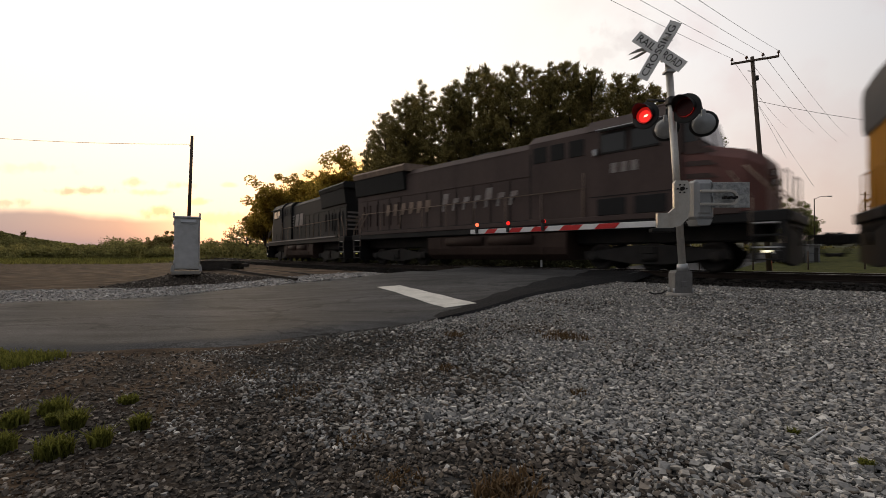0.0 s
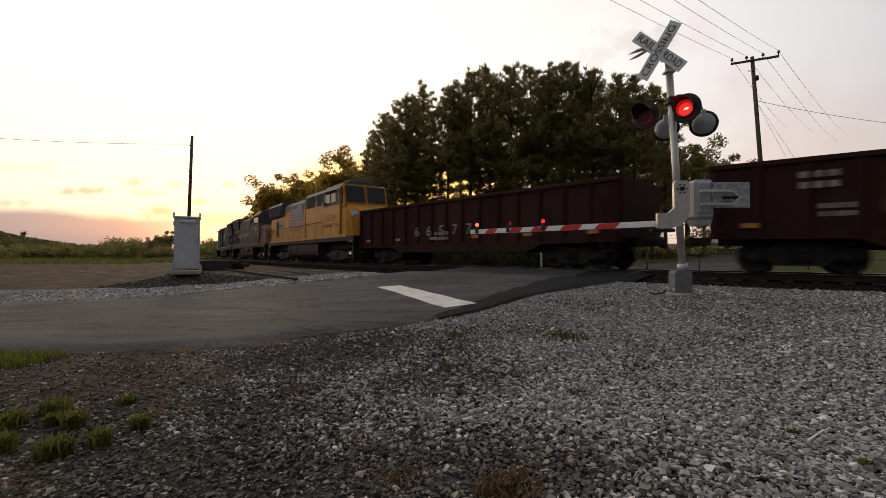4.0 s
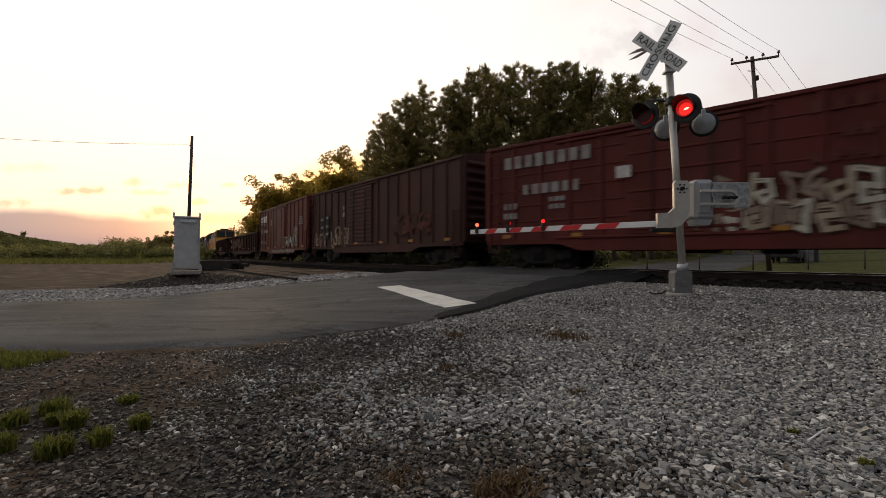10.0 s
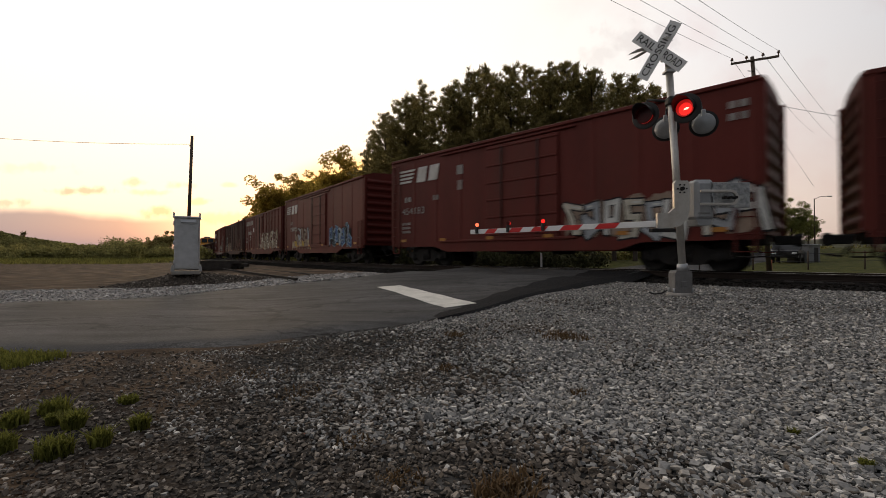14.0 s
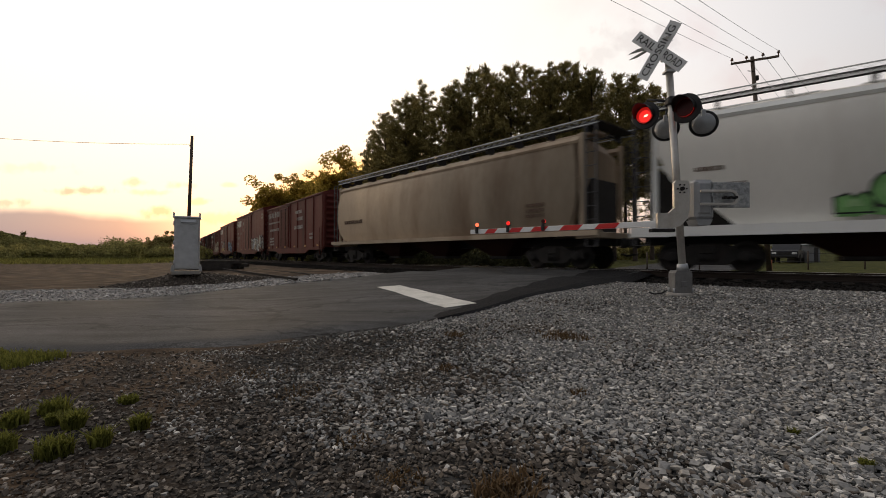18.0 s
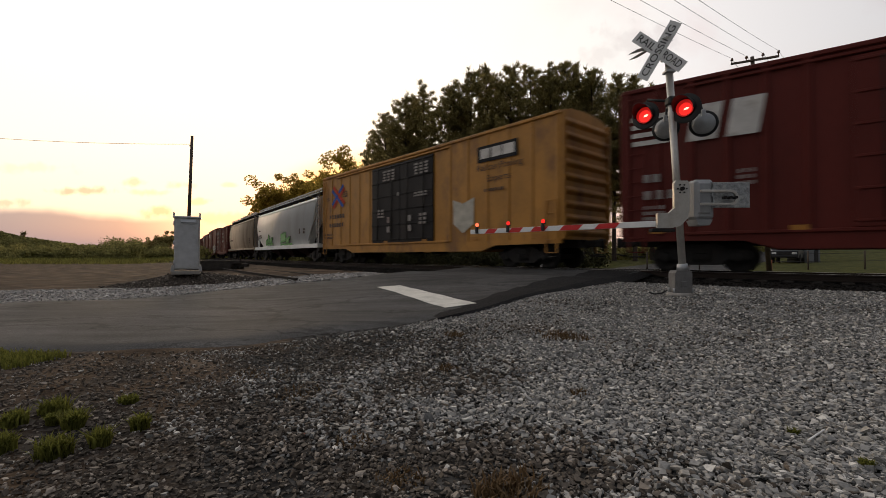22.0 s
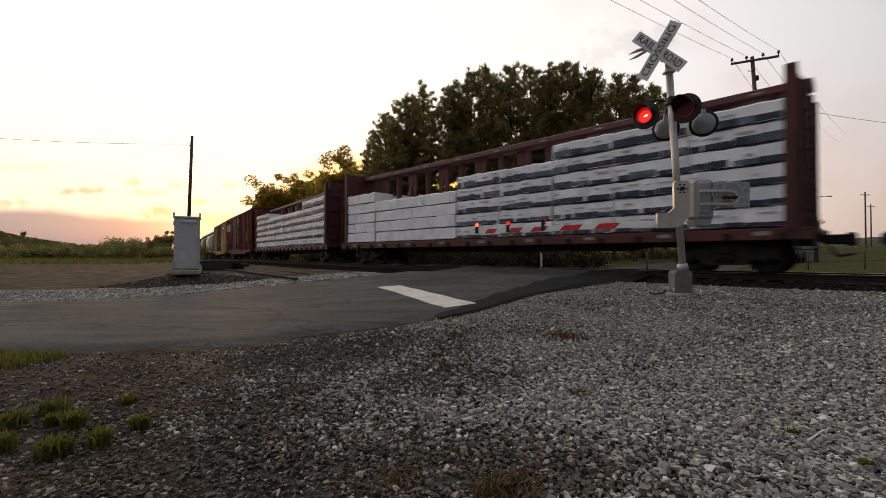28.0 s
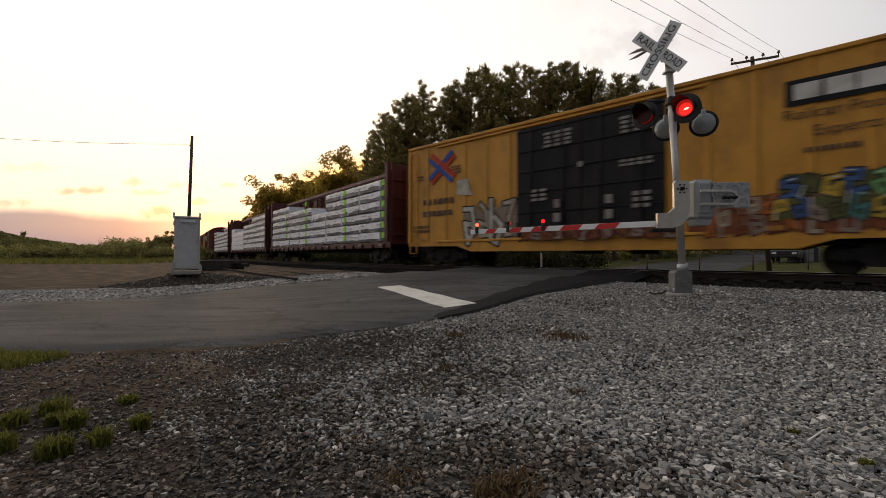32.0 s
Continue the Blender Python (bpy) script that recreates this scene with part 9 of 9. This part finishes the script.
def make_spur():
    """The end of an old spur beside the main line, running out at the road."""
    sp = thing("spur_track", "rusty rails of an old spur ending at the road", "railway track", kind="structure")
    a, b = Vector((-3.3, 14.4, -0.36)), Vector((-34.0, 57.0, -0.36))
    w = (b - a).normalized()
    nrm = Vector((-w.y, w.x, 0))
    for k in (0, 1):
        g = Geo()
        o = nrm * 1.45 * k
        for dz, wd, ht in ((0.05, 0.07, 0.035), (0.0, 0.02, 0.1), (-0.05, 0.13, 0.02)):
            m = Matrix((w, nrm, Vector((0, 0, 1)))).transposed()
            g.box((a + b) / 2 + o + Vector((0, 0, dz + 0.06)), ((b - a).length, wd, ht), 0.004, m)
        part("rail", g, TIE, sp)


make_spur()


def make_tie_pile():
    p0 = Vector((-11.873, 24.000, -0.079))
    rng = random.Random(3)
    me = Geo().box((0, 0, 0), (2.6, 0.22, 0.17), 0.015).mesh("timber")
    me.materials.append(TIE)
    pile = thing("tie_pile", "pile of old dark railway ties beside the spur", "tie pile", pose(p0.x - 0.6, 24.0, gz(p0.x, 24.0), 0, 0, -8))
    for k in range(9):
        part("timber", me, None, pile, m=pose(rng.uniform(-0.5, 0.5), 0.26 * (k % 4) + 0.1 * (k // 4), 0.085 + 0.17 * (k // 4), 0, 0, rng.uniform(-4, 4)))


make_tie_pile()


# ---- beyond the line ----
def make_beyond():
    RUST = mat("rusty_orange_post_paint", (0.34, 0.095, 0.028), 0.8, 0, 0.3, 4, 30, 0.2)
    CARPAINT = mat("dark_pickup_paint", (0.02, 0.021, 0.024), 0.3, 0.2, 0.1, 2, 20, 0.02)
    SHED = mat("grey_block_wall", (0.2, 0.2, 0.2), 0.9, 0, 0.2, 3, 30, 0.3)
    d = 37.0
    p = Vector((18.523, 25.000, 0.219))
    z = gz(p.x, 25.0)
    post = part("marker_post", Geo().cyl((0, 0, -0.2), (0, 0, 0.62), 0.12, seg=12), RUST)
    post.matrix_basis = pose(p.x, 25.0, z)
    tagged(post, "stout rusty orange post beside the road", "post")
    p = Vector((28.461, 37.000, 0.342))
    z = gz(p.x, d)
    car = thing("pickup_truck", "dark pickup truck parked beyond the railway", "vehicle", pose(p.x + 0.5, d, z, 0, 0, 226))
    part("body", Geo().prism([(-2.4, 0.45), (-2.4, 1.0), (-0.5, 1.02), (-0.1, 1.65), (1.0, 1.65), (1.5, 1.08), (2.4, 0.98), (2.45, 0.45)], "y", -0.9, 0.9), CARPAINT, car)
    for sg in (1, -1):
        part("side_window", Geo().prism([(-0.35, 1.1), (0.0, 1.58), (0.9, 1.58), (1.3, 1.1)], "y", sg * 0.9, sg * 0.912), GLASS_DARK, car)
        part("headlight", Geo().box((2.44, sg * 0.65, 0.8), (0.04, 0.3, 0.16), 0.01), SIGNWHITE, car)
        for x in (-1.55, 1.5):
            g = Geo()
            lathe(g, [(-0.11, 0.0), (-0.11, 0.36), (0.11, 0.36), (0.11, 0.22), (0.08, 0.0)], (x, sg * 0.85, 0.36), (0, sg, 0), 16)
            part("wheel", g, BLACKSTEEL, car)
    part("grille", Geo().box((2.44, 0, 0.78), (0.04, 0.8, 0.2), 0.01), BLACKSTEEL, car)
    part("bumper", Geo().box((2.48, 0, 0.52), (0.12, 1.7, 0.16), 0.03), BLACKSTEEL, car)
    p = Vector((31.901, 39.000, 0.486))
    sh = thing("block_shed", "low grey block shed with a flat roof", "shed", pose(p.x, 39.0, gz(p.x, 39.0), 0, 0, 30))
    part("wall", Geo().box((0, 0, 0.75), (2.2, 1.6, 1.5), 0.01), SHED, sh)
    part("roof", Geo().box((0, 0, 1.55), (2.4, 1.8, 0.1), 0.02), GALV, sh)
    part("door", Geo().box((0.3, -0.82, 0.65), (0.7, 0.04, 1.3), 0.01), BLACKSTEEL, sh)
    # wire fence along the field
    fence = thing("wire_fence", "thin wire fence on grey posts beyond the track", "fence")
    me = Geo().cyl((0, 0, -0.1), (0, 0, 1.1), 0.045, seg=8).mesh("post")
    me.materials.append(WOODPOLE)
    pts = []
    for k in range(12):
        x, y = 12.5 + 3.0 * k, 27.0 - 0.35 * k
        pts.append(Vector((x, y, gz(x, y))))
        part("post", me, None, fence, m=pose(x, y, pts[-1].z))
    for h in (0.5, 0.95):
        part("wire", Geo().tube([q + Vector((0, 0, h)) for q in pts], 0.012, 5), WIRE, fence)
    # white marker by the far rail
    p = beside(-6.0, -4.2)
    mk = part("delineator_post", Geo().box((0, 0, 0.4), (0.09, 0.04, 1.0), 0.01), SIGNWHITE)
    q = Vector((4.683, 21.000, -0.012))
    mk.matrix_basis = pose(q.x, 21.0, gz(q.x, 21.0))
    tagged(mk, "slim white delineator post beyond the crossing", "post")
    # small far poles
    for foot in ((86.378, 90.000, 13.473), (106.942, 110.000, 13.251)):
        pl = thing("utility_pole", "distant wooden utility pole with a short crossarm", "utility pole", pose(foot[0], foot[1], 0.5), group="utility poles")
        h = foot[2] - 0.5
        part("shaft", Geo().cyl((0, 0, -0.6), (0, 0, h), 0.16, 0.12, seg=8), WOODPOLE, pl)
        part("crossarm", Geo().box((0, 0, h - 0.6), (2.0, 0.12, 0.14), 0.01), WOODPOLE, pl)


make_beyond()


def make_street_lamp():
    p = Vector((63.295, 75.000, 10.145))
    z = gz(p.x, 75.0)
    sl = thing("street_lamp", "slim grey street lamp far beyond the railway", "street lamp", pose(p.x, 75.0, z))
    h = p.z - z
    part("pole", Geo().cyl((0, 0, 0), (0, 0, h), 0.12, 0.07, seg=8), WOODPOLE, sl)
    part("arm", Geo().tube([(0, 0, h - 0.1), (0.9, -0.2, h + 0.35), (1.9, -0.4, h + 0.4)], 0.05, 6), WOODPOLE, sl)
    part("lamp_head", Geo().box((2.2, -0.45, h + 0.36), (0.8, 0.3, 0.16), 0.05), GALV, sl)


make_street_lamp()

# ---- the train rolls up the line, its wheels turn, the lights flash by turns ----
def car_pose(s, half):
    ax, ay, _ = line_at(s + half)
    bx, by, _ = line_at(s - half)
    return pose((ax + bx) / 2, (ay + by) / 2, 0, 0, 0, math.degrees(math.atan2(ay - by, ax - bx)))


FLASH_PERIOD, FLASH_ON, FLASH_OFF = 1.213, 6.85, 7.43
GLOW = 0.09     # a lamp comes up and dies down slowly, so that both glow at the change


def flash_rows(m, first):
    """Each lens turns its lit face outwards for half of the period."""
    on, off = (FLASH_ON, FLASH_OFF) if first else (FLASH_OFF - FLASH_PERIOD, FLASH_ON)
    on, off = on - GLOW, off + GLOW
    k0 = math.floor((0 - on) / FLASH_PERIOD) - 1
    turns = sorted([(on + k * FLASH_PERIOD, 0) for k in range(k0, k0 + 32)] + [(off + k * FLASH_PERIOD, 1) for k in range(k0, k0 + 32)])
    keys, a = [], 0.0
    start = [st for t, st in turns if t <= 0][-1]
    a = 180.0 * start
    keys.append((0.0, a))
    for t, st in turns:
        if 0.05 < t < SECONDS - 0.1:
            t = round(t * FPS) / FPS
            whole = round(t)
            if t - 1 / FPS - 0.01 < whole < t + 2 / FPS + 0.01:
                t = whole - 3 / FPS if st else whole + 2 / FPS
            keys += [(t - 1 / FPS, a), (t, a + 60), (t + 1 / FPS, a + 120), (t + 2 / FPS, a + 180)]
            a += 180
    keys.append((SECONDS, a))
    return [(t, m @ pose(0, 0, 0, 0, 0, a)) if m.translation.length > 0.1 else (t, m @ pose(0, 0, 0, 0, a, 0)) for t, a in keys]


def motions():
    for car, mid, half in CARS:
        walk(car, [(0.4 * k, car_pose(mid + SPEED * 0.4 * k, half)) for k in range(81)])
    turn = math.degrees(SPEED / 0.42)
    rolls = [(k / 15, pose(0, 0, 0.42, 0, turn * k / 15, 0)) for k in range(481)]
    for w, x in WHEELS:
        walk(w, [(t, Matrix.Translation((x, 0, 0)) @ m) for t, m in rolls])
    for disc, m, first, r in FLASH:
        walk(disc, flash_rows(m, first))


motions()
